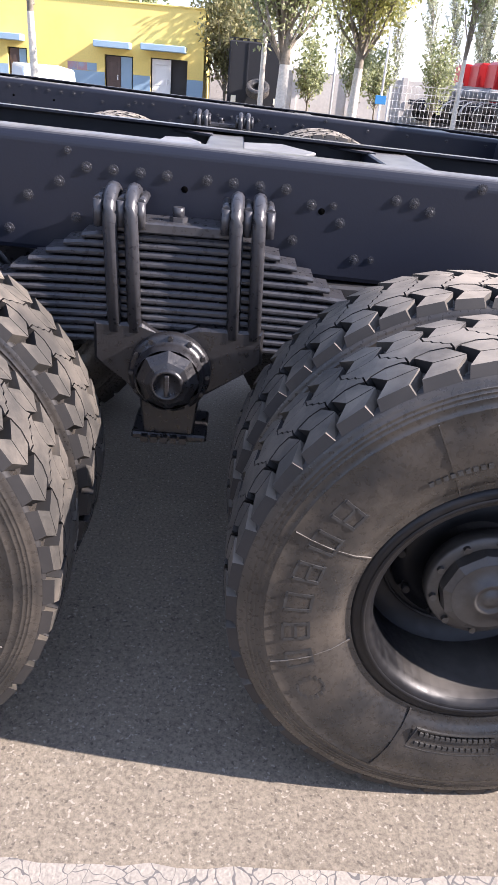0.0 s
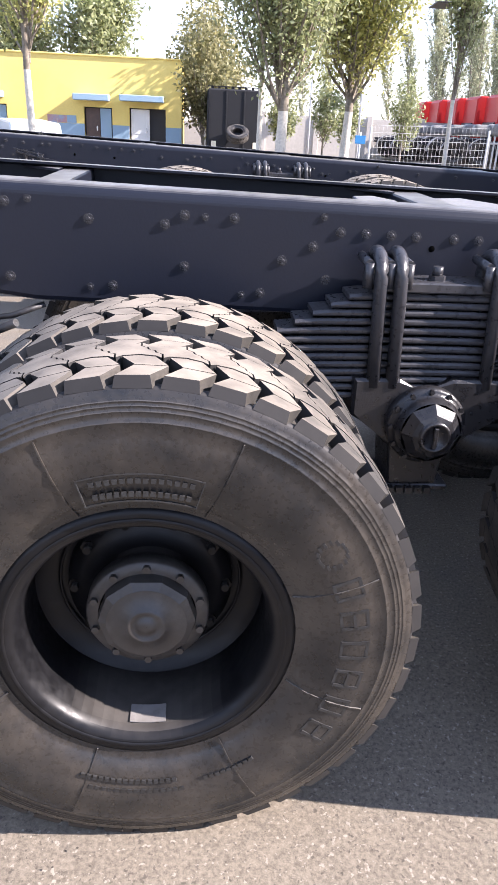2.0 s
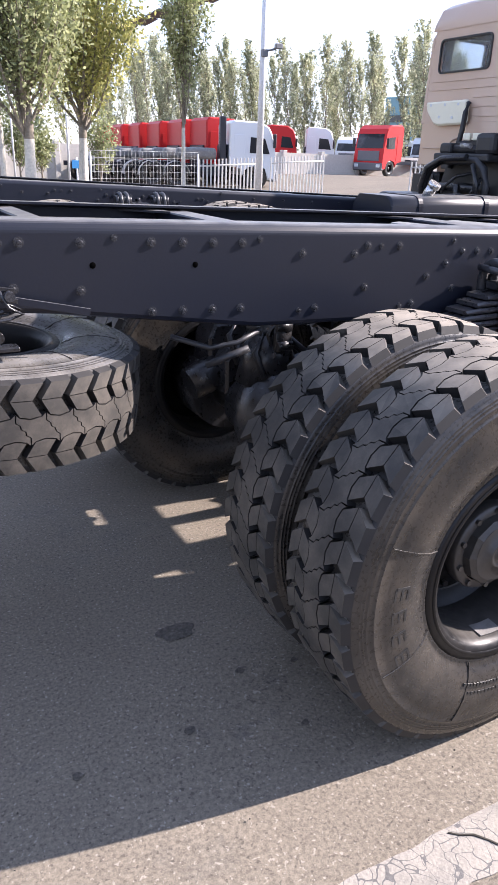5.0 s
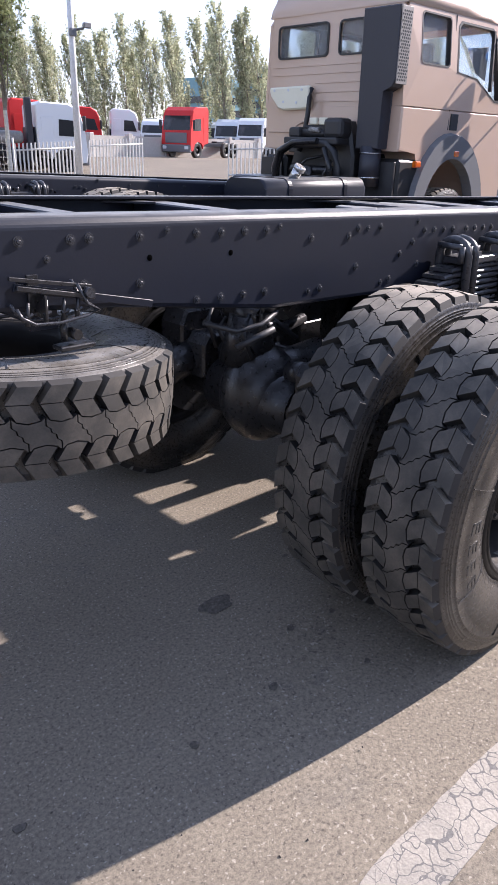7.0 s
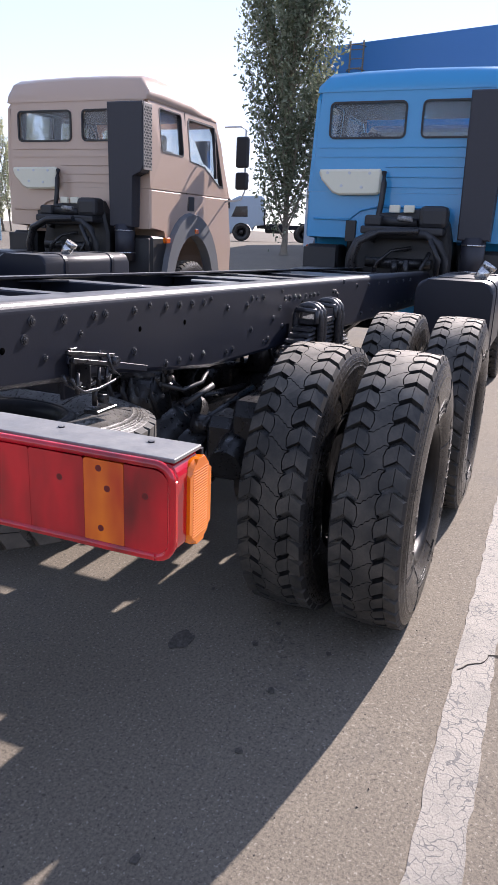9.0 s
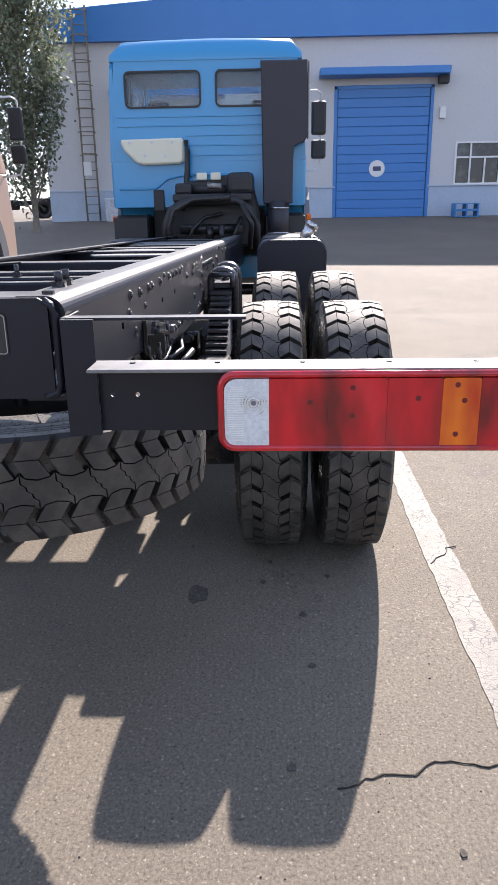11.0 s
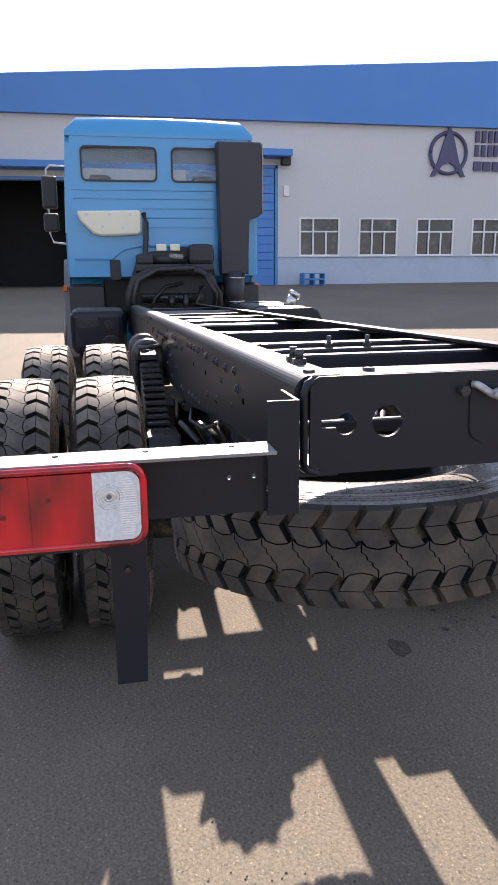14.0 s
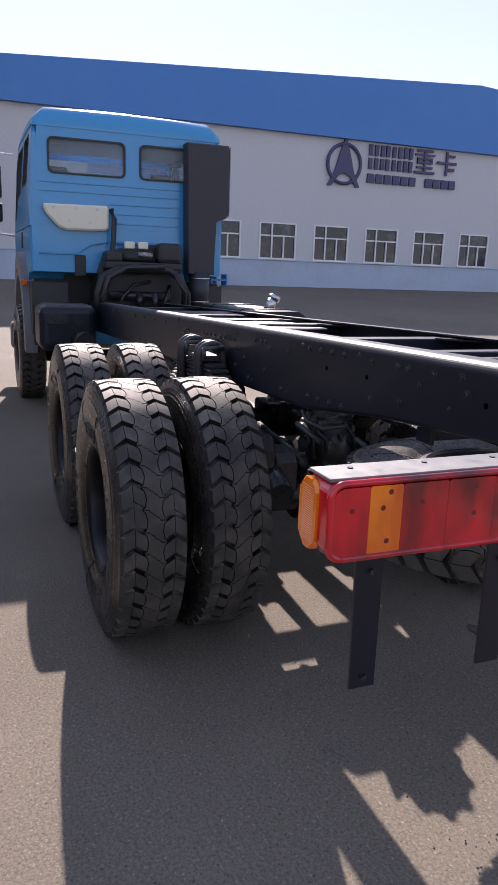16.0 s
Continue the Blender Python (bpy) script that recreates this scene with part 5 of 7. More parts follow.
        part("bump_stop", bm, "plastic", parent)
    # drive shaft
    bm = BM()
    rod(bm, (0.38, 0.10, 0.68), (1.25, 0.12, 0.60), 0.036, seg=14)
    rod(bm, (1.85, 0.02, 0.68), (4.6, 0.0, 0.95), 0.06, seg=14)
    part("drive_shaft", bm, "casting", parent)
    # thin mudguard stay on the right
    bm = BM()
    quadbox(bm, -2.03, -2.0, -0.73, -0.40, 1.364, 1.369)
    part("mudguard_stay", bm, "chassis", parent)
    # fuel tank
    bm = BM()
    prism(bm, rounded(-1.20, -0.62, 0.66, 1.262, 0.09, 6), "x", 2.88, 4.38, 0.02)
    for f in bm.faces:
        f.smooth = len(f.verts) == 4
    t = part("fuel_tank", bm, "chassis", parent, "black fuel tank with two straps")
    for x in (3.22, 4.05):
        bm = BM()
        plate(bm, rounded(-1.206, -0.612, 0.652, 1.270, 0.095, 6), [rounded(-1.198, -0.62, 0.66, 1.262, 0.09, 6)], "x", x - 0.025, x + 0.025)
        part("strap", bm, "chassis", t)
    bm = BM()
    rod(bm, (3.42, -1.03, 1.25), (3.44, -1.09, 1.35), 0.05, seg=14)
    rod(bm, (3.44, -1.09, 1.34), (3.447, -1.111, 1.375), 0.06, seg=14)
    part("filler_cap", bm, "metal", t, "bright fuel filler cap")
    # battery and air tank box on the left
    bm = BM()
    quadbox(bm, 4.42, 4.97, 0.45, 1.03, 0.74, 1.21, 0.085, seg=4)
    bb = part("battery_box", bm, "chassis", parent, "black battery box with rounded corners")
    bm = BM()
    prism(bm, rounded(0.74, 0.96, 1.02, 1.12, 0.03), "x", 4.405, 4.425, 0.004)
    part("cover", bm, "casting", bb)
    bm = BM()
    rod(bm, (4.39, 0.64, 1.05), (4.425, 0.64, 1.05), 0.045, seg=14)
    part("air_valve", bm, "casting", bb)
    bm = BM()
    rod(bm, (4.10, 0.62, 0.86), (4.425, 0.62, 0.86), 0.1, seg=18)
    part("air_tank", bm, "casting", bb)


AXLE = 1.50


def cab(parent, paint, crown):
    """A forward-control cab with sleeper, seen from behind: shell with real windows, stack, engine cover and mirrors."""
    W, WL = 1.10, 1.035
    # lower body with wheel arches
    bm = BM()
    arch = [(6.10 + 0.72 * math.cos(radians(a)), 0.72 + 0.92 * math.sin(radians(a))) for a in range(180, -1, -15)]
    outline = [(5.05, 1.53), (5.05, 2.0), (7.32, 2.0), (7.44, 1.35), (7.42, 0.62), (7.1, 0.60)] + arch[::-1] + [(5.5, 1.2), (5.40, 1.53)]
    prism(bm, outline, "y", -W, WL, 0.02)
    body = part("cab_body", bm, paint, parent, "painted cab lower body")
    # rear wall
    bm = BM()
    rear = [(-1.058, 2.001), (0.993, 2.001), (0.993, 2.4), (0.974, 2.6), (0.946, 2.9), (0.935, 3.018), (-1.0, 3.018), (-1.011, 2.9), (-1.039, 2.6), (-1.058, 2.4)]
    wins = [rounded(0.03, 0.825, 2.545, 2.885, 0.05), rounded(-0.94, -0.145, 2.545, 2.885, 0.05)]
    plate(bm, rear, wins, "x", 5.05, 5.09)
    part("cab_rear_wall", bm, paint, parent)
    for w in wins:
        ys = [p[0] for p in w]
        bm = BM()
        prism(bm, rounded(min(ys) - 0.004, max(ys) + 0.004, 2.541, 2.889, 0.05), "x", 5.066, 5.072)
        win = part("cab_window", bm, "glass", parent, "cab rear window in black rubber seal")
        win.visible_shadow = False
        bm = BM()
        plate(bm, rounded(min(ys) - 0.012, max(ys) + 0.012, 2.533, 2.897, 0.06), [rounded(min(ys) + 0.008, max(ys) - 0.008, 2.553, 2.877, 0.045)], "x", 5.035, 5.055)
        part("seal", bm, "plastic", win)
    # side walls
    for s, W in ((-1, W), (1, WL)):
        bm = BM()
        side = [(5.046, 2.001), (7.30, 2.001), (7.08, 2.72), (6.92, 3.02), (5.12, 3.02), (5.046, 2.92)]
        holes = [rounded(5.33, 5.90, 2.44, 2.94, 0.05), [(6.07, 2.40), (6.50, 2.36), (6.98, 2.14), (7.11, 2.14), (6.92, 2.84), (6.82, 2.92), (6.12, 2.92), (6.07, 2.87)]]
        plate(bm, side, holes, "y", s * (W - 0.04), s * W)
        for v in bm.verts:
            if v.co.z > 2.4:
                v.co.y *= 1 - 0.10 * (v.co.z - 2.4) * 0.9
        part("cab_side", bm, paint, parent)
        bm = BM()
        plate(bm, [(5.10, 2.01), (7.24, 2.01), (7.03, 2.70), (6.88, 2.99), (5.13, 2.99)], [[(cu + (u - cu) * 1.02, cv + (v - cv) * 1.02) for u, v in h] for h, cu, cv in ((h, sum(p[0] for p in h) / len(h), sum(p[1] for p in h) / len(h)) for h in holes)], "y", s * (W - 0.075), s * (W - 0.058))
        for v in bm.verts:
            if v.co.z > 2.4:
                v.co.y *= 1 - 0.10 * (v.co.z - 2.4) * 0.9
        part("cab_lining", bm, "seat", parent)
        for hole in holes:
            bm = BM()
            prism(bm, hole, "y", s * (W - 0.052), s * (W - 0.047))
            for v in bm.verts:
                if v.co.z > 2.4:
                    v.co.y *= 1 - 0.10 * (v.co.z - 2.4) * 0.9
            g = part("cab_window", bm, "glass", parent)
            g.visible_shadow = False
            cu, cv = sum(p[0] for p in hole) / len(hole), sum(p[1] for p in hole) / len(hole)
            bm = BM()
            plate(bm, [(cu + (u - cu) * 1.025, cv + (v - cv) * 1.03) for u, v in hole], [[(cu + (u - cu) * 0.972, cv + (v - cv) * 0.965) for u, v in hole]], "y", s * (W - 0.045), s * (W + 0.004))
            if len(hole) < 10:
                quadbox(bm, 6.80, 6.83, s * W - 0.04, s * W, 2.24, 2.90)
            for v in bm.verts:
                if v.co.z > 2.4:
                    v.co.y *= 1 - 0.10 * (v.co.z - 2.4) * 0.9
            part("seal", bm, "plastic", g)
        # door seam and handle
        bm = BM()
        for a, b in (((6.00, 1.78), (6.00, 2.98)),):
            rod(bm, (a[0], s * (W + 0.001), a[1]), (b[0], s * (W + 0.001 - (0.055 if b[1] > 2.9 else 0)), b[1]), 0.006, seg=6)
        quadbox(bm, 6.03, 6.19, s * W - 0.012, s * W + 0.012, 1.78, 1.96, 0.006)
        part("door_seam", bm, "plastic", body)
        # wing with amber markers
        bm = BM()
        n = 18
        for r0, r1, y0, y1 in ((0.63, 0.90, W - 0.06, W + 0.07),):
            rings = []
            for i in range(n + 1):
                a = radians(185 - 190 * i / n)
                c, q = math.cos(a), math.sin(a)
                rings.append([bm.verts.new((6.08 + r * c * (0.90 + 0.06 * (c > 0)), s * y, 0.72 + r * q * 1.17)) for r, y in ((r0, y0), (r1, y0), (r1 - 0.035, y1), (r0 + 0.01, y1))])
            for a, b in zip(rings, rings[1:]):
                for k in range(4):
                    bm.faces.new((a[k], a[(k + 1) % 4], b[(k + 1) % 4], b[k])).smooth = False
            bm.faces.new(rings[0])
            bm.faces.new(rings[-1])
        wing = part("wing", bm, "grey_plastic", parent, "grey plastic wheel arch")
        for x, z in ((5.36, 1.40), (6.15, 1.52)):
            bm = BM()
            quadbox(bm, x - 0.055, x + 0.055, s * (W + 0.05) - 0.03, s * (W + 0.05) + 0.03, z - 0.035, z + 0.035, 0.012)
            part("marker_lamp", bm, "lens_amber", wing)
        # mirrors on bent arms
        bm = BM()
        tube(bm, [(7.12, s * W, 2.95), (7.2, s * (W + 0.22), 2.97), (7.25, s * (W + 0.28), 2.93), (7.26, s * (W + 0.28), 2.1), (7.22, s * (W + 0.24), 1.98), (7.2, s * W, 1.95)], 0.014, 8)
        arm = part("mirror_arm", bm, "pole", parent)
        for z0, z1 in ((2.42, 2.84), (2.12, 2.36)):
            bm = BM()
            quadbox(bm, 7.18, 7.26, s * (W + 0.25) - 0.10, s * (W + 0.25) + 0.10, z0, z1, 0.03, seg=2)
            part("mirror", bm, "plastic", arm, "black door mirror housing")
    # roof
    bm = BM()
    secs = []
    for x, z, w in ((5.04, 3.01, 0.98), (5.06, crown - 0.09, 0.95), (5.16, crown - 0.03, 0.92), (5.5, crown, 0.90), (6.2, crown - 0.02, 0.90), (6.75, 3.12, 0.92), (6.98, 3.0, 0.95)):
        secs.append([bm.verts.new((x, y, zz)) for y, zz in ((-1.05, 2.99), (-1.045, 3.0 + (z - 3.0) * 0.35), (-w, z - 0.012), (-w * 0.6, z), (-0.03, z + 0.008), (w * 0.6 - 0.06, z), (w - 0.065, z - 0.012), (0.98, 3.0 + (z - 3.0) * 0.35), (0.985, 2.99))])
    for a, b in zip(secs, secs[1:]):
        for k in range(9):
            bm.faces.new((a[k], a[(k + 1) % 9], b[(k + 1) % 9], b[k])).smooth = True
    bm.faces.new(secs[0])
    bm.faces.new(secs[-1])
    part("cab_roof", bm, paint, parent, "rounded cab roof")
    bm = BM()
    quadbox(bm, 5.12, 6.80, -0.97, 0.90, 2.965, 2.985)
    part("cab_lining", bm, "seat", parent)
    # windscreen
    bm = BM()
    plate(bm, [(-1.10, 2.0), (WL, 2.0), (WL - 0.08, 3.02), (-1.02, 3.02)], [rounded(-0.98, 0.91, 2.08, 2.92, 0.08)], "x", 0, 0.04)
    prism(bm, rounded(-0.03, 0.03, 2.0, 2.1, 0.01), "x", 0, 0.05)
    shear = Matrix(((1, 0, -0.36, 7.32 + 0.72), (0, 1, 0, 0), (0, 0, 1, 0), (0, 0, 0, 1)))
    bmesh.ops.transform(bm, matrix=shear, verts=bm.verts)
    part("windscreen_frame", bm, paint, parent)
    bm = BM()
    prism(bm, rounded(-0.985, 0.915, 2.075, 2.925, 0.08), "x", 0.015, 0.021)
    bmesh.ops.transform(bm, matrix=shear, verts=bm.verts)
    g = part("windscreen", bm, "glass", parent)
    g.visible_shadow = False
    # seats behind the glass
    for y in (-0.62, 0.62):
        bm = BM()
        quadbox(bm, 5.95, 6.10, y - 0.24, y + 0.24, 1.9, 2.52, 0.05, seg=2)
        quadbox(bm, 5.98, 6.09, y - 0.13, y + 0.13, 2.5, 2.72, 0.04, seg=2)
        part("seat", bm, "seat", parent)
    # pressed ribs across the back
    bm = BM()
    for z in (2.06, 2.16, 2.26, 2.36, 2.45):
        quadbox(bm, 5.040, 5.052, -0.62, 0.93 if z > 2.3 else 0.20, z - 0.006, z + 0.006, 0.003)
    tube(bm, [(5.045, 0.18, 1.86), (5.03, -0.30, 1.86), (5.03, -0.52, 1.70), (5.03, -0.56, 1.5)], 0.014, 6)
    tube(bm, [(5.045, 0.95, 1.72), (5.03, 0.55, 1.72), (5.03, 0.42, 1.82), (5.03, 0.22, 1.86)], 0.010, 6)
    part("pressed_rib", bm, paint, body)
    # dark plate drawn in place of a shaded gap in the cab's edge
    bm = BM()
    quadbox(bm, 5.028, 5.055, 0.463, 0.578, 1.49, 1.713, 0.006)
    part("step_bracket", bm, "plastic", body)
    # pale cover with five screws
    bm = BM()
    prism(bm, [(0.89, 2.225), (0.24, 2.235), (0.215, 2.20), (0.215, 2.00), (0.26, 1.975), (0.66, 1.965), (0.74, 1.99), (0.87, 2.12), (0.90, 2.19)], "x", 4.965, 5.04, 0.02)
    cover = part("pale_cover", bm, "bare", body, "pale bolted cover on the cab's back")
    for y, z in ((0.80, 2.19), (0.56, 2.19), (0.34, 2.19), (0.64, 2.06), (0.42, 2.05)):
        bm = BM()
        rod(bm, (4.967, y, z), (4.958, y, z), 0.016, seg=8)
        part("screw", bm, "pole", cover)
    bm = BM()
    tube(bm, [(4.98, 0.19, 2.2), (4.93, 0.17, 2.1), (4.92, 0.18, 1.9), (4.9, 0.2, 1.72), (4.86, 0.24, 1.5)], 0.03, 8)
    part("breather_hose", bm, "plastic", body)
    # intake stack with perforated edge
    bm = BM()
    prism(bm, [(-0.955, 1.55), (-0.64, 1.55), (-0.62, 2.94), (-1.10, 2.94), (-1.118, 2.24), (-1.08, 2.17), (-0.955, 2.14)], "x", 4.85, 5.035, 0.012)
    st = part("air_intake", bm, "stack", parent, "tall dark air intake housing behind the cab")
    bm = BM()
    quadbox(bm, 4.858, 5.05, -1.123, -1.112, 2.2, 2.93, 0.004)
    part("grille", bm, "grille", st, "perforated intake edge")
    dots = BM()
    for i in range(5):
        for j in range(22):
            x = 4.876 + 0.033 * i + 0.02 * (j % 2)
            rod(dots, (x, -1.122, 2.24 + 0.0305 * j), (x, -1.1245, 2.24 + 0.0305 * j), 0.0125, seg=6)
    tagged(part("perforation", dots, "interior", st), kind="stuff")
    bm = BM()
    rod(bm, (4.94, -0.80, 1.15), (4.94, -0.80, 1.58), 0.12, seg=18)
    ac = part("air_cleaner", bm, "stack", st)
    for z in (1.24, 1.50):
        bm = BM()
        rod(bm, (4.94, -0.80, z), (4.94, -0.80, z + 0.012), 0.1245, seg=20)
        part("hose_clamp", bm, "metal", ac)
    # engine hump behind the cab
    bm = BM()
    prism(bm, [(-0.60, 1.10), (-0.60, 1.46), (-0.54, 1.70), (-0.46, 1.84), (-0.24, 1.85), (-0.18, 1.80), (0.12, 1.80), (0.18, 1.76), (0.27, 1.75), (0.34, 1.56), (0.38, 1.32), (0.38, 1.10)], "x", 4.88, 5.3, 0.03)
    tube(bm, [(4.64, 0.40, 1.08), (4.64, 0.40, 1.34), (4.66, 0.34, 1.50), (4.68, 0.20, 1.58), (4.68, -0.36, 1.59), (4.66, -0.50, 1.50), (4.64, -0.57, 1.34), (4.64, -0.57, 1.08)], 0.045, 8)
    quadbox(bm, 4.66, 4.92, -0.52, 0.32, 1.58, 1.66, 0.02, seg=2)
    quadbox(bm, 4.70, 4.92, -0.54, -0.26, 1.65, 1.87, 0.05, seg=2)
    quadbox(bm, 4.72, 4.92, 0.12, 0.30, 1.65, 1.77, 0.03, seg=2)
    rod(bm, (4.80, -0.24, 1.70), (4.80, 0.12, 1.71), 0.045, seg=12)
    eng = part("engine_cover", bm, "plastic", parent, "black engine and gearbox bulkhead")
    bm = BM()
    rod(bm, (4.78, -0.42, 1.30), (4.78, 0.26, 1.30), 0.05, seg=14)
    tube(bm, [(4.58, 0.32, 1.1), (4.56, 0.36, 1.3), (4.57, 0.3, 1.5), (4.6, 0.1, 1.6), (4.58, -0.3, 1.62)], 0.035, 8)
    tube(bm, [(4.58, -0.5, 1.1), (4.55, -0.52, 1.35), (4.57, -0.42, 1.55)], 0.03, 8)
    rod(bm, (4.72, -0.06, 1.18), (4.72, -0.06, 1.32), 0.04, seg=12)
    tube(bm, [(4.74, 0.2, 1.1), (4.7, 0.12, 1.3), (4.76, 0.0, 1.42), (4.8, -0.2, 1.46)], 0.018, 7)
    tube(bm, [(4.72, -0.3, 1.1), (4.68, -0.34, 1.26), (4.74, -0.4, 1.42)], 0.022, 7)
    rod(bm, (4.59, -0.2, 1.15), (4.59, -0.2, 1.34), 0.03, seg=12)
    part("engine_pipe", bm, "casting", eng)
    bm = BM()
    rod(bm, (4.72, -0.20, 1.735), (4.72, -0.05, 1.745), 0.026, seg=12)
    part("coupling", bm, "worn_iron", eng, "worn bare metal pipe coupling")
    # dark sheet added to black out the body seen below the cab
    bm = BM()
    quadbox(bm, 5.41, 5.46, -0.655, 0.655, 0.85, 1.60, 0.01)
    part("bulkhead", bm, "plastic", eng)
    for y in (0.02, -0.13):
        bm = BM()
        quadbox(bm, 4.84, 4.885, y - 0.055, y + 0.055, 1.80, 1.875, 0.008)
        part("lamp_bezel", bm, "bare", eng)
    # dark step boxes and mudflaps below
    for s in (-1, 1):
        bm = BM()
        a, b = sorted((s * 0.66, -1.1 if s < 0 else 1.035))
        quadbox(bm, 5.08, 5.5, a, b, 0.82, 1.45, 0.03)
        quadbox(bm, 5.0, 5.03, a, b, 0.75, 1.42, 0.004)
        part("mudguard", bm, "plastic", parent)
    bm = BM()
    quadbox(bm, 7.30, 7.52, -1.14, 1.14, 0.45, 0.82, 0.05, seg=2)
    part("bumper", bm, "grey_plastic", parent, "front bumper")


blue_truck = thing("chassis_truck", "black lorry chassis with bright blue cab on asphalt", "truck", "chassis lorries")
chassis(blue_truck)
tan_truck = copy_thing(blue_truck, Matrix.Translation((0.0, 4.13, 0.0)))
tagged(tan_truck, "black lorry chassis with sand-coloured cab on asphalt")
# this one rides lower on its springs and wears fuller tyres
for ob in tan_truck.children:
    if ob.name.startswith(("frame_rail", "crossmember", "rear_crossmember", "cover_plate", "air_line", "brake_valve", "mudguard_stay")):
        ob.matrix_basis = Matrix.Translation((0, 0, -0.045)) @ Matrix.Rotation(radians(0.5), 4, "Y") @ ob.matrix_basis
    if ob.name.startswith("wheel") and ob.matrix_basis.translation.x < 3:
        ob.matrix_basis = Matrix.Translation((0, 0, 0.035)) @ ob.matrix_basis @ Matrix.Diagonal((1.045, 1, 1.045, 1))
cab(blue_truck, "cab_blue", 3.23)
cab(tan_truck, "cab_tan", 3.30)

# ---- trees ----


def leaves(points, size, flat=0.5):
    """A mesh of many small diamond leaves at the points."""
    n = len(points)
    rng = np.random.default_rng(7)
    p = np.array(points)
    a = rng.normal(size=(n, 3))
    a /= np.linalg.norm(a, axis=1)[:, None]
    b = np.cross(a, rng.normal(size=(n, 3)))
    b /= np.linalg.norm(b, axis=1)[:, None]
    s = size * rng.uniform(0.6, 1.3, (n, 1))
    q = np.stack([p - a * s, p - b * s * flat, p + a * s, p + b * s * flat], 1).reshape(-1, 3)
    me = bpy.data.meshes.new("leaves")
    me.from_pydata(q.tolist(), [], np.arange(4 * n).reshape(-1, 4).tolist())
    return me


def grow(height, start, width, nb, per, steep, seed, droop=0.0, blunt=0.35, fuzz=0.14):
    """Limbs as point rows and leaf places round them."""
    rng = random.Random(seed)
    limbs, spots = [], []
    for k in range(nb):
        h = start + (height - start) * (k / nb) ** 0.85 * 0.93
        taper = math.sin(math.pi * min(0.2 + 0.8 * (h - start) / (height - start), 1)) ** 0.7
        az = rng.uniform(0, PI2)
        out = width * (blunt + (1 - blunt) * taper) * rng.uniform(0.6, 1.1)
        rise = out * steep * rng.uniform(0.8, 1.2)
        row = []
        for q in range(6):
            u = q / 5
            row.append((math.cos(az) * out * u ** 0.8, math.sin(az) * out * u ** 0.8, min(h + rise * u - droop * u * u, height)))
        limbs.append(row)
        for _ in range(per):
            u = rng.uniform(0.15, 1.08)
            i = min(int(u * 5), 4)
            a, b = Vector(row[i]), Vector(row[i + 1])
            c = a + (b - a) * (u * 5 - i)
            s = width * fuzz
            spots.append((c.x + rng.gauss(0, s), c.y + rng.gauss(0, s), c.z + rng.gauss(0, s * 1.6)))
    return limbs, spots


def fan(height, start, width, nb, per, seed):
    """Limbs that leave the trunk's fork and rise steeply like a broom, with leaves along their upper length."""
    rng = random.Random(seed)
    limbs, spots = [], []
    for k in range(nb):
        az = PI2 * (k * 0.618 % 1)
        h0 = start + rng.uniform(0, 0.22) * (height - start)
        reach = width * math.sqrt((k + 0.5) / nb)
        h1 = height * (1.0 - 0.42 * (reach / width) ** 2) * rng.uniform(0.88, 1.02)
        row = []
        for q in range(6):
            u = q / 5
            row.append((math.cos(az) * reach * u ** 0.65, math.sin(az) * reach * u ** 0.65, h0 + (h1 - h0) * u))
        limbs.append(row)
        for _ in range(per):
            u = rng.uniform(0.10, 1.05) ** 0.8
            i = min(int(u * 5), 4)
            a, b = Vector(row[i]), Vector(row[i + 1])
            c = a + (b - a) * (u * 5 - i)
            s = width * 0.13
            spots.append((c.x + rng.gauss(0, s), c.y + rng.gauss(0, s), c.z + rng.gauss(0, s * 1.3)))
    return limbs, spots


def tree(name, label, x, y, height, start, width, nb, per, leaf, leaf_size, trunk_r, bark="bark", white=0.0, steep=2.2, seed=1, z=None, droop=0.0, lean=0.0, group="yard trees", broom=False, blunt=0.35, fuzz=0.14):
    base = ground_z(x, y) if z is None else z
    t = thing(name, label, "tree", group, at=Matrix.Translation((x, y, base)))
    limbs, spots = fan(height, start, width, nb, per, seed) if broom else grow(height, start, width, nb, per, steep, seed, droop, blunt, fuzz)
    bm = BM()
    zs = [0, 0.12, 0.5 * start, start, 0.5 * (start + height), height * 0.95]
    rs = [trunk_r * 1.5, trunk_r * 1.08, trunk_r, trunk_r * 0.85, trunk_r * 0.4, 0.01]
    rng = random.Random(seed)
    prev = None
    cx = cy = 0.0
    for zz, r in zip(zs, rs):
        ring = [bm.verts.new((cx + r * math.cos(PI2 * k / 12) * rng.uniform(0.92, 1.08), cy + lean * zz + r * math.sin(PI2 * k / 12), zz)) for k in range(12)]
        if prev:
            for k in range(12):
                bm.faces.new((prev[k], prev[(k + 1) % 12], ring[(k + 1) % 12], ring[k])).smooth = True
        prev = ring
        cx += rng.uniform(-0.03, 0.03)
        cy += rng.uniform(-0.03, 0.03)
    for row in limbs:
        r = trunk_r * 0.32
        for i in range(len(row) - 1):
            rod(bm, row[i], row[i + 1], r * (1 - i / 5.2), r * (1 - (i + 1) / 5.2), seg=5, caps=False)
    n_white = 0
    me = finish(bm, "trunk", [bark, "trunk_white"])
    if white:
        for p in me.polygons:
            if p.center.z < white and p.center.xy.length < trunk_r * 3:
                p.material_index = 1
    part("trunk", me, None, t)
    crown = leaves(spots, leaf_size)
    crown.materials.append(M[leaf])
    tagged(part("crown", crown, None, t), kind="stuff")
    return t


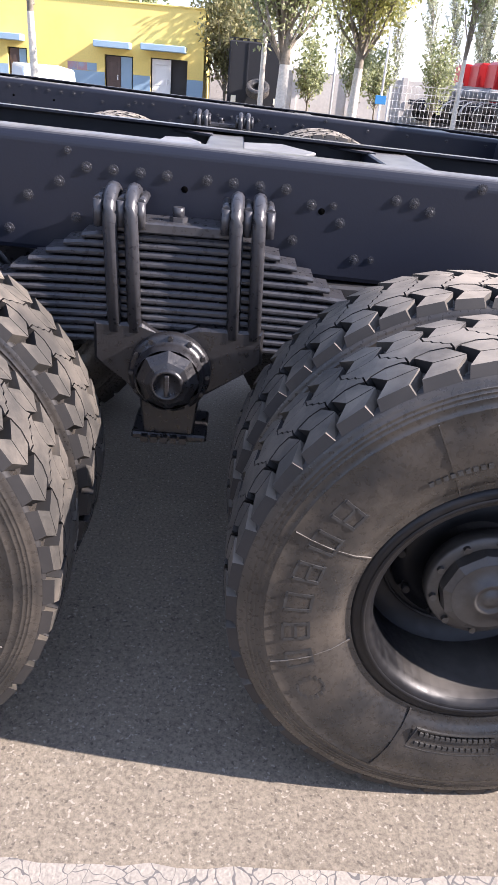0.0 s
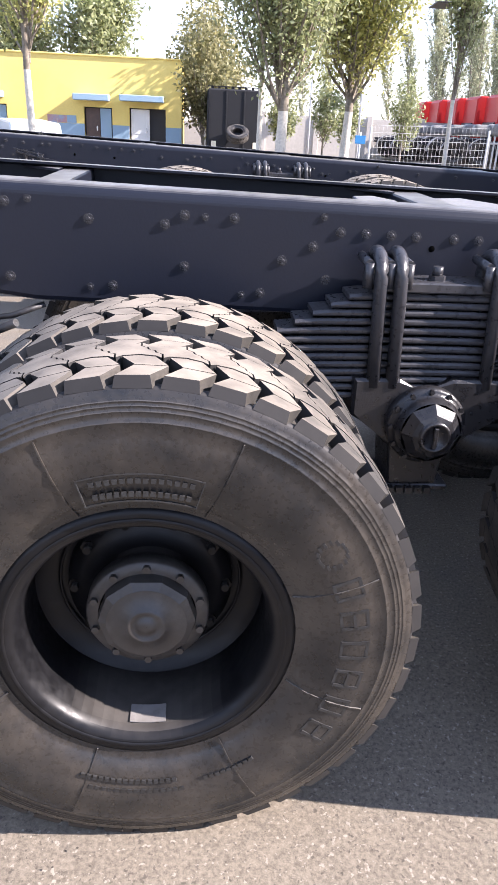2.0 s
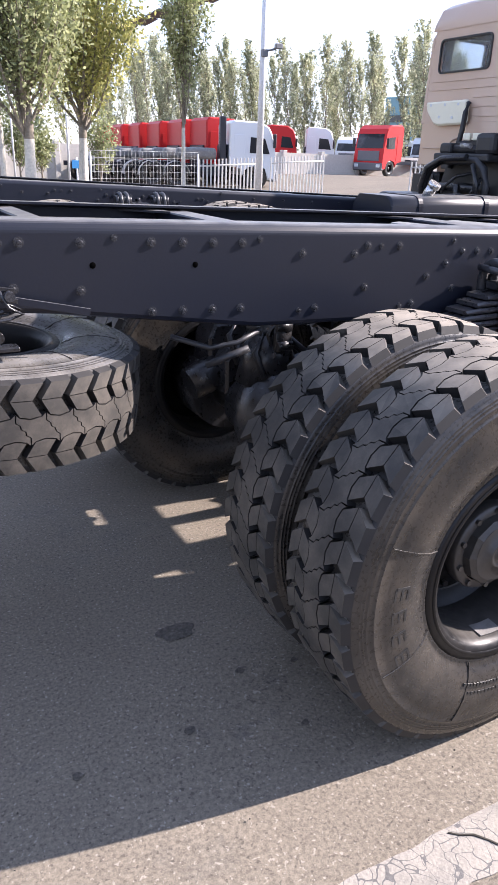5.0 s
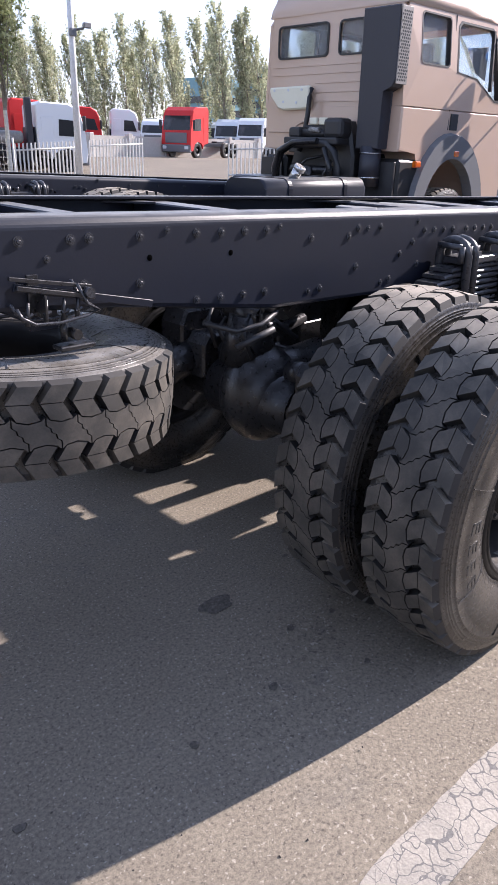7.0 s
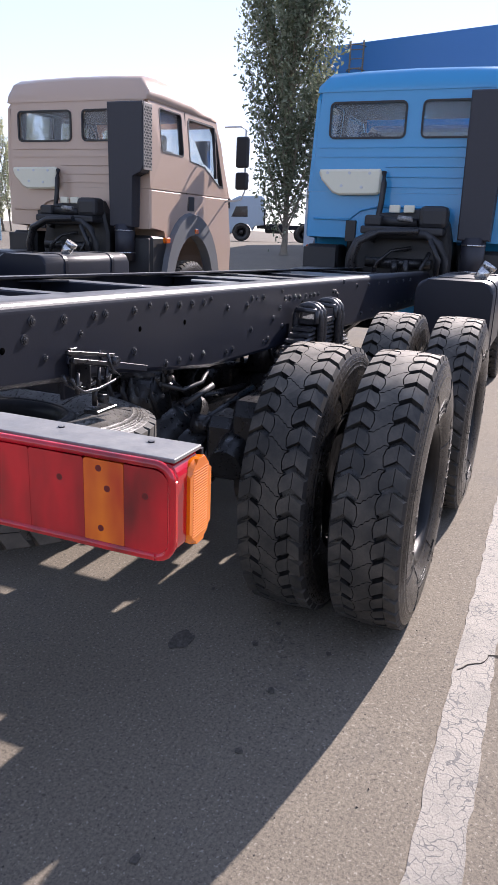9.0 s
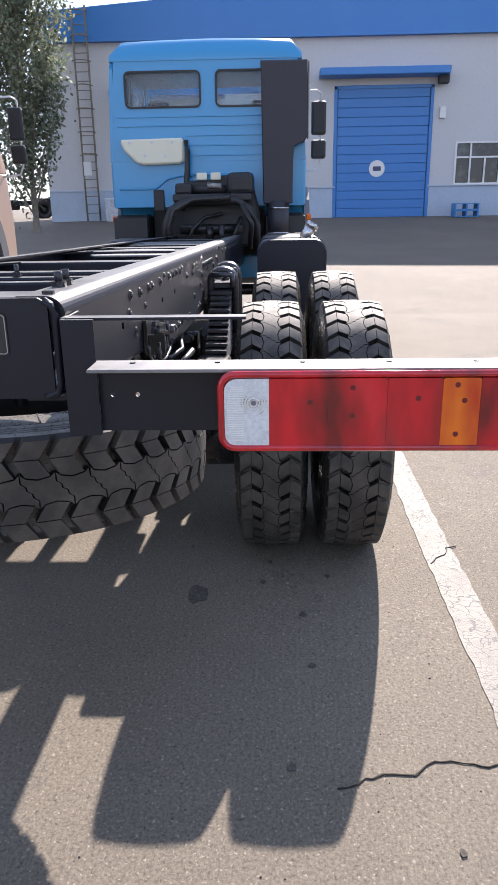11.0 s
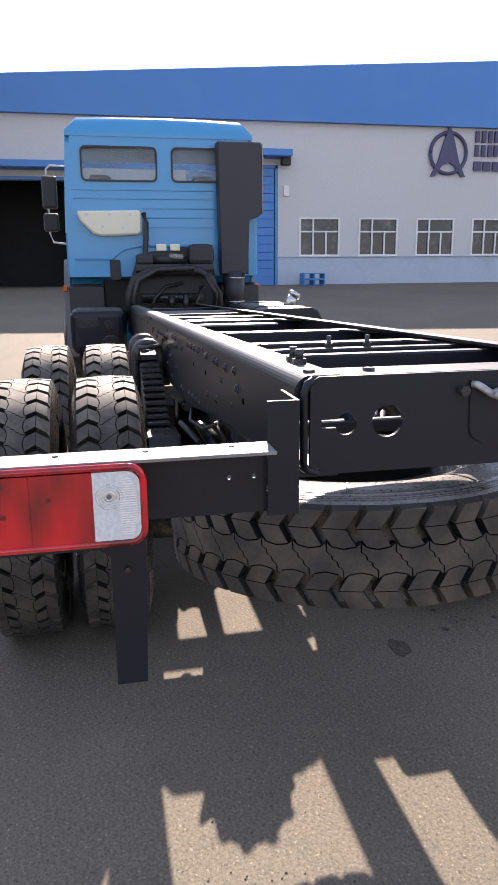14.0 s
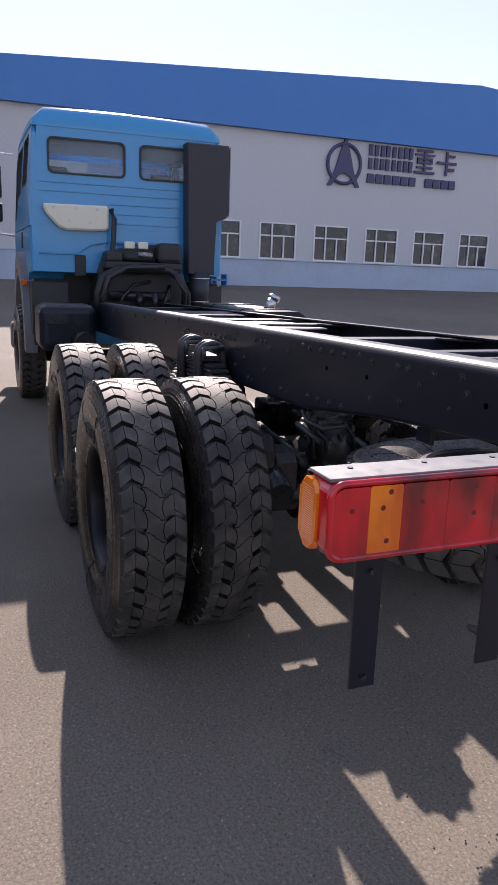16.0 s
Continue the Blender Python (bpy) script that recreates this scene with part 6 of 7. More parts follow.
tree("poplar_tree", "young poplar with limewashed trunk and grey-green crown", 1.52, 11.25, 6.8, 1.75, 1.15, 48, 430, "leaf", 0.044, 0.10, white=1.9, seed=3, broom=True)
tree("poplar_tree", "slim limewashed poplar trunk beside a larger one", 1.25, 11.9, 7.0, 2.4, 0.55, 16, 120, "leaf", 0.055, 0.05, white=1.9, seed=4, steep=2.6)
tree("poplar_tree", "young poplar with limewashed trunk and yellowing crown", 3.15, 13.3, 7.2, 1.85, 1.25, 48, 430, "leaf_yellow", 0.046, 0.10, white=2.0, seed=5, broom=True)
tree("poplar_tree", "slender poplar with limewashed trunk and thin crown", 4.86, 12.0, 6.8, 2.1, 0.5, 24, 260, "leaf", 0.042, 0.042, white=2.2, seed=8, broom=True)
tree("poplar_tree", "slender poplar with limewashed trunk and thin crown", -3.12, 13.3, 8.0, 2.3, 0.95, 28, 320, "leaf_yellow", 0.046, 0.075, white=2.5, seed=11, broom=True)
tree("elm_tree", "feathery olive tree beside the yellow building", 0.25, 25.5, 5.6, 0.9, 1.2, 40, 150, "leaf_olive", 0.08, 0.05, seed=21, broom=True)
tree("elm_tree", "feathery olive tree beside the yellow building", 0.75, 30.0, 6.2, 1.2, 1.6, 40, 170, "leaf_olive", 0.085, 0.08, seed=22, broom=True)
tree("elm_tree", "dark green tree behind the yellow building", -4.6, 36, 6.6, 2.0, 1.9, 40, 190, "leaf", 0.12, 0.12, seed=24, steep=1.0)
tree("elm_tree", "dark green tree behind the yellow building", -8.6, 37, 6.4, 2.0, 2.0, 40, 170, "leaf", 0.12, 0.12, seed=25, steep=1.0)
for k in range(4):
    tree("shrub_tree", "low dark green tree along the concrete wall", 3.6 + 1.6 * k + 0.4 * (k % 2), 30 + 1.2 * (k % 3), 3.6 + 0.5 * (k % 2), 0.7, 0.7, 22, 80, "leaf", 0.08, 0.05, seed=31 + k, broom=True, group="trees along the wall")
tree("poplar_tree", "tall dark poplar beside the factory corner", 21.5, 7.3, 13.0, 0.5, 1.75, 130, 330, "leaf_dark", 0.08, 0.12, seed=41, steep=2.4, blunt=0.55, fuzz=0.085)
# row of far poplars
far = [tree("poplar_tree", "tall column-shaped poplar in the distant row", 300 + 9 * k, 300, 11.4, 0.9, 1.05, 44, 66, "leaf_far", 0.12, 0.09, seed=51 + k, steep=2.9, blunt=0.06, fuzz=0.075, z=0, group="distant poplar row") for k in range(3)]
rng = random.Random(5)
spots = []
for k in range(46):
    az = radians(71 - 0.86 * k + rng.uniform(-0.4, 0.4))
    d = 76 + rng.uniform(-3, 4)
    spots.append((d * math.cos(az) - 2, d * math.sin(az) - 2, rng.uniform(0.82, 1.13)))
for k in range(24):
    az = radians(70 - 1.5 * k + rng.uniform(-0.5, 0.5))
    d = 84 + rng.uniform(-2, 4)
    spots.append((d * math.cos(az) - 2, d * math.sin(az) - 2, rng.uniform(0.75, 1.0)))
for k in range(11):
    spots.append((9 + 2.4 * k + rng.uniform(-0.5, 0.5), 62 + rng.uniform(-2, 2), rng.uniform(0.7, 0.95)))
for k, (x, y, s) in enumerate(spots):
    src = far[k % 3]
    m = Matrix.Translation((x, y, ground_z(x, y))) @ Matrix.Rotation(radians(rng.uniform(-11, -2)), 4, (0.77, 0.64, 0)) @ Matrix.Rotation(rng.uniform(0, 6), 4, "Z") @ Matrix.Scale(s, 4)
    if k < 3:
        src.matrix_basis = m
        far[k] = src
    else:
        copy_thing(src, m).matrix_basis = m

# ---- yellow building ----


def yellow_building():
    t = thing("yellow_building", "low yellow rendered building with blue-grey canopies", "building")
    y0, y1, x0, x1, h = 25.0, 31.0, -16.0, -0.45, 3.24
    doors = [(-11.0, -10.1, 1.66), (-7.05, -6.40, 1.66), (-3.80, -2.84, 1.69), (-2.25, -1.0, 1.72)]
    bm = BM()
    outer = [(x0, -0.3)]
    for a, b, z in doors:
        outer += [(a, -0.3), (a, z), (b, z), (b, -0.3)]
    outer += [(x1, -0.3), (x1, h), (x0, h)]
    plate(bm, outer, [], "y", y0, y0 + 0.3)
    quadbox(bm, x1 - 0.3, x1, y0 + 0.3, y1, -0.3, h)
    quadbox(bm, x0, x0 + 0.3, y0 + 0.3, y1, -0.3, h)
    quadbox(bm, x0, x1, y1 - 0.3, y1, -0.3, h)
    w = part("wall", bm, "yellow", t)
    bm = BM()
    quadbox(bm, x0 + 0.3, x1 - 0.3, y0 + 0.3, y1 - 0.3, h - 0.35, h - 0.15)
    part("roof", bm, "concrete", t)
    bm = BM()
    quadbox(bm, x0 - 0.05, x1 + 0.04, y0 - 0.05, y0 + 0.34, h, h + 0.05, 0.01)
    part("parapet_cap", bm, "yellow", t)
    # painted base band between the doors
    xs = [x0] + [v for d in doors for v in d[:2]] + [x1]
    for a, b in zip(xs[::2], xs[1::2]):
        bm = BM()
        quadbox(bm, a, b, y0 - 0.02, y0, -0.3, 1.15)
        part("base_band", bm, "slab_blue", t)
    for k, (a, b, z) in enumerate(doors):
        bm = BM()
        quadbox(bm, a - 0.28, b - 0.05, y0 - 0.6, y0, z + 0.20, z + 0.40, 0.02)
        part("canopy", bm, "slab_blue", t, "blue-grey concrete door canopy")
        # dark sheet in the opening: the unlit room's darkness put into its colour
        bm = BM()
        quadbox(bm, a, b, y0 + 0.22, y0 + 0.27, -0.3, z)
        part("door_recess", bm, "interior", t)
        m = a + (b - a) * 0.55
        bm = BM()
        quadbox(bm, a + 0.05, m, y0 + 0.08, y0 + 0.14, -0.2, z - 0.03, 0.005)
        quadbox(bm, a + 0.15, m - 0.1, y0 + 0.07, y0 + 0.08, 0.9, z - 0.2, 0.003)
        d = part("door", bm, "white" if k == 3 else "door_brown", t)
        bm = BM()
        quadbox(bm, m - 0.12, m - 0.08, y0 + 0.03, y0 + 0.08, 0.95, 1.1, 0.005)
        part("handle", bm, "metal", d)
        if k != 3:
            bm = BM()
            quadbox(bm, m + 0.02, b - 0.04, y0 + 0.05, y0 + 0.12, -0.2, z - 0.03, 0.005)
            part("door", bm, "slab_blue", t)
    # faded mural stripe
    for k, mat in enumerate(("mural", "mural", "slab_blue")):
        bm = BM()
        quadbox(bm, -5.05 + 0.33 * k, -4.73 + 0.33 * k, y0 - 0.012, y0 - 0.004, 1.16, 1.40)
        part("mural_panel", bm, mat, t)


yellow_building()


def minibus():
    t = thing("minibus", "small white minibus parked by the yellow building", "van", at=Matrix.Translation((-4.7, 20.2, ground_z(-4.7, 20.2) - 0.02)) @ Matrix.Rotation(radians(112), 4, "Z") @ Matrix.Scale(0.86, 4))
    bm = BM()
    prism(bm, [(-1.75, 0.3), (-1.78, 0.95), (-1.55, 1.10), (-1.15, 1.62), (1.6, 1.68), (1.8, 1.45), (1.85, 0.9), (1.82, 0.3)], "y", -0.8, 0.8, 0.06)
    part("body", bm, "cab_white", t)
    for a, b in ((-1.25, -0.55), (-0.45, 0.35), (0.45, 1.1), (1.2, 1.65)):
        bm = BM()
        prism(bm, [(a + 0.12 * (a < -1), 1.08), (b, 1.08), (b, 1.52), (a + 0.32 * (a < -1), 1.52)], "y", -0.815, -0.803)
        part("window", bm, "dark_glass", t)
    bm = BM()
    prism(bm, [(-0.70, 1.06), (0.70, 1.06), (0.62, 1.56), (-0.62, 1.56)], "x", -1.80, -1.79)
    bmesh.ops.transform(bm, matrix=Matrix(((1, 0, 0.8, -0.50), (0, 1, 0, 0), (0, 0, 1, 0), (0, 0, 0, 1))), verts=bm.verts)
    part("windscreen", bm, "dark_glass", t)
    for x in (-1.15, 1.2):
        for y in (-0.75, 0.75):
            bm = BM()
            rod(bm, (x, y - 0.09, 0.3), (x, y + 0.09, 0.3), 0.3, seg=20)
            part("wheel", bm, "rubber", t)


minibus()


def box_lorry():
    """Seen from behind: a dark box body with a spare wheel."""
    t = thing("box_lorry", "dark box-bodied lorry with a spare wheel on its tail", "truck", at=Matrix.Translation((1.32, 23, ground_z(0, 23))) @ Matrix.Diagonal((0.72, 0.72, 0.86, 1)))
    bm = BM()
    quadbox(bm, -1.24, 1.24, 0, 5.5, 0.75, 3.02, 0.05)
    body = part("box_body", bm, "box_dark", t)
    bm = BM()
    for x in (-1.18, -0.4, 0.4, 1.18):
        quadbox(bm, x - 0.03, x + 0.03, -0.03, 0.005, 0.8, 2.98, 0.005)
    for k in range(8):
        quadbox(bm, -1.1 + 0.3 * k, -0.98 + 0.3 * k, 0.1, 0.14, 3.02, 3.10)
    quadbox(bm, -1.25, 1.25, 0.08, 0.16, 3.08, 3.11)
    part("frame", bm, "box_dark", body)
    for x in (-0.95, 0.95):
        bm = BM()
        quadbox(bm, x - 0.11, x + 0.11, -0.012, -0.002, 1.0, 1.22)
        part("reflector", bm, "bare", body)
    sp = part("spare_wheel", RIM, None, t, at=Matrix.Translation((0.10, -0.55, 1.50)) @ Matrix.Rotation(radians(-62), 4, "X") @ Matrix.Scale(0.92, 4))
    part("tyre", TYRE, None, sp)
    bm = BM()
    quadbox(bm, -0.9, 0.9, -0.4, 0.0, 0.45, 0.55, 0.02)
    quadbox(bm, -0.4, 0.4, 0, 7.0, 0.55, 0.75, 0.02)
    part("frame", bm, "chassis", t)
    for y in (1.2, 5.0):
        for s in (-1, 1):
            part("wheel", RIM, None, t, at=Matrix.Translation((s * 1.0, y, 0.55)) @ Matrix.Rotation(radians(90), 4, "Z"))
            part("tyre", TYRE, None, t.children[-1])
    bm = BM()
    prism(bm, [(5.7, 0.6), (5.7, 2.6), (7.2, 2.6), (7.6, 1.7), (7.6, 0.6)], "x", -1.15, 1.15, 0.05)
    part("cab_body", bm, "box_dark", t)


box_lorry()

# ---- parked lorries in the distance ----


def parked_lorry(name, label, paint, at, group="parked lorries", tall=3.3, guards=False):
    """A tractor unit with sleeper cab, at real size, nose towards +x."""
    t = thing(name, label, "truck", group, at=at)
    k = tall / 3.3
    bm = BM()
    prism(bm, [(0.0, 0.95), (0.0, 3.1 * k), (0.2, 3.26 * k), (1.45, 3.22 * k), (1.86, 2.98 * k), (2.0, 2.7 * k), (2.15, 1.75), (2.22, 0.9), (2.2, 0.42), (1.85, 0.42), (1.75, 0.95), (1.35, 1.12), (0.85, 1.0), (0.65, 0.6), (0.55, 0.95)], "y", -1.22, 1.22, 0.06)
    part("cab_body", bm, paint, t)
    bm = BM()
    prism(bm, [(-1.10, 1.76 / k), (1.10, 1.76 / k), (1.06, 2.66), (-1.06, 2.66)], "x", 0, 0.014)
    bmesh.ops.transform(bm, matrix=Matrix(((1, 0, -0.15 * k / (2.7 * k - 1.75), 2.156 + 1.75 * 0.15 / (2.7 * k - 1.75)), (0, 1, 0, 0), (0, 0, k, 0), (0, 0, 0, 1))), verts=bm.verts)
    part("windscreen", bm, "dark_glass", t)
    for s in (-1, 1):
        bm = BM()
        prism(bm, [(0.95, 1.75 * k), (1.9, 1.72 * k), (1.65, 2.45 * k), (0.98, 2.5 * k)], "y", s * 1.222, s * 1.234)
        part("side_window", bm, "dark_glass", t)
        bm = BM()
        prism(bm, [(0.2, 1.0), (0.72, 1.0), (0.72, 2.6 * k), (0.2, 2.6 * k)], "y", s * 1.222, s * 1.236, 0.01)
        part("side_panel", bm, paint, t)
        bm = BM()
        quadbox(bm, 2.0, 2.12, s * 1.42 - 0.1, s * 1.42 + 0.1, 1.8, 2.4, 0.03)
        rod(bm, (2.0, s * 1.2, 2.35), (2.05, s * 1.42, 2.35), 0.02, seg=6)
        part("mirror", bm, "plastic", t)
    bm = BM()
    quadbox(bm, 1.95, 2.3, -1.2, 1.2, 0.35, 0.85, 0.06)
    quadbox(bm, 2.20, 2.25, -0.9, 0.9, 0.95, 1.6, 0.02)
    part("bumper", bm, "grey_plastic", t)
    for s in (-1, 1):
        bm = BM()
        quadbox(bm, 2.28, 2.33, s * 0.92 - 0.16, s * 0.92 + 0.16, 0.56, 0.76, 0.02)
        part("headlamp", bm, "lens_clear", t)
    bm = BM()
    for s in (-1, 1):
        quadbox(bm, -4.2, 0.4, s * 0.4 - 0.04, s * 0.4 + 0.04, 0.75, 1.0, 0.01)
    quadbox(bm, -3.2, -2.2, -0.45, 0.45, 1.0, 1.12, 0.03)
    quadbox(bm, -1.2, -0.1, -1.1, -0.5, 0.5, 1.05, 0.08)
    quadbox(bm, -0.1, 0.0, -1.0, 1.0, 0.9, 1.9, 0.04)
    part("frame", bm, "chassis", t)
    if guards:
        for s in (-1, 1):
            bm = BM()
            quadbox(bm, -2.1, -0.55, s * 0.86 - 0.30, s * 0.86 + 0.30, 1.22, 1.72, 0.16, seg=3)
            part("side_tank", bm, "flange", t, "dusty grey rounded tank behind the cab")
            for x in (-2.4, -3.5):
                bm = BM()
                rows = [[bm.verts.new((x + r * math.cos(a), y, 0.50 + r * math.sin(a))) for r, y in ((0.60, s * 0.82), (0.63, s * 0.82), (0.63, s * 1.24), (0.60, s * 1.24))] for a in [math.pi * k / 10 for k in range(11)]]
                for p, q in zip(rows, rows[1:]):
                    for k in range(4):
                        bm.faces.new((p[k], p[(k + 1) % 4], q[(k + 1) % 4], q[k]))
                bm.faces.new(rows[0])
                bm.faces.new(rows[-1])
                part("mudguard", bm, "flange", t)
        # black strip drawn as the shadow line below the roof fairing
        bm = BM()
        quadbox(bm, 0.03, 1.2, -1.235, 1.235, 2.78 * k, 2.80 * k)
        part("roof_seam", bm, "plastic", t)
    for x in (1.3, -2.4, -3.5):
        for s in (-1, 1):
            w = part("wheel", RIM, None, t, at=Matrix.Translation((x, s * 1.05, 0.52)) @ Matrix.Rotation(0 if s < 0 else math.pi, 4, "Z") @ Matrix.Scale(0.93, 4))
            part("tyre", TYRE, None, w)
            part("hub", HUB, None, w)
    return t


def put_at(bearing, d, heading, x0=-2.1):
    """A pose from a bearing seen from the tail of the near lorry, a distance and a heading."""
    x, y = x0 + d * math.cos(radians(bearing)), -2.1 + d * math.sin(radians(bearing))
    return Matrix.Translation((x, y, ground_z(x, y))) @ Matrix.Rotation(radians(heading), 4, "Z")


red = parked_lorry("tractor_lorry", "bright red tractor lorry parked in the yard", "cab_red", put_at(50.6, 55, 196))
white = parked_lorry("tractor_lorry", "white tractor lorry parked in the yard", "cab_white", put_at(56.7, 60, -30))
dark = parked_lorry("tractor_lorry", "white lorry with dark tank parked in the yard", "cab_white", put_at(52.9, 66, 215), tall=2.9)
white2 = parked_lorry("tractor_lorry", "white short-cab lorry parked beside the fence", "cab_white", pose(14.7, 29.9, ground_z(14.7, 29.9), 0, 0, -14), tall=2.95, guards=True)
bm = BM()
quadbox(bm, -0.42, -0.14, -1.16, -0.84, 1.0, 3.05, 0.05, seg=2)
part("air_intake", bm, "stack", white2)
for b, d, h in ((47.6, 74, 205), (45.9, 70, 205), (44.2, 74, 205), (49.0, 82, 205)):
    copy_thing(white, put_at(b, d, h))
copy_thing(red, put_at(59.7, 58, -15))
red_row = parked_lorry("tractor_lorry", "red tractor lorry in a row behind the fence", "cab_red", pose(14.75, 32.9, ground_z(14.75, 32.9), 0, 0, -5), "row of red lorries", tall=3.2, guards=True)
for k in range(1, 6):
    x, y = 14.75 - 0.16 * k, 32.9 + 2.66 * k
    copy_thing(red_row, pose(x, y, ground_z(x, y), 0, 0, -5))
bm = BM()
rod(bm, (-4.2, 0, 1.75), (-0.2, 0, 1.75), 0.95, seg=24)
part("tank", bm, "box_dark", dark)
small = parked_lorry("tractor_lorry", "pale blue lorry parked beside the factory", "cab_pale", Matrix.Translation((38.8, 15.0, ground_z(38.8, 15.0))) @ Matrix.Rotation(radians(112), 4, "Z"), tall=2.6)
van = thing("panel_van", "white van with a bright green tail", "van", at=put_at(46.3, 76, 130))
bm = BM()
prism(bm, [(-2.4, 0.4), (-2.4, 2.5), (1.6, 2.5), (2.2, 1.5), (2.7, 1.2), (2.7, 0.4)], "y", -1.0, 1.0, 0.06)
part("body", bm, "cab_white", van)
bm = BM()
quadbox(bm, -2.43, -1.4, -1.02, 1.02, 0.5, 2.52, 0.02)
part("tail_panel", bm, "green_paint", van)
for x in (-1.5, 1.7):
    for y in (-0.95, 0.95):
        bm = BM()
        rod(bm, (x, y - 0.1, 0.36), (x, y + 0.1, 0.36), 0.36, seg=18)
        part("wheel", bm, "rubber", van)

# ---- fences, wall and poles ----


def picket_fence(a, b, label, h=1.25, step=0.14):
    a, b = Vector((*a, 0)), Vector((*b, 0))
    t = thing("fence", label, "fence", "white yard fences")
    d = b - a
    n = int(d.length / step)
    mesh = None
    for k in range(n + 1):
        p = a + d * (k / n)
        if mesh is None:
            bm = BM()
            quadbox(bm, -0.02, 0.02, -0.02, 0.02, 0.12, h, 0.004)
            mesh = finish(bm, "picket", "fence_white")
        part("picket", mesh, None, t, at=Matrix.Translation((p.x, p.y, ground_z(p.x, p.y))))
    for z in (0.25, h - 0.18):
        bm = BM()
        rod(bm, a + Vector((0, 0, ground_z(a.x, a.y) + z)), b + Vector((0, 0, ground_z(b.x, b.y) + z)), 0.025, seg=8)
        part("fence_rail", bm, "fence_white", t)


def mesh_fence(a, b, h=1.3):
    a, b = Vector((*a, 0)), Vector((*b, 0))
    t = thing("fence", "pale welded wire mesh fence", "fence", "white yard fences")
    d = b - a
    n = max(int(d.length / 2.2), 1)
    for k in range(n + 1):
        p = a + d * (k / n)
        bm = BM()
        rod(bm, (p.x, p.y, ground_z(p.x, p.y)), (p.x, p.y, ground_z(p.x, p.y) + h + 0.1), 0.03, seg=8)
        part("post", bm, "fence_white", t)
    bm = BM()
    m = int(d.length / 0.11)
    for k in range(m):
        p = a + d * (k / m)
        rod(bm, (p.x, p.y, ground_z(p.x) + 0.1), (p.x, p.y, ground_z(p.x) + h), 0.004, seg=4, caps=False)
    for k in range(9):
        z = 0.1 + (h - 0.1) * k / 8
        rod(bm, (a.x, a.y, ground_z(a.x) + z), (b.x, b.y, ground_z(b.x) + z), 0.005, seg=4, caps=False)
    tagged(part("wire_mesh", bm, "fence_white", t), kind="stuff")


mesh_fence((4.7, 18.0), (8.0, 18.2), 1.55)
picket_fence((8.05, 18.2), (10.4, 18.6), "white steel picket fence panel", 1.5)
picket_fence((10.9, 18.9), (13.2, 19.3), "white steel picket fence panel", 1.5)
picket_fence((15.6, 17.6), (17.4, 16.4), "white steel picket fence panel")
sign = thing("parking_sign", "small blue parking sign on the fence", "sign", at=Matrix.Translation((4.75, 19.5, ground_z(4.75, 19.5))))
bm = BM()
rod(bm, (0, 0, 0), (0, 0, 1.5), 0.025, seg=8)
part("post", bm, "pole", sign)
bm = BM()
quadbox(bm, -0.15, 0.15, -0.03, -0.01, 1.2, 1.42, 0.005)
part("sign_board", bm, "sign_blue", sign)
sign = thing("parking_sign", "blue parking sign and pale notice board on the fence", "sign", at=Matrix.Translation((17.2, 16.3, ground_z(17.2))))
bm = BM()
quadbox(bm, -0.02, 0.02, -0.3, 0.3, 0.35, 1.1, 0.005)
part("notice_board", bm, "slab_blue", sign)
bm = BM()
rod(bm, (-0.02, 0.42, 1.15), (0.0, 0.42, 1.15), 0.14, seg=20)
part("sign_board", bm, "sign_blue", sign)
bm = BM()
rod(bm, (0.02, 0.42, 0), (0.02, 0.42, 1.3), 0.02, seg=8)
part("post", bm, "pole", sign)

bm = BM()
quadbox(bm, 0.5, 40, 41, 41.3, -0.6, 1.85)
for k in range(14):
    quadbox(bm, 0.6 + 3 * k, 0.9 + 3 * k, 40.9, 41.4, -0.6, 2.0, 0.02)
# unseen walls south and west, added to dim low sky light and reflections
south = BM()
quadbox(south, -60, 60, -90.4, -90, -0.5, 6.5)
tagged(part("wall_south", south, "concrete"), "unseen plain concrete wall added behind the yard to dim reflections", "wall", kind="structure")
west = BM()
quadbox(west, -60.4, -60, -89.9, 60, -0.9, 3.0)
tagged(part("wall_west", west, "dark_wall"), "unseen dark concrete wall added across the yard to dim reflections", "wall", kind="structure")
tagged(part("wall_north", bm, "concrete"), "long pale concrete boundary wall with piers", "wall", kind="structure")


def lamp_pole(x, y, h, r, label, camera_box=False):
    t = thing("lamp_pole", label, "pole", at=Matrix.Translation((x, y, ground_z(x, y))))
    bm = BM()
    rod(bm, (0, 0, 0), (0, 0, h), r, r * 0.6, seg=16)
    pole = part("pole", bm, "pole", t)
    bm = BM()
    rod(bm, (0, 0, 0.35), (0, 0, 0.55), r * 1.02, r * 1.01, seg=16)
    part("band", bm, "plastic", pole)
    if camera_box:
        bm = BM()
        rod(bm, (0, 0, 4.35), (0.30, -0.2, 4.42), 0.03, seg=8)
        quadbox(bm, 0.25, 0.48, -0.3, -0.17, 4.42, 4.56, 0.02)
        quadbox(bm, -0.09, 0.09, -0.15, 0.0, 4.2, 4.4, 0.02)
        part("camera_housing", bm, "grey_plastic", t)


lamp_pole(9.9, 17.9, 8.0, 0.11, "tall white steel pole with a small camera", True)
lamp_pole(5.2, 22.0, 5.5, 0.04, "thin white steel pole")
lamp_pole(3.9, 24.0, 4.8, 0.04, "thin white steel pole")

# ---- factory ----
FX, FZ = 26.0, 0.98


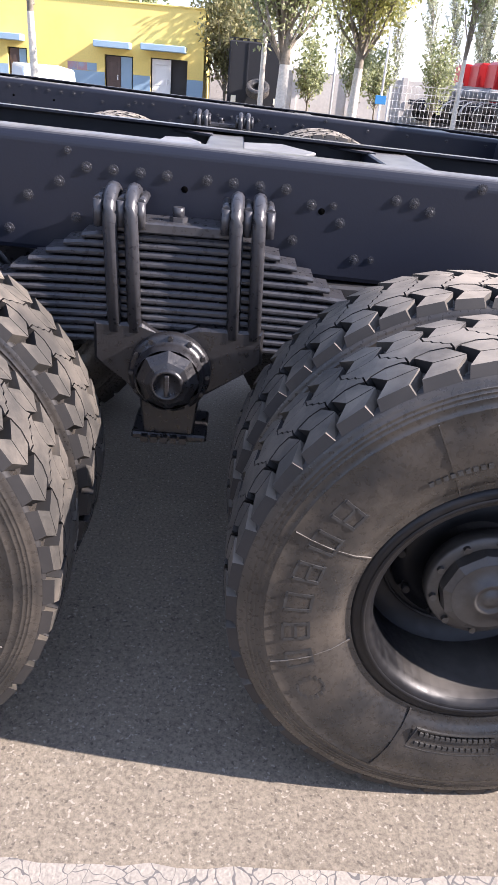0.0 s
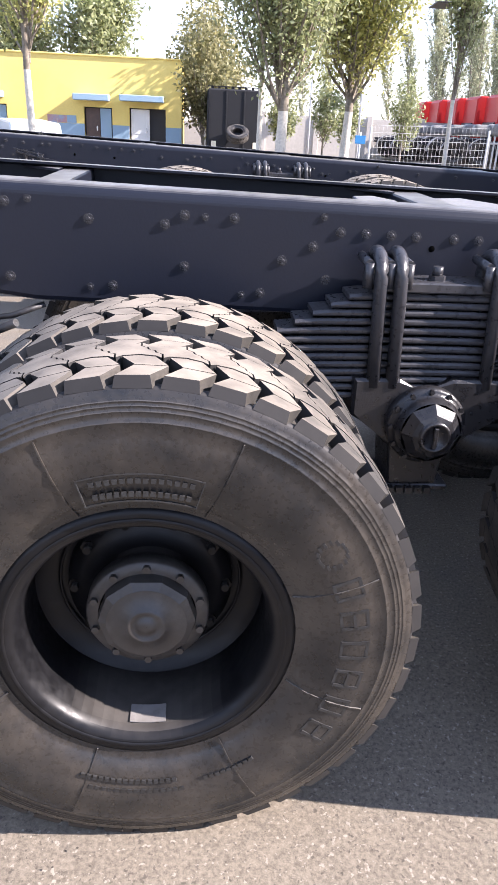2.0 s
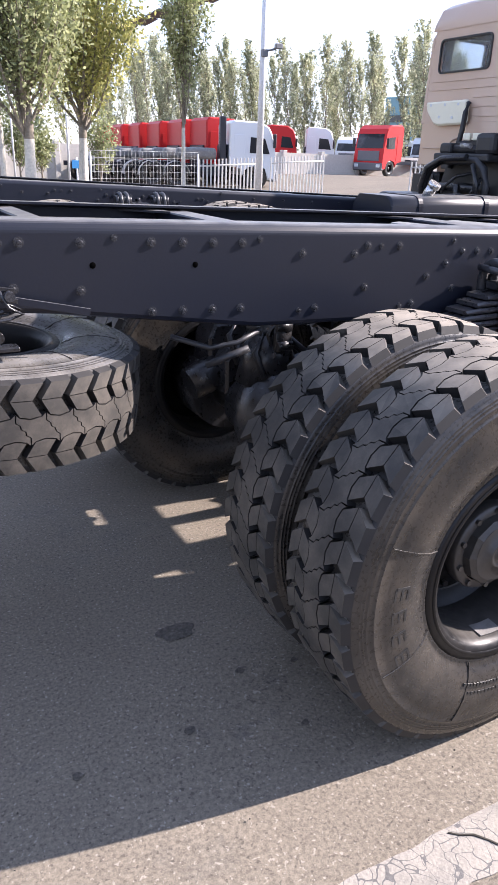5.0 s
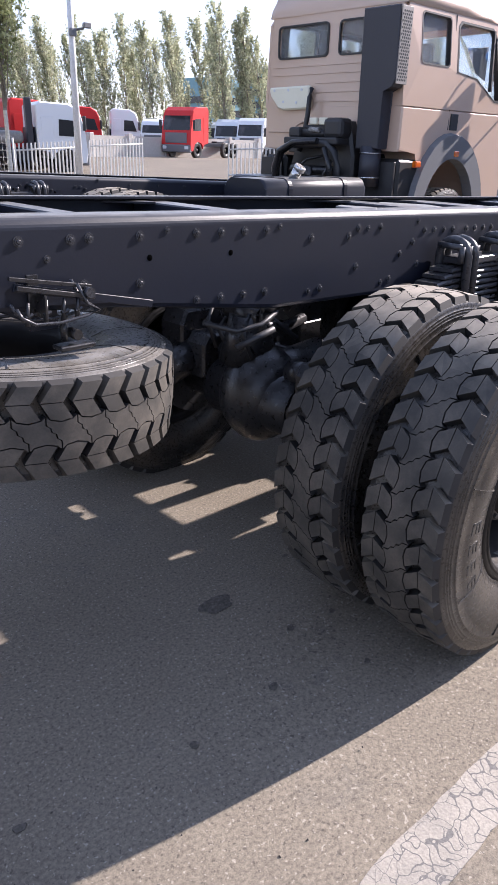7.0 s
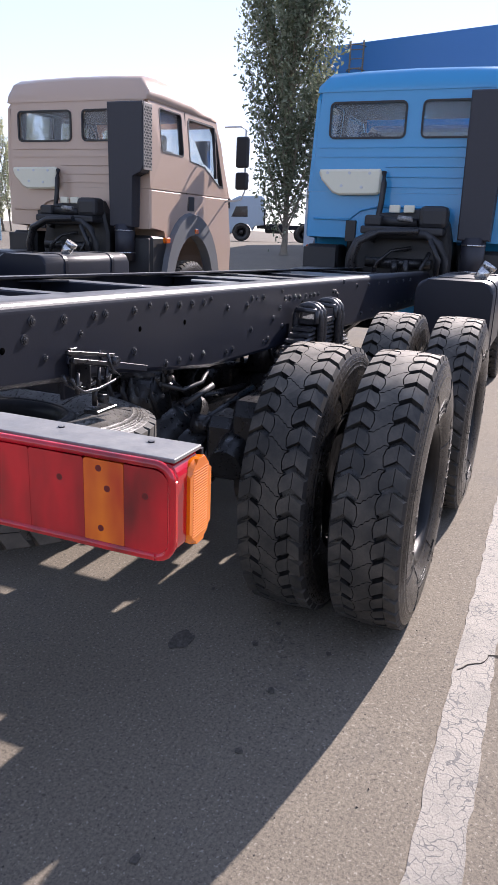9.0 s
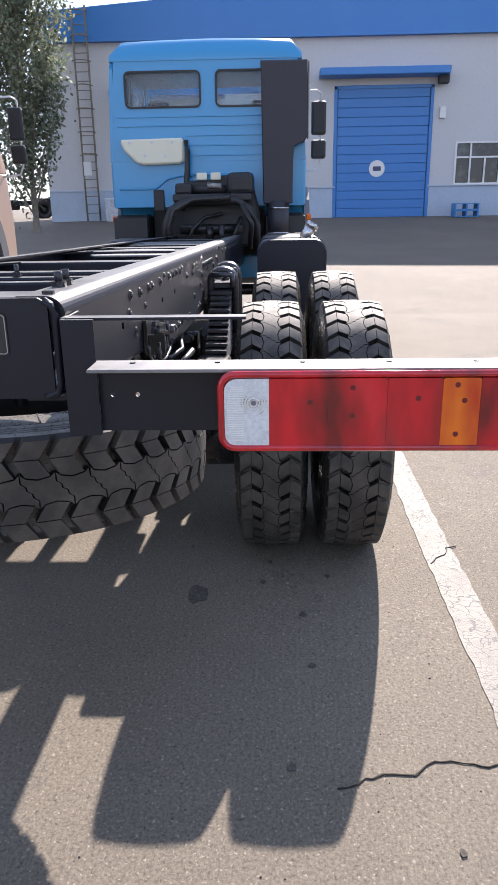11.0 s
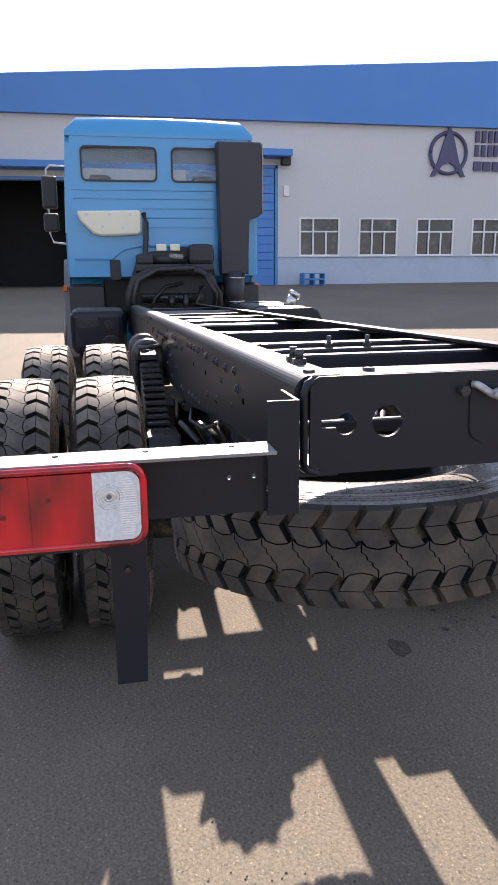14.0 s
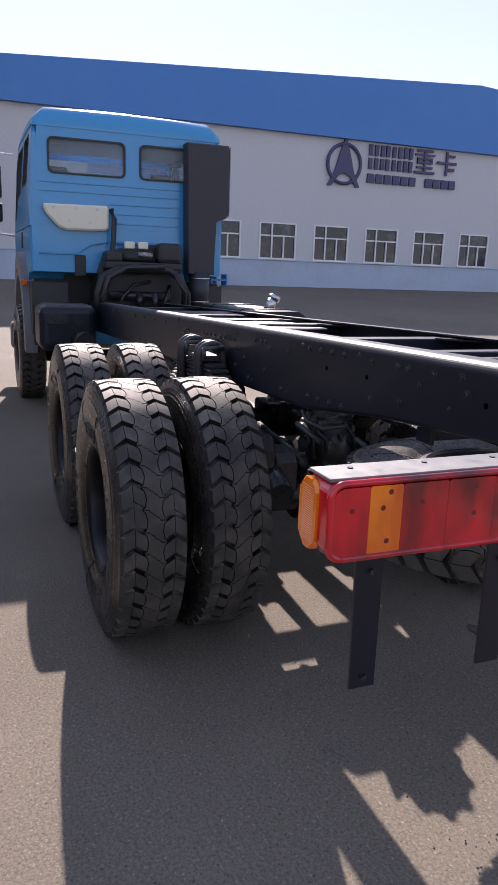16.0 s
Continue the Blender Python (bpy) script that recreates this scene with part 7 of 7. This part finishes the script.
def factory():
    t = thing("factory", "grey factory hall with blue fascia and a row of windows", "building")
    wins = [(-9.20 - 2.555 * k, -7.55 - 2.555 * k) for k in range(18)]
    doors = [(1.6, 4.62, 4.92), (-6.48, -3.05, 5.5)]
    bm = BM()
    outer = [(-62, FZ)]
    for a, b, z in doors[::-1]:
        outer += [(a, FZ), (a, z), (b, z), (b, FZ)]
    outer += [(8.1, FZ), (8.1, 7.22), (-62, 7.22)]
    plate(bm, outer, [[(a, 2.15), (b, 2.15), (b, 3.6), (a, 3.6)] for a, b in wins], "x", FX, FX + 0.3)
    quadbox(bm, FX + 0.3, FX + 40, 7.8, 8.1, FZ, 7.22)
    part("wall", bm, "wall_grey", t)
    bm = BM()
    plate(bm, [(8.2, 7.22), (8.2, 8.2), (-20.5, 10.05), (-62, 7.4), (-62, 7.22)], [], "x", FX - 0.25, FX)
    quadbox(bm, FX, FX + 40, 8.1, 8.2, 7.22, 8.2)
    part("fascia", bm, "fascia", t, "blue profiled steel fascia")
    bm = BM()
    prism(bm, [(8.0, 7.3), (8.0, 8.1), (-20.5, 9.95), (-61.9, 7.35)], "x", FX + 0.01, FX + 40)
    part("roof", bm, "fascia", t)
    # pale blue dado between the doors
    for a, b in ((-62, -6.55), (-3.0, 1.55), (4.68, 8.1)):
        bm = BM()
        quadbox(bm, FX - 0.02, FX - 0.002, a, b, FZ - 0.1, 2.08)
        quadbox(bm, FX - 0.05, FX - 0.0215, a, b, 2.06, 2.12, 0.01)
        part("dado", bm, "wall_dado", t)
    for a, b in wins:
        bm = BM()
        c1, c2 = a + (b - a) / 3, a + 2 * (b - a) / 3
        plate(bm, [(a - 0.04, 2.11), (b + 0.04, 2.11), (b + 0.04, 3.64), (a - 0.04, 3.64)],
              [[(p + 0.03, 2.18), (q - 0.03, 2.18), (q - 0.03, 3.06), (p + 0.03, 3.06)] for p, q in ((a, c1), (c1, c2), (c2, b))] + [[(a + 0.03, 3.12), (c2 - 0.03, 3.12), (c2 - 0.03, 3.58), (a + 0.03, 3.58)], [(c2 + 0.03, 3.12), (b - 0.03, 3.12), (b - 0.03, 3.58), (c2 + 0.03, 3.58)]],
              "x", FX - 0.03, FX + 0.03)
        w = part("window", bm, "white", t, "white framed factory window")
        bm = BM()
        quadbox(bm, FX + 0.04, FX + 0.05, a, b, 2.15, 3.6)
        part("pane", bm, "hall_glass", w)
        bm = BM()
        quadbox(bm, FX - 0.09, FX + 0.0, a - 0.08, b + 0.08, 2.08, 2.11, 0.005)
        part("window_sill", bm, "wall_grey", w)
    # open doorway with dark hall behind
    bm = BM()
    quadbox(bm, FX + 5.0, FX + 5.1, 0.6, 6.0, FZ, 5.4)
    quadbox(bm, FX + 0.3, FX + 5.0, 0.6, 0.7, FZ, 5.4)
    quadbox(bm, FX + 0.3, FX + 5.0, 5.9, 6.0, FZ, 5.4)
    quadbox(bm, FX + 0.3, FX + 5.0, 0.6, 6.0, 5.3, 5.4)
    part("hall_inside", bm, "interior", t)
    bm = BM()
    quadbox(bm, FX + 0.07, FX + 0.09, -6.48, -3.05, FZ, 5.5)
    roller = part("roller_door", bm, "fascia", t, "blue steel roller door")
    slat = BM()
    quadbox(slat, FX + 0.02, FX + 0.06, -6.46, -3.07, FZ, FZ + 0.31, 0.01)
    slat = finish(slat, "slat", "fascia")
    for k in range(14):
        part("slat", slat, None, roller, at=Matrix.Translation((0, 0, 0.325 * k)))
    bm = BM()
    prism(bm, [(5.17, 2.29), (4.95, 2.29), (5.06, 2.50)], "x", FX - 0.012, FX - 0.004)
    part("warning_sign", bm, "white", t, "small white triangular warning sign")
    bm = BM()
    quadbox(bm, FX - 0.32, FX - 0.29, 6.30, 6.60, 2.65, 3.15, 0.01)
    part("ladder_notice", bm, "white", t, "white notice board on the ladder")
    for a, b, z in doors:
        bm = BM()
        for y in (a - 0.06, b + 0.06):
            quadbox(bm, FX - 0.04, FX + 0.05, y - 0.06, y + 0.06, FZ, z + 0.1, 0.01)
        quadbox(bm, FX - 0.04, FX + 0.05, a - 0.12, b + 0.12, z + 0.002, z + 0.12, 0.01)
        part("door_frame", bm, "fascia", t)
        bm = BM()
        quadbox(bm, FX - 0.9, FX - 0.002, a - 0.5, b + 0.7, z + 0.35, z + 0.60, 0.02)
        part("canopy", bm, "fascia", t, "blue door canopy")
    bm = BM()
    rod(bm, (FX + 0.018, -4.6, 2.74), (FX - 0.0, -4.6, 2.74), 0.3, seg=28)
    s = part("round_sign", bm, "white", t, "round white speed sign")
    bm = BM()
    quadbox(bm, FX - 0.008, FX - 0.002, -4.75, -4.45, 2.66, 2.82)
    part("print_bar", bm, "sign", s)
    for y, z in ((5.12, 5.62), (-6.85, 5.75)):
        bm = BM()
        quadbox(bm, FX - 0.45, FX - 0.2, y - 0.19, y + 0.19, z - 0.18, z + 0.16, 0.03)
        rod(bm, (FX - 0.2, y, z), (FX, y, z - 0.1), 0.03, seg=8)
        part("floodlight", bm, "plastic", t)
    bm = BM()
    quadbox(bm, FX - 0.14, FX - 0.002, -7.05, -6.83, 4.45, 4.85, 0.01)
    part("junction_box", bm, "white", t, "small pale junction box on the wall")
    # caged wall ladder
    bm = BM()
    for y in (6.12, 6.62):
        rod(bm, (FX - 0.25, y, FZ), (FX - 0.25, y, 8.4), 0.035, seg=8)
    lad = part("ladder", bm, "bark", t, "rusty caged wall ladder")
    rung = BM()
    rod(rung, (FX - 0.25, 6.12, 0), (FX - 0.25, 6.62, 0), 0.018, seg=6)
    rung = finish(rung, "rung", "bark")
    for k in range(23):
        part("rung", rung, None, lad, at=Matrix.Translation((0, 0, FZ + 0.3 + 0.31 * k)))
    hoop = BM()
    tube(hoop, [(FX - 0.25 - 0.4 * math.sin(a), 6.37 + 0.33 * math.cos(a), 0) for a in [math.pi * i / 8 for i in range(9)]], 0.02, 6)
    hoop = finish(hoop, "hoop", "bark")
    for k in range(7):
        part("hoop", hoop, None, lad, at=Matrix.Translation((0, 0, FZ + 2.4 + 0.8 * k)))
    # sign: ring with a pointed emblem, four character blocks and a row of bars
    bm = BM()
    tube(bm, [(FX - 0.08, -13.88 + 0.80 * math.cos(a), 6.22 + 0.80 * math.sin(a)) for a in [PI2 * i / 36 for i in range(37)]], 0.075, 8)
    sg = part("wall_sign", bm, "sign", t, "navy emblem and lettering on the wall")
    bm = BM()
    prism(bm, [(-13.88, 7.35), (-13.62, 6.60), (-13.40, 5.85), (-13.10, 5.30), (-13.28, 5.30), (-13.60, 5.72), (-13.88, 5.86), (-14.16, 5.72), (-14.48, 5.30), (-14.66, 5.30), (-14.36, 5.85), (-14.14, 6.60)], "x", FX - 0.14, FX - 0.05)
    part("emblem", bm, "sign", sg)
    slab = [(u, u + 0.16, v, v + 0.44) for u in (0.02, 0.30, 0.58, 0.84) for v in (0.0, 0.54)]
    bars = {0: slab, 1: slab,
            2: [(0.1, 0.9, 0.9, 1.0), (0.0, 1.0, 0.74, 0.82), (0.12, 0.88, 0.58, 0.66), (0.12, 0.88, 0.42, 0.50), (0.12, 0.22, 0.42, 0.66), (0.78, 0.88, 0.42, 0.66), (0.45, 0.55, 0.0, 1.0), (0.1, 0.9, 0.22, 0.30), (0.0, 1.0, 0.0, 0.10)],
            3: [(0.45, 0.55, 0.0, 1.0), (0.0, 1.0, 0.48, 0.58), (0.5, 0.9, 0.78, 0.88), (0.55, 0.9, 0.2, 0.32)]}
    for k in range(4):
        y = -15.05 - 1.19 * k
        for i, (u0, u1, v0, v1) in enumerate(bars[k]):
            bm = BM()
            quadbox(bm, FX - 0.12 - 0.003 * i, FX - 0.03, y - 1.05 * u1, y - 1.05 * u0, 6.12 + 1.02 * v0, 6.12 + 1.02 * v1)
            part("sign_stroke", bm, "sign", sg)
    for k in range(11):
        if k == 6:
            continue
        y = -15.05 - 0.43 * k
        bm = BM()
        quadbox(bm, FX - 0.12, FX - 0.03, y - 0.33, y, 5.55, 5.92)
        part("sign_bar", bm, "sign", sg)


factory()
bm = BM()
quadbox(bm, 25.1, 25.6, 5.0, 5.75, ground_z(25.3), ground_z(25.3) + 0.85, 0.02)
for k in range(4):
    quadbox(bm, 25.085, 25.105, 5.02 + 0.18 * k, 5.10 + 0.18 * k, ground_z(25.3) + 0.05, ground_z(25.3) + 0.8)
crate = thing("electric_cabinet", "grey striped cabinet standing by the factory wall", "cabinet")
part("body", bm, "tin", crate)
for k in range(2):
    pallet = thing("pallet", "blue steel pallet stacked by the factory wall", "pallet", "stacked pallets", at=Matrix.Translation((25.2, -7.85, ground_z(25.2) + 0.25 * k)))
    for z in (0.0, 0.21):
        bm = BM()
        quadbox(bm, -0.3, 0.3, -0.45, 0.45, z, z + 0.03, 0.005)
        part("deck", bm, "sign_blue", pallet)
    for y in (-0.42, 0.0, 0.42):
        bm = BM()
        quadbox(bm, -0.3, 0.3, y - 0.03, y + 0.03, 0.03, 0.21, 0.005)
        part("bearer", bm, "sign_blue", pallet)

# ---- far towers ----
for x, y, h, w in ((128, 150, 17, 12), (150, 150, 21, 10)):
    tw = thing("tower_block", "distant pale green tower block", "building", "distant towers")
    bm = BM()
    quadbox(bm, x, x + w, y, y + w, 0, h)
    part("wall", bm, "haze_tower", tw)
    for k in range(int(h / 3) - 1):
        bm = BM()
        quadbox(bm, x - 0.2, x, y + 1, y + w - 1, 2 + 3 * k, 3.6 + 3 * k)
        quadbox(bm, x + 1, x + w - 1, y - 0.2, y, 2 + 3 * k, 3.6 + 3 * k)
        part("window_band", bm, "dark_glass", tw)
